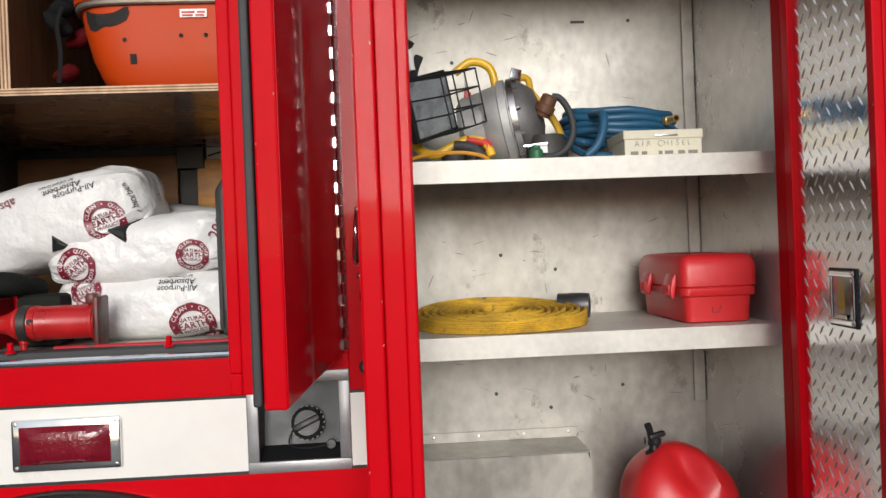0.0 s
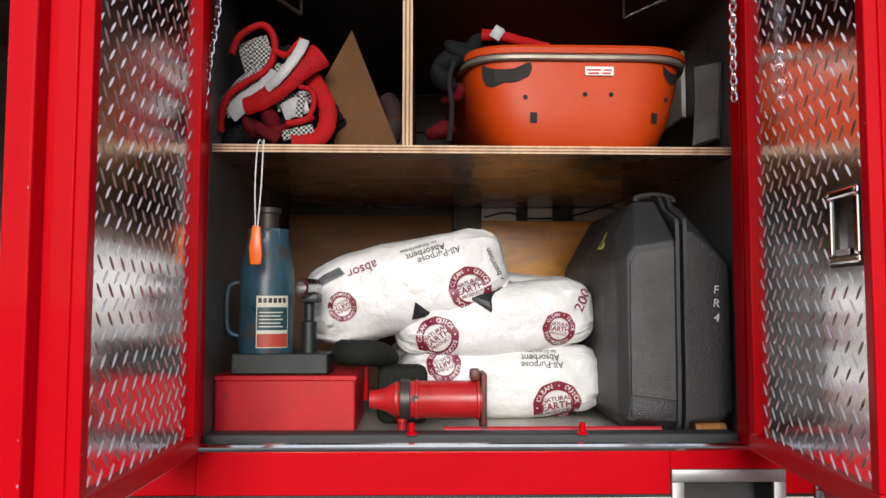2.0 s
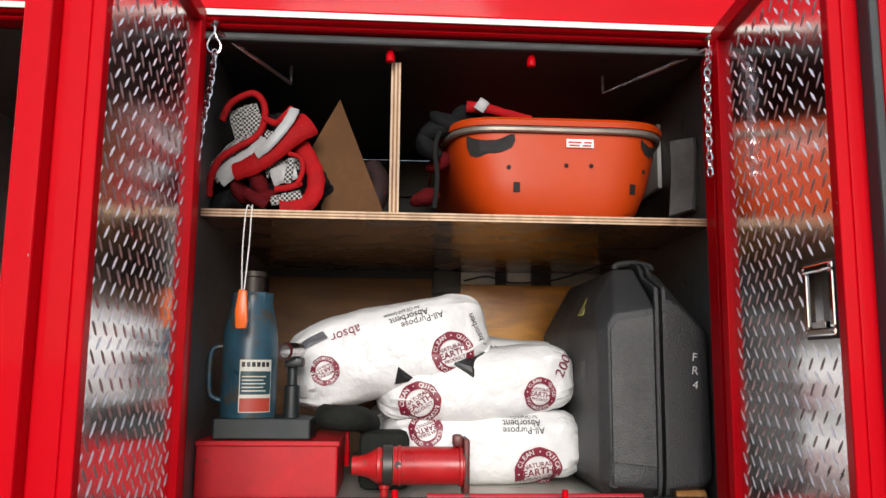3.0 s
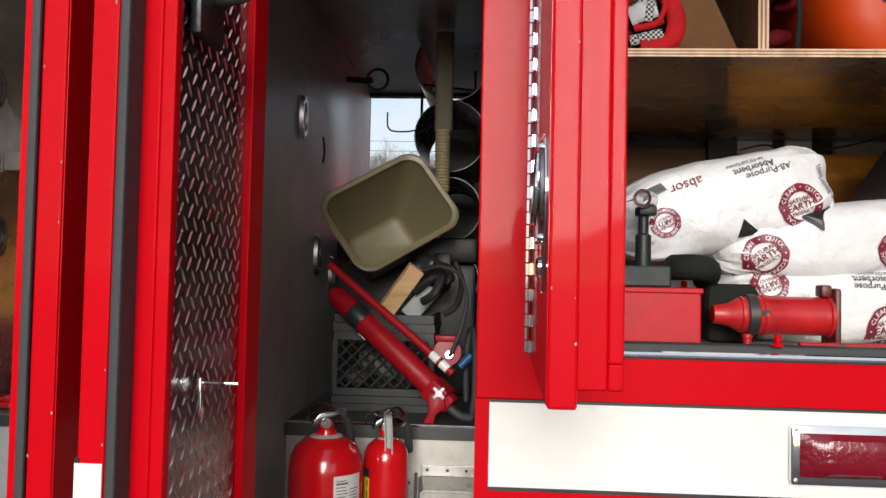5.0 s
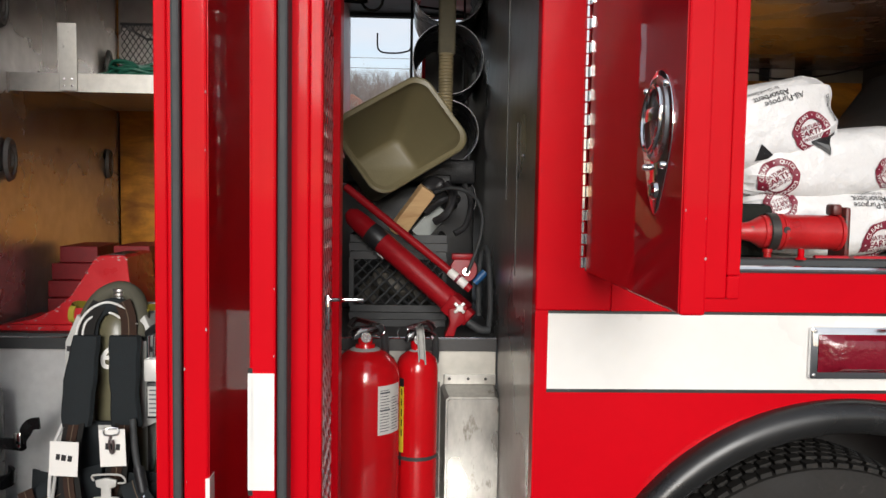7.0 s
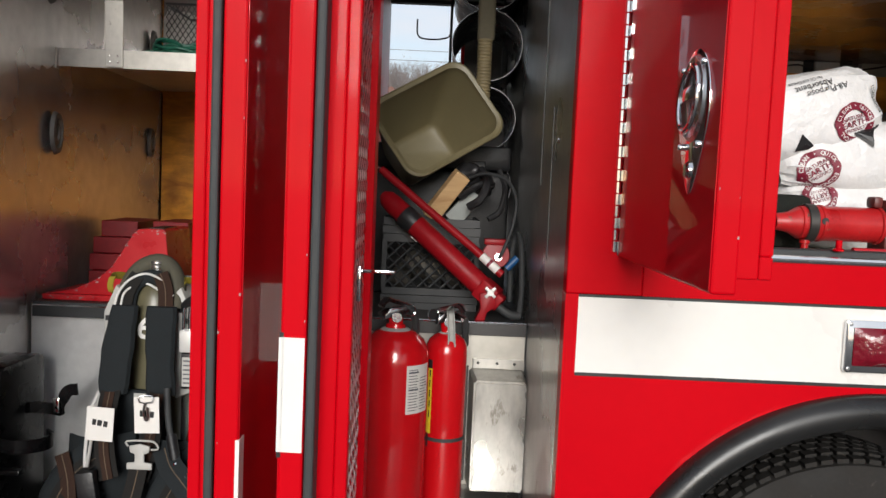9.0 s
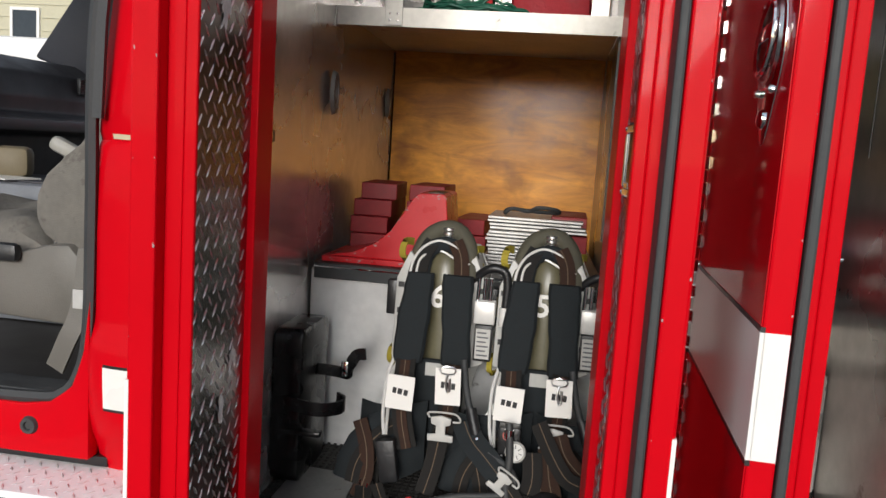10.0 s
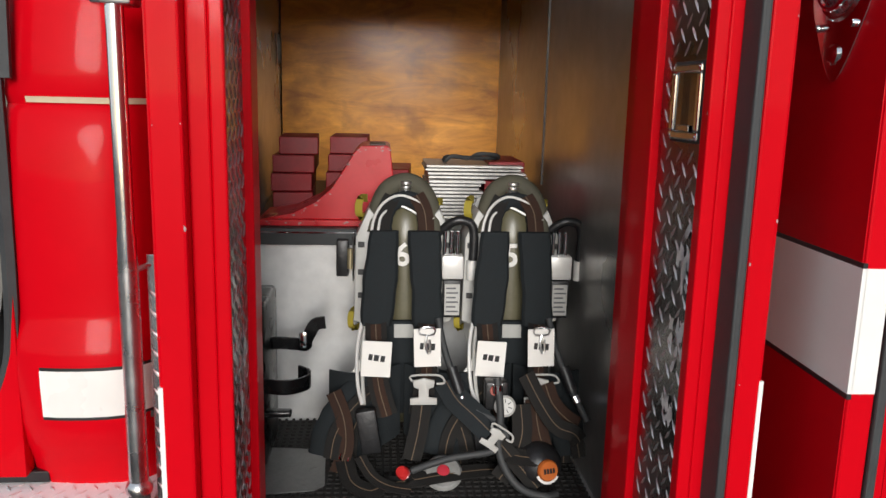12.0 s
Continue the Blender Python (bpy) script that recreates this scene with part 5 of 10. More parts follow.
def bottle_jack_upright():
    blue = material("blue_jack_paint", (0.025, 0.075, 0.110), 0.36, vary=0.45, scale=9, stain=(0.055, 0.05, 0.042), stain_at=0.53)
    iron = material("dark_green_iron", (0.009, 0.014, 0.014), 0.5, vary=0.4, scale=14)
    ob = thing("bottle_jack", "blue hydraulic bottle jack on a dark base, worn label", "jack", (-1.237, 2.075, 1.539))
    bm = B()
    prism(bm, [(-1.300, 2.0), (-1.085, 2.0), (-1.080, 2.10), (-1.13, 2.16), (-1.29, 2.16)], 1.540, 1.586, 0.004, axis="z")
    part("base", bm, iron, ob, smooth=False)
    bm = B()
    cx, cy = -1.237, 2.078
    lathe(bm, [(0.0, 1.586), (0.062, 1.586), (0.0635, 1.60), (0.0635, 1.745), (0.061, 1.785), (0.052, 1.830), (0.047, 1.848), (0.047, 1.864), (0.0, 1.864)], 36, Matrix.Translation((cx, cy, 0)))
    body = part("body", bm, blue, ob)
    bm = B()
    lathe(bm, [(0.0478, 1.848), (0.0482, 1.848), (0.0482, 1.872), (0.0, 1.874)], 8, Matrix.Translation((cx, cy, 0)))
    part("top_nut", bm, blue, ob)
    # brown ram, its colour lowered for the shade at the jack's top
    bm = B()
    lathe(bm, [(0.026, 1.872), (0.026, 1.908), (0.031, 1.910), (0.031, 1.922), (0.0, 1.924)], 24, Matrix.Translation((cx, cy, 0)))
    part("ram", bm, material("rusty_shaded_ram", (0.07, 0.055, 0.045), 0.5, metal=0.5, vary=0.4, scale=20), ob, "rusty ram head, darkened for shade")
    bm = B()
    tube(bm, [(-1.293, 2.07, 1.745), (-1.312, 2.066, 1.744), (-1.325, 2.064, 1.725), (-1.325, 2.064, 1.648), (-1.314, 2.066, 1.628), (-1.293, 2.07, 1.622)], 0.0062, 6, 10)
    part("carry_handle", bm, blue, ob)
    paper = material("label_paper", (0.60, 0.58, 0.50), 0.5, vary=0.15, scale=20, stain=(0.3, 0.25, 0.18), stain_at=0.62)

    def wrap(z0, z1, a0, a1, mat, lift, name, label=""):
        bm = B()
        k = 10
        lo, hi = [], []
        for i in range(k + 1):
            t = radians(a0 + (a1 - a0) * i / k)
            r = 0.0635 + lift
            lo.append(bm.verts.new((cx + r * math.sin(t), cy - r * math.cos(t), z0)))
            hi.append(bm.verts.new((cx + r * math.sin(t), cy - r * math.cos(t), z1)))
        for i in range(k):
            bm.faces.new((lo[i], lo[i + 1], hi[i + 1], hi[i]))
        part(name, bm, mat, body, label)
    wrap(1.598, 1.716, -10, 58, paper, 0.0010, "label_sheet", "worn paper label")
    wrap(1.638, 1.690, -8, 56, material("label_green", (0.02, 0.06, 0.07), 0.5), 0.0016, "label_field")
    wrap(1.600, 1.630, -8, 56, material("label_red", (0.42, 0.05, 0.03), 0.5, stain=(0.5, 0.35, 0.25), stain_at=0.6), 0.0016, "label_field")
    for i in range(5):
        wrap(1.645 + i * 0.008, 1.6475 + i * 0.008, -4, 44 - 5 * (i % 2), paper, 0.0022, "print_bar")
    for i in range(6):
        wrap(1.700, 1.711, -6 + i * 10, 1 + i * 10, INK_BLACK, 0.0016, "print_bar")
    bm = B()
    lathe(bm, [(0.0, 0.0), (0.018, 0.0), (0.018, 0.07), (0.012, 0.074), (0.012, 0.12), (0.0, 0.12)], 16, pose(-1.135, 2.06, 1.586))
    box(bm, -1.150, -1.110, 2.03, 2.09, 1.700, 1.722, 0.005)
    part("pump", bm, iron, ob)
    bm = B()
    lathe(bm, [(0.014, 0), (0.021, 0), (0.021, 0.05), (0.014, 0.05), (0.014, 0)], 18, pose(-1.124, 2.055, 1.735, 90, 0, -28))
    part("lever_socket", bm, STAINLESS, ob, "steel lever socket")


bottle_jack_upright()


def bottle_jack_lying():
    worn = material("chipped_red_paint", (0.46, 0.012, 0.014), 0.36, vary=0.25, scale=14, stain=(0.12, 0.07, 0.05), stain_at=0.60)
    dark = material("oily_iron", (0.06, 0.055, 0.05), 0.45, metal=0.5, vary=0.3)
    ob = thing("bottle_jack", "small red bottle jack lying on its side, chipped and oily", "jack", (-0.86, 2.01, BF))
    m = pose(-0.735, 2.02, 1.483, 0, -90, 0)
    bm = B()
    lathe(bm, [(0.0, 0.005), (0.042, 0.005), (0.042, 0.165), (0.043, 0.168), (0.043, 0.182), (0.041, 0.184), (0.036, 0.205), (0.026, 0.222), (0.022, 0.240), (0.020, 0.256), (0, 0.258)], 30, m)
    part("body", bm, worn, ob)
    bm = B()
    lathe(bm, [(0.0432, 0.164), (0.0455, 0.166), (0.0455, 0.186), (0.0432, 0.188)], 30, m)
    part("collar", bm, dark, ob)
    bm = B()
    box(bm, -0.742, -0.728, 1.985, 2.065, 1.414, 1.545, 0.006)
    box(bm, -0.765, -0.742, 2.0, 2.04, 1.525, 1.552, 0.006)
    part("base", bm, material("oily_red_base", (0.13, 0.022, 0.018), 0.45, vary=0.5, scale=16, stain=(0.04, 0.035, 0.03), stain_at=0.52), ob, "oily red base plate")
    for k, (a, h) in enumerate(((0.012, 0.046), (0.150, 0.0445), (0.196, 0.0400))):
        bm = B()
        lathe(bm, [(h - 0.003, a - 0.005), (h, a - 0.003), (h, a + 0.003), (h - 0.003, a + 0.005)], 30, m)
        part("body_ring", bm, worn, ob)
    bm = B()
    lathe(bm, [(0, 0.006), (0.008, 0.006), (0.008, 0)], 12, pose(-0.888, 1.982, 1.489, 90, 0, 0))
    part("filler_plug", bm, INK_BLACK, ob)
    bm = B()
    lathe(bm, [(0.009, -0.02), (0.009, 0.0), (0.012, 0.002), (0.012, 0.01), (0, 0.012)], 12, pose(-0.918, 2.012, 1.432, 0, 0, 0))
    part("release_valve", bm, worn, ob)


bottle_jack_lying()


def jack_bar(name, label, x0, x1, y, z, r, mat, cat):
    bm = B()
    tube(bm, [(x0, y, z), (x0 + 0.01, y, z), (x1 - 0.01, y, z), (x1, y, z)], r, 1, 10, smooth_line=False)
    solo(name, bm, mat, label, cat, (x0, y, z - r))


jack_bar("jack_handle", "long red jack handle lying along the sill", -0.825, -0.345, 1.966, BF + 0.0095, 0.009, material("red_bar", (0.45, 0.02, 0.03), 0.4, stain=(0.08, 0.06, 0.05), stain_at=0.62), "jack handle")
jack_bar("hammer_handle", "varnished wooden hammer handle end", -0.268, -0.20, 1.975, BF + 0.0125, 0.012, wood_material("handle_wood", (0.32, 0.13, 0.03), (0.50, 0.24, 0.08), 0.4, 4, (8, 1, 1)), "tool handle")
BLACKRAG = material("oily_dark_rag", (0.014, 0.016, 0.013), 0.85, spec=0.2, vary=0.4, scale=25, bump=0.4, bump_scale=70)
bm = B()
tube(bm, [(-1.06, 2.10, 1.585), (-1.02, 2.05, 1.585), (-0.98, 2.10, 1.58), (-0.96, 2.2, 1.56)], 0.03, 6, 12)
solo("rubber_roll", bm, BLACKRAG, "dark rubber roll behind the red jack", "rubber roll", (-1.0, 2.1, 1.54))
bm = B()
box(bm, -0.98, -0.86, 2.10, 2.20, BF + 0.002, 1.55, 0.02)
solo("dark_pouch", bm, BLACKRAG, "dark cloth pouch between the sacks", "pouch", (-0.92, 2.15, BF))


def whistle():
    orange = material("orange_plastic", (0.85, 0.14, 0.01), 0.35, vary=0.08)
    ob = thing("whistle", "orange plastic whistle hung from the shelf on white cord", "whistle", (-1.233, 1.926, 1.78))
    bm = B()
    prism(bm, [(-1.244, 1.782), (-1.222, 1.782), (-1.219, 1.800), (-1.223, 1.865), (-1.240, 1.868), (-1.247, 1.82)], 1.918, 1.934, 0.003)
    part("whistle_body", bm, orange, ob)
    bm = B()
    tube(bm, [(-1.235, 1.926, 1.866), (-1.237, 1.925, 1.96), (-1.232, 1.926, 2.049), (-1.225, 1.95, 2.050), (-1.221, 1.928, 2.049), (-1.224, 1.925, 1.95), (-1.230, 1.926, 1.866)], 0.0016, 6, 6)
    part("cord", bm, WHITE, ob, "thin white cord loop")


whistle()


def black_case():
    shell = material("grained_black_shell", (0.040, 0.040, 0.041), 0.52, vary=0.2, scale=6, bump=0.35, bump_scale=220)
    panel = material("grained_panel", (0.105, 0.104, 0.102), 0.55, vary=0.3, scale=9, bump=0.6, bump_scale=320)
    ob = thing("saw_case", "large black moulded plastic case with chamfered corners, standing on end", "case", (-0.30, 2.25, BF))

    def half(pts):
        bm = B()
        for q in pts:
            bm.verts.new(q)
        bmesh.ops.convex_hull(bm, input=bm.verts[:])
        bmesh.ops.delete(bm, geom=[v for v in bm.verts if not v.link_faces], context="VERTS")
        bmesh.ops.dissolve_limit(bm, angle_limit=radians(3), verts=bm.verts[:], edges=bm.edges[:])
        bmesh.ops.bevel(bm, geom=bm.edges[:], offset=0.006, segments=2, affect="EDGES", profile=0.5)
        return part("case_half", bm, shell, ob, smooth=False)
    k = -0.308
    left = half([(k, 1.952, BF + 0.03), (-0.418, 1.952, BF + 0.036), (k, 1.952, 1.842), (-0.405, 1.952, 1.826), (-0.420, 1.954, 1.80),
                 (-0.436, 1.985, BF + 0.04), (-0.436, 1.985, 1.795), (-0.438, 2.62, BF + 0.04), (-0.438, 2.62, 1.80),
                 (k, 2.035, 1.892), (-0.384, 2.035, 1.890), (-0.418, 2.08, 1.862), (k, 2.10, 1.948), (-0.362, 2.11, 1.946),
                 (k, 2.55, 1.948), (-0.37, 2.55, 1.94), (k, 2.64, 1.90), (k, 2.64, BF + 0.002), (-0.41, 2.62, BF + 0.002), (k, 2.0, BF + 0.002), (-0.41, 2.02, BF + 0.002)])
    k = -0.298
    half([(k, 1.952, BF + 0.03), (-0.215, 1.954, BF + 0.036), (k, 1.952, 1.862), (-0.262, 1.954, 1.858), (-0.186, 1.962, 1.785), (-0.183, 1.964, BF + 0.05),
          (k, 2.035, 1.905), (-0.255, 2.035, 1.900), (-0.182, 2.04, 1.815), (k, 2.10, 1.948), (-0.262, 2.11, 1.944), (-0.181, 2.2, 1.85),
          (k, 2.55, 1.948), (-0.25, 2.55, 1.94), (-0.181, 2.55, 1.84), (k, 2.6, BF + 0.002), (-0.185, 2.58, BF + 0.002), (k, 2.0, BF + 0.002), (-0.2, 2.02, BF + 0.002)])
    bm = B()
    prism(bm, [(-0.414, 1.500), (-0.316, 1.488), (-0.316, 1.826), (-0.399, 1.811), (-0.414, 1.790)], 1.9455, 1.953, 0.002)
    part("grip_panel", bm, panel, left, "leather-grained panel")
    bm = B()
    prism(bm, [(-0.414, 1.455), (-0.316, 1.450), (-0.316, 1.482), (-0.412, 1.494)], 1.949, 1.953, 0.002)
    part("foot_panel", bm, shell, left)
    bm = B()
    box(bm, -0.020, 0.020, -0.0240, 0.0240, 0, 0.002, m=Matrix.Translation((-0.4355, 2.12, 1.70)) @ Vector((-1, 0.0, 0)).to_track_quat("Z", "X").to_matrix().to_4x4())
    part("moulded_tab", bm, panel, left)
    for dx in (-0.0085, 0.0085):
        bm = B()
        line = spline([(-0.303 + dx, 1.97, BF + 0.012), (-0.303 + dx, 1.944, BF + 0.05), (-0.303 + dx, 1.941, 1.70), (-0.303 + dx, 1.941, 1.865), (-0.303 + dx, 1.955, 1.885), (-0.303 + dx, 2.03, 1.915), (-0.303 + dx, 2.10, 1.956), (-0.303 + dx, 2.4, 1.956)], 4)
        sweep(bm, line, [(-0.005, -0.004), (0.005, -0.004), (0.005, 0.004), (-0.005, 0.004)], up=Vector((1, 0, 0)))
        part("closing_rib", bm, shell, ob)
    bm = B()
    tube(bm, [(-0.35, 2.13, 1.950), (-0.345, 2.13, 1.960), (-0.30, 2.13, 1.966), (-0.262, 2.13, 1.958), (-0.258, 2.13, 1.948)], 0.008, 5, 8)
    part("carry_handle", bm, shell, ob)
    slope = Matrix.Translation((-0.416, 2.17, 1.855)) @ Vector((-0.86, -0.08, 0.5)).to_track_quat("Z", "X").to_matrix().to_4x4()
    bm = B()
    box(bm, -0.026, 0.026, -0.018, 0.018, 0.002, 0.0036, m=slope)
    sticker = part("yellow_sticker", bm, material("yellow_sticker", (0.52, 0.46, 0.10), 0.5, vary=0.2, scale=60), ob)
    for k in (-0.008, 0.002, 0.010):
        bm = B()
        box(bm, -0.020, 0.014 - k, k - 0.002, k + 0.002, 0.0036, 0.0040, m=slope)
        part("print_bar", bm, INK_BLACK, sticker, smooth=False)
    paint = material("white_marker", (0.75, 0.75, 0.73), 0.6)
    for word, z in (("F", 1.730), ("R", 1.700), ("4", 1.668)):
        text_part("lettering", word, 0.026, paint, ob, facing(-0.222, 1.9500, z, 0, 0, -8), 0.0006)


black_case()


def stretcher():
    orange = material("orange_stretcher_plastic", (0.50, 0.047, 0.002), 0.5, spec=0.3, vary=0.07, scale=5, bump=0.03, bump_scale=30, stain=(0.5, 0.07, 0.01), stain_at=0.7)
    ob = thing("basket_stretcher", "orange plastic basket stretcher with a grey rail, foot end outwards", "stretcher", (-0.52, 2.44, 2.046))
    bm, rings = B(), []
    cx, cy = -0.514, 2.43
    levels = [(0.0, 0.66, 0.88), (0.010, 0.74, 0.945), (0.035, 0.81, 0.97), (0.09, 0.90, 0.985), (0.16, 0.965, 0.995), (0.222, 1.0, 1.0)]
    n = 128

    def loop(s, l, z, w=0.270, h=0.447):
        out = []
        for i in range(n):
            t = 2 * math.pi * i / n
            c, d = math.cos(t), math.sin(t)
            f = (abs(c) ** 6 + abs(d) ** 6) ** (-1 / 6)
            out.append((cx + w * s * f * c, cy + h * l * f * d, z))
        return out
    for z, s, l in levels:
        rings.append([bm.verts.new(q) for q in loop(s, l, 2.048 + z)])
    for z, s, l in reversed(levels):
        rings.append([bm.verts.new(q) for q in loop(s * 0.975, l * 0.985, 2.053 + z)])
    for a, b in zip(rings, rings[1:]):
        for i in range(n):
            bm.faces.new((a[i], a[(i + 1) % n], b[(i + 1) % n], b[i]))
    bm.faces.new(rings[0][::-1])
    bm.faces.new(rings[-1])
    tub = part("tub", bm, orange, ob)
    bm = B()
    tube(bm, loop(1.015, 1.012, 2.262), 0.0085, 1, 8, closed=True, smooth_line=False)
    part("rail", bm, material("grey_rail", (0.42, 0.37, 0.32), 0.35, metal=0.7), ob, "grey metal rail under the rim")
    bm = B()
    sweep(bm, [Vector(q) for q in loop(1.01, 1.008, 2.277)], [(-0.010, -0.008), (0.012, -0.008), (0.014, 0.004), (0.006, 0.012), (-0.008, 0.012)], closed=True)
    part("rim", bm, orange, ob)
    dark = material("hole_shade", (0.012, 0.010, 0.009), 0.8)

    def front_y(x, z):
        k = (z - 2.048)
        s = l = 1.0
        for (z0, s0, l0), (z1, s1, l1) in zip(levels, levels[1:]):
            if z0 <= k <= z1:
                f = (k - z0) / (z1 - z0)
                s, l = s0 + (s1 - s0) * f, l0 + (l1 - l0) * f
        u = min(0.999, abs(x - cx) / (0.270 * s))
        return cy - 0.447 * l * (1 - u ** 6) ** (1 / 6)

    # uncut: a dark patch on the tub paints the hole's dark inside
    def hole(pts, name="slot"):
        bm = B()
        c0 = (sum(q[0] for q in pts) / len(pts), sum(q[1] for q in pts) / len(pts))
        rr = [[bm.verts.new((c0[0] + (q[0] - c0[0]) * s, front_y(c0[0] + (q[0] - c0[0]) * s, c0[1] + (q[1] - c0[1]) * s) - 0.0026, c0[1] + (q[1] - c0[1]) * s)) for q in pts] for s in (0.05, 0.5, 1.0)]
        for a, b in zip(rr, rr[1:]):
            for i in range(len(pts)):
                bm.faces.new((a[i], a[(i + 1) % len(pts)], b[(i + 1) % len(pts)], b[i]))
        bm.faces.new(rr[0])
        part(name, bm, dark, tub, smooth=False)
    hole([(-0.738, 2.250), (-0.736, 2.222), (-0.728, 2.202), (-0.714, 2.196), (-0.655, 2.207), (-0.632, 2.218), (-0.624, 2.234), (-0.626, 2.250)], "hand_slot")
    hole([(-0.318, 2.250), (-0.317, 2.230), (-0.306, 2.214), (-0.290, 2.208), (-0.268, 2.210), (-0.262, 2.250)], "hand_slot")
    for x, z in ((-0.639, 2.171), (-0.502, 2.178), (-0.442, 2.178), (-0.308, 2.173)):
        hole([(x + 0.0055 * math.cos(t), z + 0.0055 * math.sin(t)) for t in [i * math.pi / 4 for i in range(8)]], "drain_hole")
    for x, z in ((-0.620, 2.124), (-0.339, 2.127)):
        hole([(x - 0.008, z - 0.012), (x + 0.008, z - 0.012), (x + 0.008, z + 0.012), (x - 0.008, z + 0.012)], "strap_slot")
    bm = B()
    box(bm, -0.502, -0.437, 1.9795, 1.9815, 2.221, 2.241)
    sticker = part("sticker", bm, WHITE, tub, "white sticker with red print")
    for i, (a, b) in enumerate(((-0.498, -0.466), (-0.460, -0.441), (-0.496, -0.470), (-0.464, -0.443))):
        bm = B()
        z = 2.233 if i < 2 else 2.2255
        box(bm, a, b, 1.9788, 1.9796, z - 0.0022, z + 0.0022)
        part("print_bar", bm, material("red_print", (0.5, 0.04, 0.02), 0.6), sticker, smooth=False)


stretcher()


def cloth_band(bm, points, width, thick=0.006, up=Vector((0, -1, 0.2)), n=6):
    sweep(bm, spline(points, n), [(-width / 2, -thick / 2), (width / 2, -thick / 2), (width / 2, thick / 2), (-width / 2, thick / 2)], up=up)
    return bm


CHECK = check_material("check_mesh_cloth", (0.008, 0.008, 0.008), (0.38, 0.37, 0.35), 185.0)
VESTRED = material("red_vest_cloth", (0.34, 0.005, 0.007), 0.7, spec=0.15, vary=0.25, scale=20, bump=0.3, bump_scale=200)
SILVERBAND = material("reflective_band", (0.36, 0.36, 0.36), 0.4, vary=0.12, scale=30, bump=0.2, bump_scale=150)


def puff(bm, points, w, t=0.02, n=7, up=Vector((0, -1, 0.15)), taper=0.0):
    """A soft flat strip: a lens-shaped section carried along a line, crumpled a little."""
    line = spline(points, n)
    k = len(line)
    made = len(bm.verts)
    sec = [(math.cos(2 * math.pi * i / 12) * w / 2, math.sin(2 * math.pi * i / 12) * t / 2) for i in range(12)]
    sweep(bm, line, sec, up=up)
    bm.verts.ensure_lookup_table()
    for i in range(k):
        f = 1 - taper * (i / (k - 1)) + 0.035 * math.sin(i * 1.3) + 0.02 * math.sin(i * 2.9)
        for v in [bm.verts[made + i * 12 + j] for j in range(12)]:
            v.co = line[i] + (v.co - line[i]) * f
    return bm


def folds(bm, spots, seed):
    """Crumpled cloth: overlapping lumps with creased sides."""
    rnd = random.Random(seed)
    for x, y, z, r in spots:
        got = bmesh.ops.create_icosphere(bm, subdivisions=3, radius=r)["verts"]
        a, b, c = rnd.uniform(60, 110), rnd.uniform(60, 110), rnd.uniform(0, 6)
        for v in got:
            d = v.co.copy()
            v.co *= 1 + 0.16 * math.sin(a * d.x + c) * math.sin(b * d.z) + 0.10 * math.sin(b * d.y + a * d.x)
        turn = Matrix.Rotation(rnd.uniform(-0.9, 0.9), 3, "Y") @ Matrix.Rotation(rnd.uniform(-0.5, 0.5), 3, "Z") @ Matrix.Diagonal((1.3, 0.85, 0.75))
        for v in got:
            v.co = turn @ v.co + Vector((x, y, z))
    return bm


BLACKCLOTH = material("black_cloth", (0.007, 0.007, 0.008), 0.9, spec=0.15, vary=0.3, scale=30, bump=0.3, bump_scale=150)
DARKRED = material("dark_red_cloth", (0.09, 0.003, 0.005), 0.85, spec=0.15, vary=0.4, scale=20, bump=0.3, bump_scale=150)


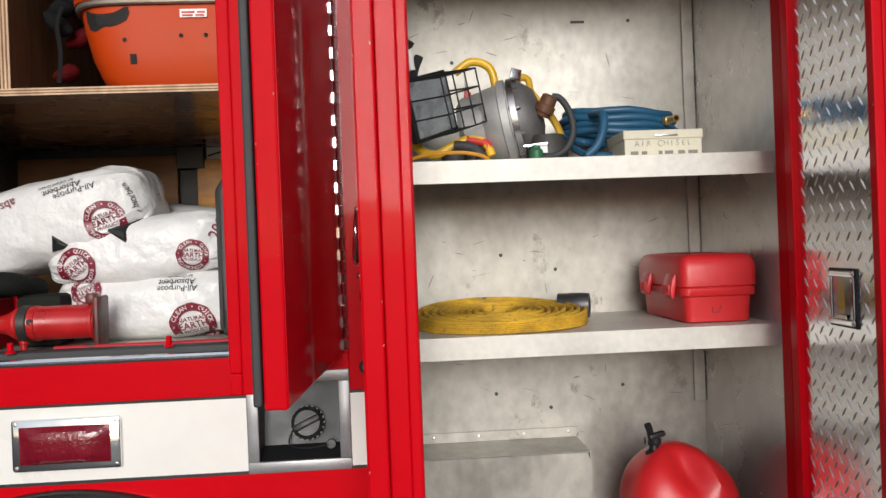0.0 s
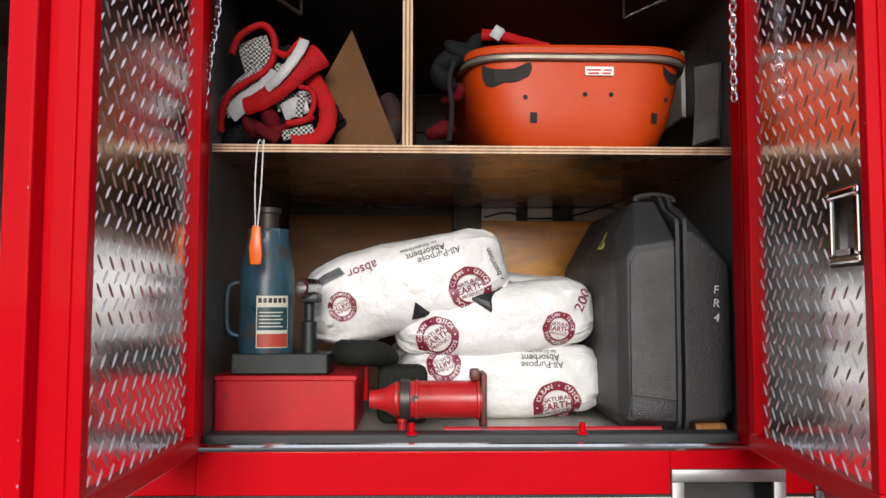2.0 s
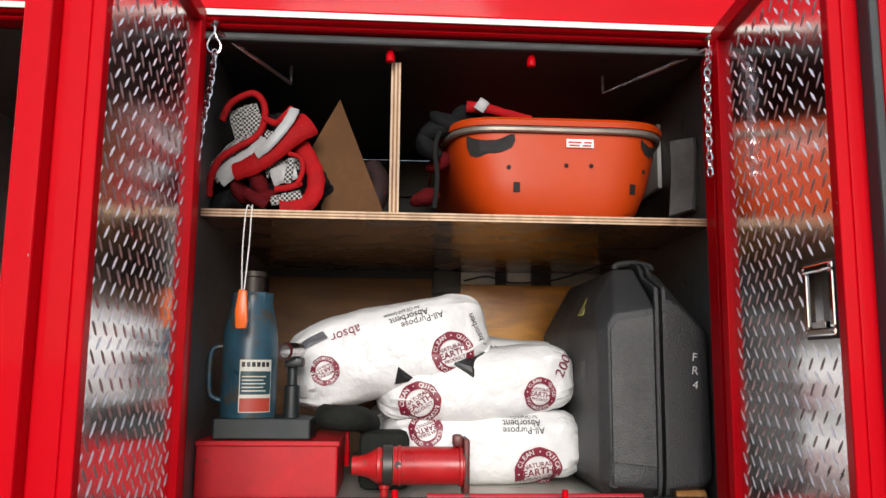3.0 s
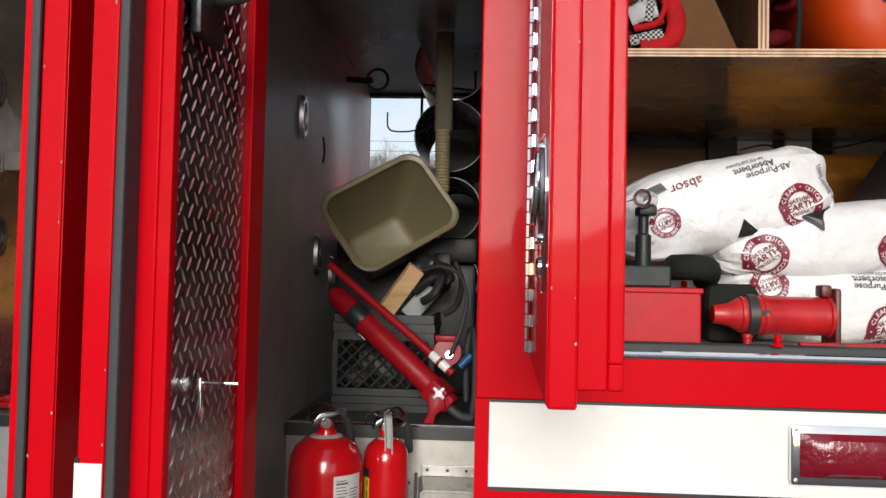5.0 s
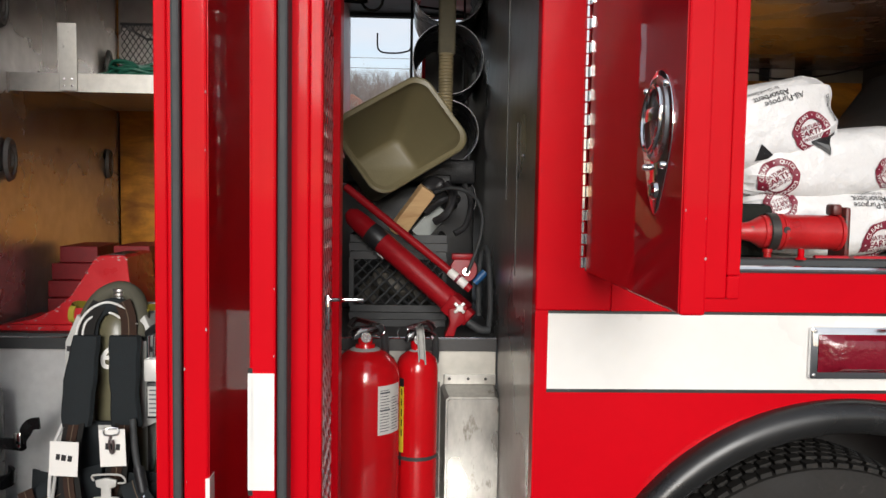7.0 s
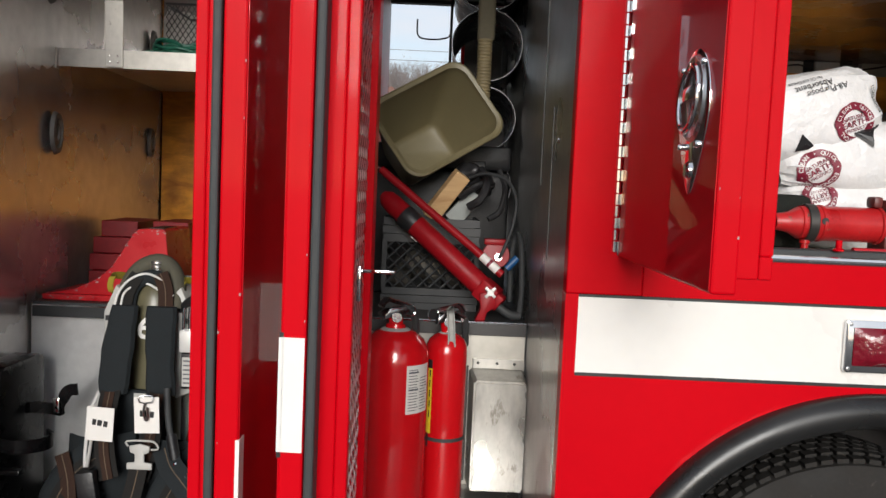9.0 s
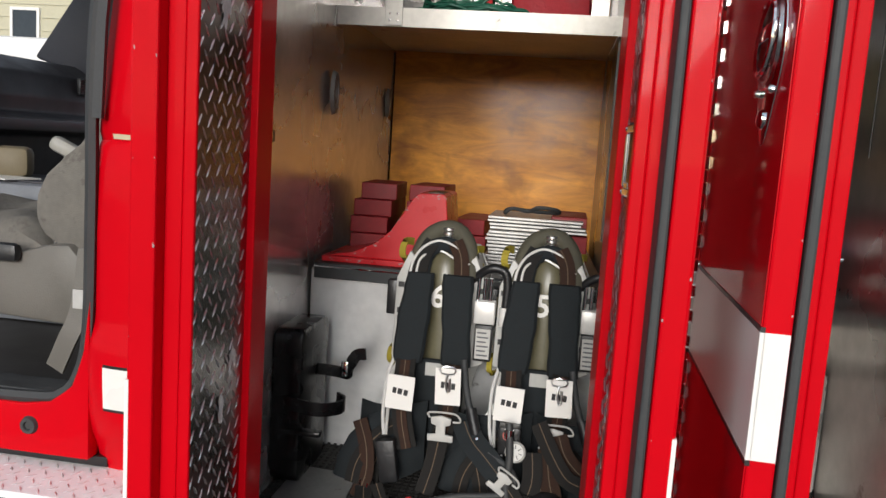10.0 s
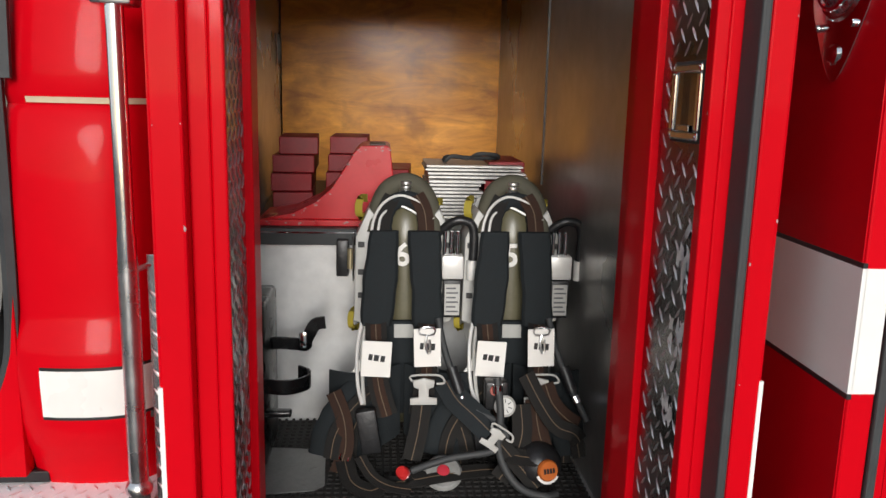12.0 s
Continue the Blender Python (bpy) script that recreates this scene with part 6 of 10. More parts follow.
def vest_large():
    ob = thing("life_vest", "crumpled red life vest with black mesh and silver bands", "life vest", (-1.22, 2.05, 2.047), group="life vests")

    def put(nm, bm, mat, lab=""):
        return part(nm, bm, mat, ob, lab)
    put("black_folds", folds(B(), ((-1.300, 2.04, 2.085, 0.037), (-1.255, 2.05, 2.090, 0.040), (-1.285, 2.06, 2.14, 0.045), (-1.235, 2.07, 2.16, 0.050), (-1.185, 2.07, 2.115, 0.050), (-1.170, 2.08, 2.20, 0.050), (-1.195, 2.07, 2.255, 0.045), (-1.170, 2.06, 2.285, 0.030), (-1.215, 2.02, 2.10, 0.030)), 2), BLACKCLOTH, "crumpled black cloth")
    put("dark_lining", folds(B(), ((-1.265, 2.02, 2.105, 0.028), (-1.225, 2.00, 2.125, 0.028), (-1.205, 2.0, 2.085, 0.026)), 5), DARKRED)
    bm = B()
    puff(bm, [(-1.292, 2.020, 2.262), (-1.262, 2.012, 2.272), (-1.240, 2.010, 2.280), (-1.226, 2.014, 2.284)], 0.075, 0.012)
    put("mesh_panel", bm, CHECK)
    bm = B()
    puff(bm, [(-1.333, 2.005, 2.135), (-1.300, 2.0, 2.172), (-1.268, 1.998, 2.205), (-1.222, 2.0, 2.236)], 0.046, 0.010)
    put("mesh_panel", bm, CHECK)
    bm = B()
    puff(bm, [(-1.205, 1.998, 2.150), (-1.165, 1.99, 2.160), (-1.130, 1.995, 2.172)], 0.036, 0.012)
    put("mesh_panel", bm, CHECK)
    bm = B()
    puff(bm, [(-1.212, 2.005, 2.236), (-1.192, 2.0, 2.232), (-1.170, 2.0, 2.240)], 0.03, 0.012)
    put("mesh_panel", bm, CHECK)
    bm = B()
    puff(bm, [(-1.312, 1.995, 2.128), (-1.270, 1.985, 2.158), (-1.232, 1.98, 2.182), (-1.200, 1.98, 2.214)], 0.046, 0.012)
    put("silver_band", bm, SILVERBAND, "silver reflective band")
    bm = B()
    tube(bm, [(-1.312, 2.0, 2.268), (-1.294, 2.0, 2.310), (-1.250, 2.0, 2.336), (-1.225, 2.0, 2.325), (-1.213, 1.998, 2.292), (-1.218, 1.993, 2.250), (-1.236, 1.985, 2.222), (-1.275, 1.98, 2.196), (-1.310, 1.98, 2.168), (-1.328, 1.985, 2.125), (-1.330, 1.99, 2.085)], 0.0082, 7, 10)
    put("binding", bm, VESTRED, "red binding tape")
    bm = B()
    puff(bm, [(-1.275, 1.985, 2.142), (-1.230, 1.972, 2.158), (-1.185, 1.965, 2.192), (-1.145, 1.968, 2.232), (-1.108, 1.985, 2.262)], 0.042, 0.022, taper=-0.6)
    put("red_padding", bm, VESTRED)
    bm = B()
    puff(bm, [(-1.222, 1.955, 2.178), (-1.196, 1.945, 2.196), (-1.170, 1.942, 2.226), (-1.148, 1.948, 2.262), (-1.140, 1.958, 2.288)], 0.024, 0.008)
    put("silver_band", bm, SILVERBAND, "silver reflective band")
    bm = B()
    puff(bm, [(-1.215, 1.99, 2.275), (-1.185, 1.985, 2.262), (-1.165, 1.975, 2.275), (-1.148, 1.98, 2.298)], 0.016, 0.012)
    put("red_loop", bm, VESTRED)


def vest_small():
    ob = thing("life_vest", "folded red life vest with a rounded collar and check edge", "life vest", (-1.13, 2.03, 2.048), group="life vests")
    part("black_folds", folds(B(), ((-1.150, 2.03, 2.10, 0.045), (-1.120, 2.03, 2.14, 0.045), (-1.175, 2.02, 2.09, 0.035), (-1.095, 2.06, 2.11, 0.05)), 9), BLACKCLOTH, ob)
    bm = B()
    puff(bm, [(-1.128, 2.0, 2.215), (-1.105, 1.985, 2.175), (-1.088, 1.972, 2.135), (-1.090, 1.965, 2.092), (-1.112, 1.962, 2.066), (-1.165, 1.962, 2.060)], 0.040, 0.018)
    part("collar", bm, VESTRED, ob)
    bm = B()
    puff(bm, [(-1.178, 1.965, 2.100), (-1.145, 1.958, 2.104), (-1.118, 1.960, 2.116)], 0.016, 0.012)
    part("red_band", bm, VESTRED, ob)
    bm = B()
    puff(bm, [(-1.186, 1.968, 2.073), (-1.150, 1.960, 2.080), (-1.118, 1.962, 2.088)], 0.024, 0.010)
    part("check_edge", bm, CHECK, ob)
    bm = B()
    puff(bm, [(-1.186, 1.975, 2.128), (-1.160, 1.965, 2.138), (-1.132, 1.965, 2.146)], 0.044, 0.012)
    part("silver_patch", bm, SILVERBAND, ob)
    bm = B()
    puff(bm, [(-1.150, 1.956, 2.112), (-1.146, 1.954, 2.140), (-1.142, 1.958, 2.170)], 0.017, 0.008, up=Vector((0, -1, 0)))
    part("check_strap", bm, CHECK, ob)
    bm = B()
    puff(bm, [(-1.128, 1.955, 2.110), (-1.116, 1.952, 2.140), (-1.122, 1.958, 2.172), (-1.150, 1.965, 2.184)], 0.012, 0.010, up=Vector((0, -1, 0)))
    part("red_loop", bm, VESTRED, ob)
    bm = B()
    puff(bm, [(-1.248, 1.985, 2.096), (-1.225, 1.975, 2.082), (-1.196, 1.972, 2.064)], 0.026, 0.014)
    part("red_corner", bm, DARKRED, ob)


vest_large()
vest_small()
bm = B()
prism(bm, [(-1.075, 0.003), (-0.930, 0.003), (-0.935, 0.025), (-1.045, 0.312), (-1.112, 0.172), (-1.085, 0.11), (-1.068, 0.06), (-1.08, 0.03)], 0.0, 0.004)
bm.transform(pose(0, 2.03, 2.047, -9, 0, 0))
solo("cardboard_sheet", bm, material("brown_cardboard", (0.115, 0.055, 0.025), 0.85, spec=0.08, vary=0.2, scale=7, stain=(0.11, 0.05, 0.025), stain_at=0.64), "torn triangular sheet of brown cardboard leaning on the vests", "cardboard", (-1.0, 2.03, 2.047), smooth=False)
bm = B()
tube(bm, [(-1.02, 2.2, 2.08), (-0.96, 2.16, 2.11), (-0.945, 2.18, 2.17), (-0.965, 2.22, 2.22)], lambda t: 0.032 - 0.008 * t, 6, 12)
solo("cloth_roll", bm, material("dark_cloth", (0.025, 0.009, 0.010), 0.8, vary=0.5, scale=20, stain=(0.25, 0.01, 0.01), stain_at=0.62), "dark cloth bundle behind the cardboard", "cloth", (-0.98, 2.2, 2.047))


def draped_pack():
    ob = thing("straps_pack", "black and red strap pack lying over the stretcher rim", "strap pack", (-0.72, 2.08, 2.29))
    part("black_folds", folds(B(), ((-0.815, 2.07, 2.275, 0.034), (-0.785, 2.06, 2.296, 0.034), (-0.750, 2.07, 2.312, 0.030), (-0.715, 2.08, 2.315, 0.026), (-0.828, 2.06, 2.235, 0.030), (-0.69, 2.10, 2.31, 0.03)), 4), material("black_pack", (0.010, 0.010, 0.011), 0.9, spec=0.15, vary=0.3, bump=0.3, bump_scale=150), ob)
    bm = B()
    puff(bm, [(-0.735, 2.035, 2.332), (-0.690, 2.030, 2.328), (-0.640, 2.035, 2.318), (-0.575, 2.04, 2.306)], 0.030, 0.022, taper=0.4)
    part("red_sleeve", bm, VESTRED, ob)
    bm = B()
    puff(bm, [(-0.708, 2.018, 2.318), (-0.700, 2.014, 2.330), (-0.692, 2.016, 2.342)], 0.026, 0.006, up=Vector((0, -1, 0)))
    part("silver_band", bm, SILVERBAND, ob)
    bm = B()
    puff(bm, [(-0.800, 2.025, 2.265), (-0.812, 2.02, 2.22), (-0.806, 2.02, 2.15), (-0.812, 2.02, 2.075)], 0.012, 0.006, up=Vector((0, -1, 0)))
    part("hanging_strap", bm, material("black_strap", (0.008, 0.008, 0.008), 0.8, spec=0.2), ob)
    part("dark_lining", folds(B(), ((-0.83, 2.12, 2.12, 0.030),), 6), DARKRED, ob)
    part("dark_lining", folds(B(), ((-0.80, 2.12, 2.21, 0.028),), 7), DARKRED, ob)


draped_pack()
bm = B()
cloth_band(bm, [(-0.205, 2.02, 2.26), (-0.200, 2.03, 2.20), (-0.196, 2.05, 2.14), (-0.205, 2.04, 2.08)], 0.07, 0.012, up=Vector((-1, -0.6, 0)))
solo("grey_rag", bm, material("grey_cloth", (0.16, 0.16, 0.15), 0.85, vary=0.3, scale=20, bump=0.3), "grey rag hanging beside the stretcher", "rag", (-0.2, 2.03, 2.07))


# door stays: snap hooks, chains and rods
def chain(name, points, size=0.011):
    line = spline(points, 40)
    total = sum((b - a).length for a, b in zip(line, line[1:]))
    count = int(total / (size * 1.35))
    bm = B()
    acc, k, j = 0.0, 0, 0
    for i in range(len(line) - 1):
        seg = (line[i + 1] - line[i])
        acc += seg.length
        while k < count and acc >= k * size * 1.35:
            d = seg.normalized()
            x = d.orthogonal().normalized()
            if k % 2:
                x = d.cross(x)
            ring = []
            for s in range(10):
                t = 2 * math.pi * s / 10
                ring.append(line[i] + d * (size * math.cos(t)) + x * (size * 0.55 * math.sin(t)))
            tube(bm, ring, size * 0.17, 1, 5, closed=True, smooth_line=False)
            k += 1
    top = Vector(points[0])
    solo(name, bm, CHROME, "thin steel safety chain hanging from a snap hook", "chain", top, group="door chains")


def snap_hook(at):
    bm = B()
    tube(bm, [(0, 0, 0.0), (0.002, 0, -0.018), (-0.008, 0, -0.034), (-0.014, 0, -0.05), (-0.006, 0, -0.066), (0.010, 0, -0.066), (0.016, 0, -0.050), (0.008, 0, -0.034), (0.003, 0, -0.022)], 0.0028, 5, 8)
    lathe(bm, [(0, 0), (0.010, 0.0), (0.012, 0.006), (0.006, 0.016), (0, 0.018)], 12, pose(0, 0, -0.002))
    bm.transform(at)
    solo("snap_hook", bm, CHROME, "bright steel snap hook at the head of the door", "hook", at.translation, group="snap hooks")


snap_hook(pose(-1.305, 1.85, 2.440))
chain("chain", [(-1.302, 1.85, 2.372), (-1.306, 1.848, 2.30), (-1.318, 1.84, 2.2), (-1.326, 1.83, 2.09)])
snap_hook(pose(-0.205, 1.84, 2.440, 0, 0, 90))
chain("chain", [(-0.225, 1.80, 2.40), (-0.262, 1.72, 2.33), (-0.265, 1.72, 2.2), (-0.265, 1.72, 2.08)])
for xa, xb in ((-1.30, -1.165), (-0.20, -0.39)):
    bm = B()
    tube(bm, [(xa, 1.87, 2.43), (xb, 2.06, 2.385)], 0.005, 1, 8, smooth_line=False)
    part("door_stay", bm, STAINLESS, truck)
    bm = B()
    tube(bm, [(xb, 2.06, 2.385), (xb, 2.06, 2.43)], 0.004, 1, 8, smooth_line=False)
    part("stay_bracket", bm, STAINLESS, truck)

# ---- tall locker through to the far side ----
CF = FLOOR
STEPC = 1.112
slab("step_top", DARKLINE, -2.083, -1.508, 2.590, FAR, STEPC - 0.02, STEPC, bevel=0.0)
slab("step_edge", DULLSTEEL, -2.083, -1.508, 2.582, 2.590, STEPC - 0.040, STEPC - 0.002, bevel=0.001, label="dark edge strip of the raised floor")
slab("step_nosing", CHROME, -2.083, -1.508, 2.579, 2.590, STEPC - 0.002, STEPC + 0.004, bevel=0.001)
slab("step_front", ALU, -2.083, -1.508, 2.596, 2.610, CF, STEPC - 0.02)
for y, z in ((2.70, 2.05), (3.2, 1.55), (2.95, 1.62)):
    bm = B()
    lathe(bm, [(0, 0.004), (0.022, 0.004), (0.026, 0.012), (0.034, 0.012), (0.038, 0.0)], 20, Matrix.Translation((-2.085, y, z)) @ pose(0, 0, 0, 0, 90, 0) @ Matrix.Diagonal((1.9, 1.0, 1, 1)))
    part("grab_recess", bm, STAINLESS, truck, "oval steel recess in the locker side")
bm = B()
tube(bm, [(-2.06, 2.9, 2.02), (-2.05, 2.88, 1.97), (-2.055, 2.88, 1.93)], 0.004, 5, 6)
part("side_hook", bm, BLACK, truck)
# seams on the right-hand lining
for y0, z0, z1 in ((2.42, 1.55, 2.43), (2.20, 1.35, 1.75)):
    slab("lining_seam", DULLSTEEL, -1.509, -1.506, y0, y0 + 0.003, z0, z1, bevel=0.0)
bm = B()
lathe(bm, [(0, 0.004), (0.004, 0.003), (0.005, 0)], 8, pose(-1.506, 2.10, 1.66, 0, -90, 0))
part("rivet", bm, CHROME, truck)
# frame of the far opening
slab("far_jamb", DARKLINE, -2.11, -2.085, FAR, FAR + 0.03, 0.5, 2.44)
slab("far_jamb", DARKLINE, -1.506, -1.49, FAR, FAR + 0.03, 0.5, 2.44)
slab("far_header", DARKLINE, -2.11, -1.49, FAR - 0.02, FAR + 0.03, 2.425, 2.46)


slab("far_door_edge", RED, -1.734, -1.717, FAR, FAR + 0.03, 1.60, 2.295, label="red edge of the far door")
slab("far_panel", DARKLINE, -1.717, -1.506, FAR, FAR + 0.02, 1.60, 2.290, label="dark far side of the locker")
COVERALU = material("scratched_cover_aluminium", (0.47, 0.455, 0.42), 0.36, metal=0.75, vary=0.3, scale=5.0, bump=0.04, bump_scale=18.0, stain=(0.26, 0.24, 0.205), stain_at=0.58, rough_vary=0.16, stretch=(1.6, 1, 0.7))


def cover_box():
    bm = B()
    x0, x1, z0, z1, yf = -1.668, -1.506, 0.600, 0.945, 2.50
    pts = [(x0 + 0.004, z0), (x1 - 0.004, z0), (x1, z0 + 0.01), (x1, z1 - 0.01), (x1 - 0.01, z1), (x0 + 0.01, z1), (x0, z1 - 0.01), (x0, z0 + 0.01)]
    lo = [bm.verts.new((a, yf, b)) for a, b in pts]
    hi = [bm.verts.new((a + (-0.014 if a < -1.59 else 0.0), 2.594, b + (0.022 if b > 0.8 else -0.004))) for a, b in pts]
    k = len(pts)
    bm.faces.new(lo)
    for i in range(k):
        bm.faces.new((lo[i], hi[i], hi[(i + 1) % k], lo[(i + 1) % k]))
    bmesh.ops.recalc_face_normals(bm, faces=bm.faces[:])
    bmesh.ops.bevel(bm, geom=[e for e in bm.edges if e.verts[0].co.y < 2.51 and e.verts[1].co.y < 2.51], offset=0.006, segments=2, affect="EDGES")
    cb = part("cover_box", bm, COVERALU, truck, "dented aluminium cover box with screwed flanges")
    bm = B()
    box(bm, -1.672, -1.508, 2.584, 2.595, 0.966, 0.998, 0.002)
    box(bm, -1.722, -1.694, 2.582, 2.595, 0.600, 0.968, 0.002)
    part("flange", bm, COVERALU, cb, smooth=False)
    # solid dark strip paints the shadow between flange and cover
    slab("flange_shadow_gap", DULLSTEEL, -1.693, -1.684, 2.590, 2.5955, 0.600, 0.972, bevel=0.0, parent=cb)
    for x, z in ((-1.655, 0.984), (-1.595, 0.984), (-1.540, 0.984), (-1.708, 0.945), (-1.708, 0.815), (-1.708, 0.685)):
        bm = B()
        lathe(bm, [(0, 0.003), (0.004, 0.002), (0.005, 0)], 8, pose(x, 2.584 if z > 0.96 else 2.582, z, 90, 0, 0))
        part("screw", bm, DULLSTEEL, cb)


cover_box()


PALEGREY = material("pale_grey_ring", (0.42, 0.41, 0.39), 0.5)


WORNMETAL = material("worn_lever_metal", (0.24, 0.235, 0.22), 0.55, metal=0.5, vary=0.4, scale=40, spec=0.2)


def extinguisher(x, y, r, top, label, paper_at, tag=False, z0=CF):
    paint = material("extinguisher_red", (0.56, 0.005, 0.009), 0.2, vary=0.08, scale=6, coat=0.5)
    ob = thing("fire_extinguisher", label, "fire extinguisher", (x, y, z0), group="fire extinguishers")
    bm = B()
    h = top - z0
    lathe(bm, [(0.0, 0.004), (r * 0.86, 0.0), (r * 0.94, 0.012), (r, 0.02), (r, h - r * 0.95), (r * 0.97, h - r * 0.62), (r * 0.84, h - r * 0.32), (r * 0.58, h - r * 0.10), (r * 0.30, h), (r * 0.27, h + 0.012), (0, h + 0.012)], 40, Matrix.Translation((x, y, z0)))
    body = part("cylinder", bm, paint, ob, "glossy red cylinder")
    bm = B()
    lathe(bm, [(0.020, h + 0.008), (0.021, h + 0.03), (0.016, h + 0.036), (0.015, h + 0.058), (0, h + 0.06)], 18, Matrix.Translation((x, y, z0)))
    valve = part("valve", bm, paint, ob, "red valve neck")
    a = radians(-20 if tag else 215)
    d = Vector((math.cos(a), math.sin(a), 0))
    zt = z0 + h + 0.05
    bm = B()
    lathe(bm, [(r * 0.42, h - 0.012), (r * 0.46, h - 0.006), (r * 0.40, h - 0.002), (r * 0.28, h + 0.002)], 24, Matrix.Translation((x, y, z0)))
    part("neck_collar", bm, PALEGREY, body)
    bm = B()
    prism(bm, [(-0.030, 0.0), (-0.012, 0.012), (0.030, 0.016), (0.044, 0.004), (0.030, -0.008), (-0.010, -0.014), (-0.034, -0.022)], -0.012, 0.012, 0.003, m=pose(x - 0.004, y - 0.008, zt - 0.004, 0, 0, 20))
    part("valve_body", bm, DARKCHROME, valve, "cast metal valve head")
    for lift, name in ((0.0, "carry_handle"), (0.026, "squeeze_lever")):
        bm = B()
        base = Vector((x, y, zt + lift * 0.5))
        sweep(bm, spline([base - d * 0.030, base + d * 0.012 + Vector((0, 0, lift * 0.5)), base + d * 0.034 + Vector((0, 0, lift * 0.7)), base + d * 0.052 + Vector((0, 0, lift * 0.4 - 0.010))], 5), [(-0.010, -0.006), (0.010, -0.006), (0.011, 0.004), (0.006, 0.007), (-0.006, 0.007), (-0.011, 0.004)])
        part(name, bm, DARKCHROME, valve)
    if tag:
        bm = B()
        sweep(bm, spline([(x + 0.004, y - 0.010, zt + 0.020), (x + 0.006, y - 0.030, zt + 0.016), (x + 0.010, y - 0.040, zt - 0.02), (x + 0.014, y - 0.052, zt - 0.085)], 5), [(-0.010, -0.003), (0.010, -0.003), (0.011, 0.004), (0.008, 0.004), (0.006, 0.000), (-0.006, 0.000), (-0.008, 0.004), (-0.011, 0.004)], up=Vector((0, -1, 0.2)))
        part("front_lever", bm, WORNMETAL, valve, "chrome lever hanging down the front")
    bm = B()
    c0 = Vector((x, y, zt)) - d * 0.045 + Vector((0, -0.02, 0.0))
    tube(bm, [c0 + Vector((0.017 * math.cos(t), 0.004 * math.sin(2 * t), 0.017 * math.sin(t))) for t in [2 * math.pi * i / 12 for i in range(12)]], 0.0016, 2, 6, closed=True)
    part("pull_ring", bm, CHROME, valve, "steel pull ring")
    bm = B()
    lathe(bm, [(0, 0.008), (0.014, 0.008), (0.016, 0.004), (0.016, 0)], 16, pose(x + 0.004, y - 0.016, zt - 0.018, 90, 0, 0))
    part("pressure_gauge", bm, STAINLESS, valve)
    bm = B()
    tube(bm, [(x + 0.012, y + 0.005, zt - 0.01), (x + 0.032, y + 0.010, zt + 0.004), (x + 0.052, y + 0.030, zt - 0.022), (x + 0.056, y + 0.07, zt - 0.10)], 0.011, 6, 8)
    part("hose", bm, RUBBER, valve)

    def wrap(za, zb, a0, a1, mat, lift, name, parent, label=""):
        bm = B()
        k, lo, hi = 8, [], []
        for i in range(k + 1):
            t = radians(a0 + (a1 - a0) * i / k)
            q = r + lift
            lo.append(bm.verts.new((x + q * math.sin(t), y - q * math.cos(t), za)))
            hi.append(bm.verts.new((x + q * math.sin(t), y - q * math.cos(t), zb)))
        for i in range(k):
            bm.faces.new((lo[i], lo[i + 1], hi[i + 1], hi[i]))
        return part(name, bm, mat, parent, label)
    paper = material("extinguisher_label", (0.66, 0.64, 0.60), 0.45, vary=0.1)
    if paper_at:
        sheet = wrap(0.905, 1.040, 24, 74, paper, 0.0008, "label_sheet", body, "white instruction label")
        for i in range(15):
            za = 0.914 + i * 0.0080
            wrap(za, za + (0.0050 if i in (13, 7) else 0.0022), 28, (44, 47, 45)[i % 3], GREYINK, 0.0014, "print_bar", sheet)
            if i < 12:
                wrap(za + 0.001, za + 0.0032, 50, (68, 64, 70)[i % 3], GREYINK, 0.0014, "print_bar", sheet)
    if tag:
        strip = wrap(0.812, 1.005, -64, -38, material("yellow_label", (0.66, 0.55, 0.03), 0.45), 0.0008, "yellow_strip", body, "yellow strip label")
        wrap(0.790, 0.801, -90, 90, RUBBER, 0.002, "rubber_strap", body)
        wrap(1.005, 1.030, -64, -38, INK_BLACK, 0.0010, "strip_end", body)
        wrap(0.772, 0.812, -68, -44, INK_BLACK, 0.0028, "strap_buckle", body)
        for i in range(5):
            wrap(0.860 + i * 0.030, 0.880 + i * 0.030, -47, -43, INK_BLACK, 0.0014, "print_bar", strip)
    return ob


extinguisher(-1.906, 2.335, 0.098, 1.130, "large red fire extinguisher with a white label and black hose", True)
extinguisher(-1.758, 2.435, 0.062, 1.105, "slim red fire extinguisher with a yellow strip and rubber strap", False, tag=True)


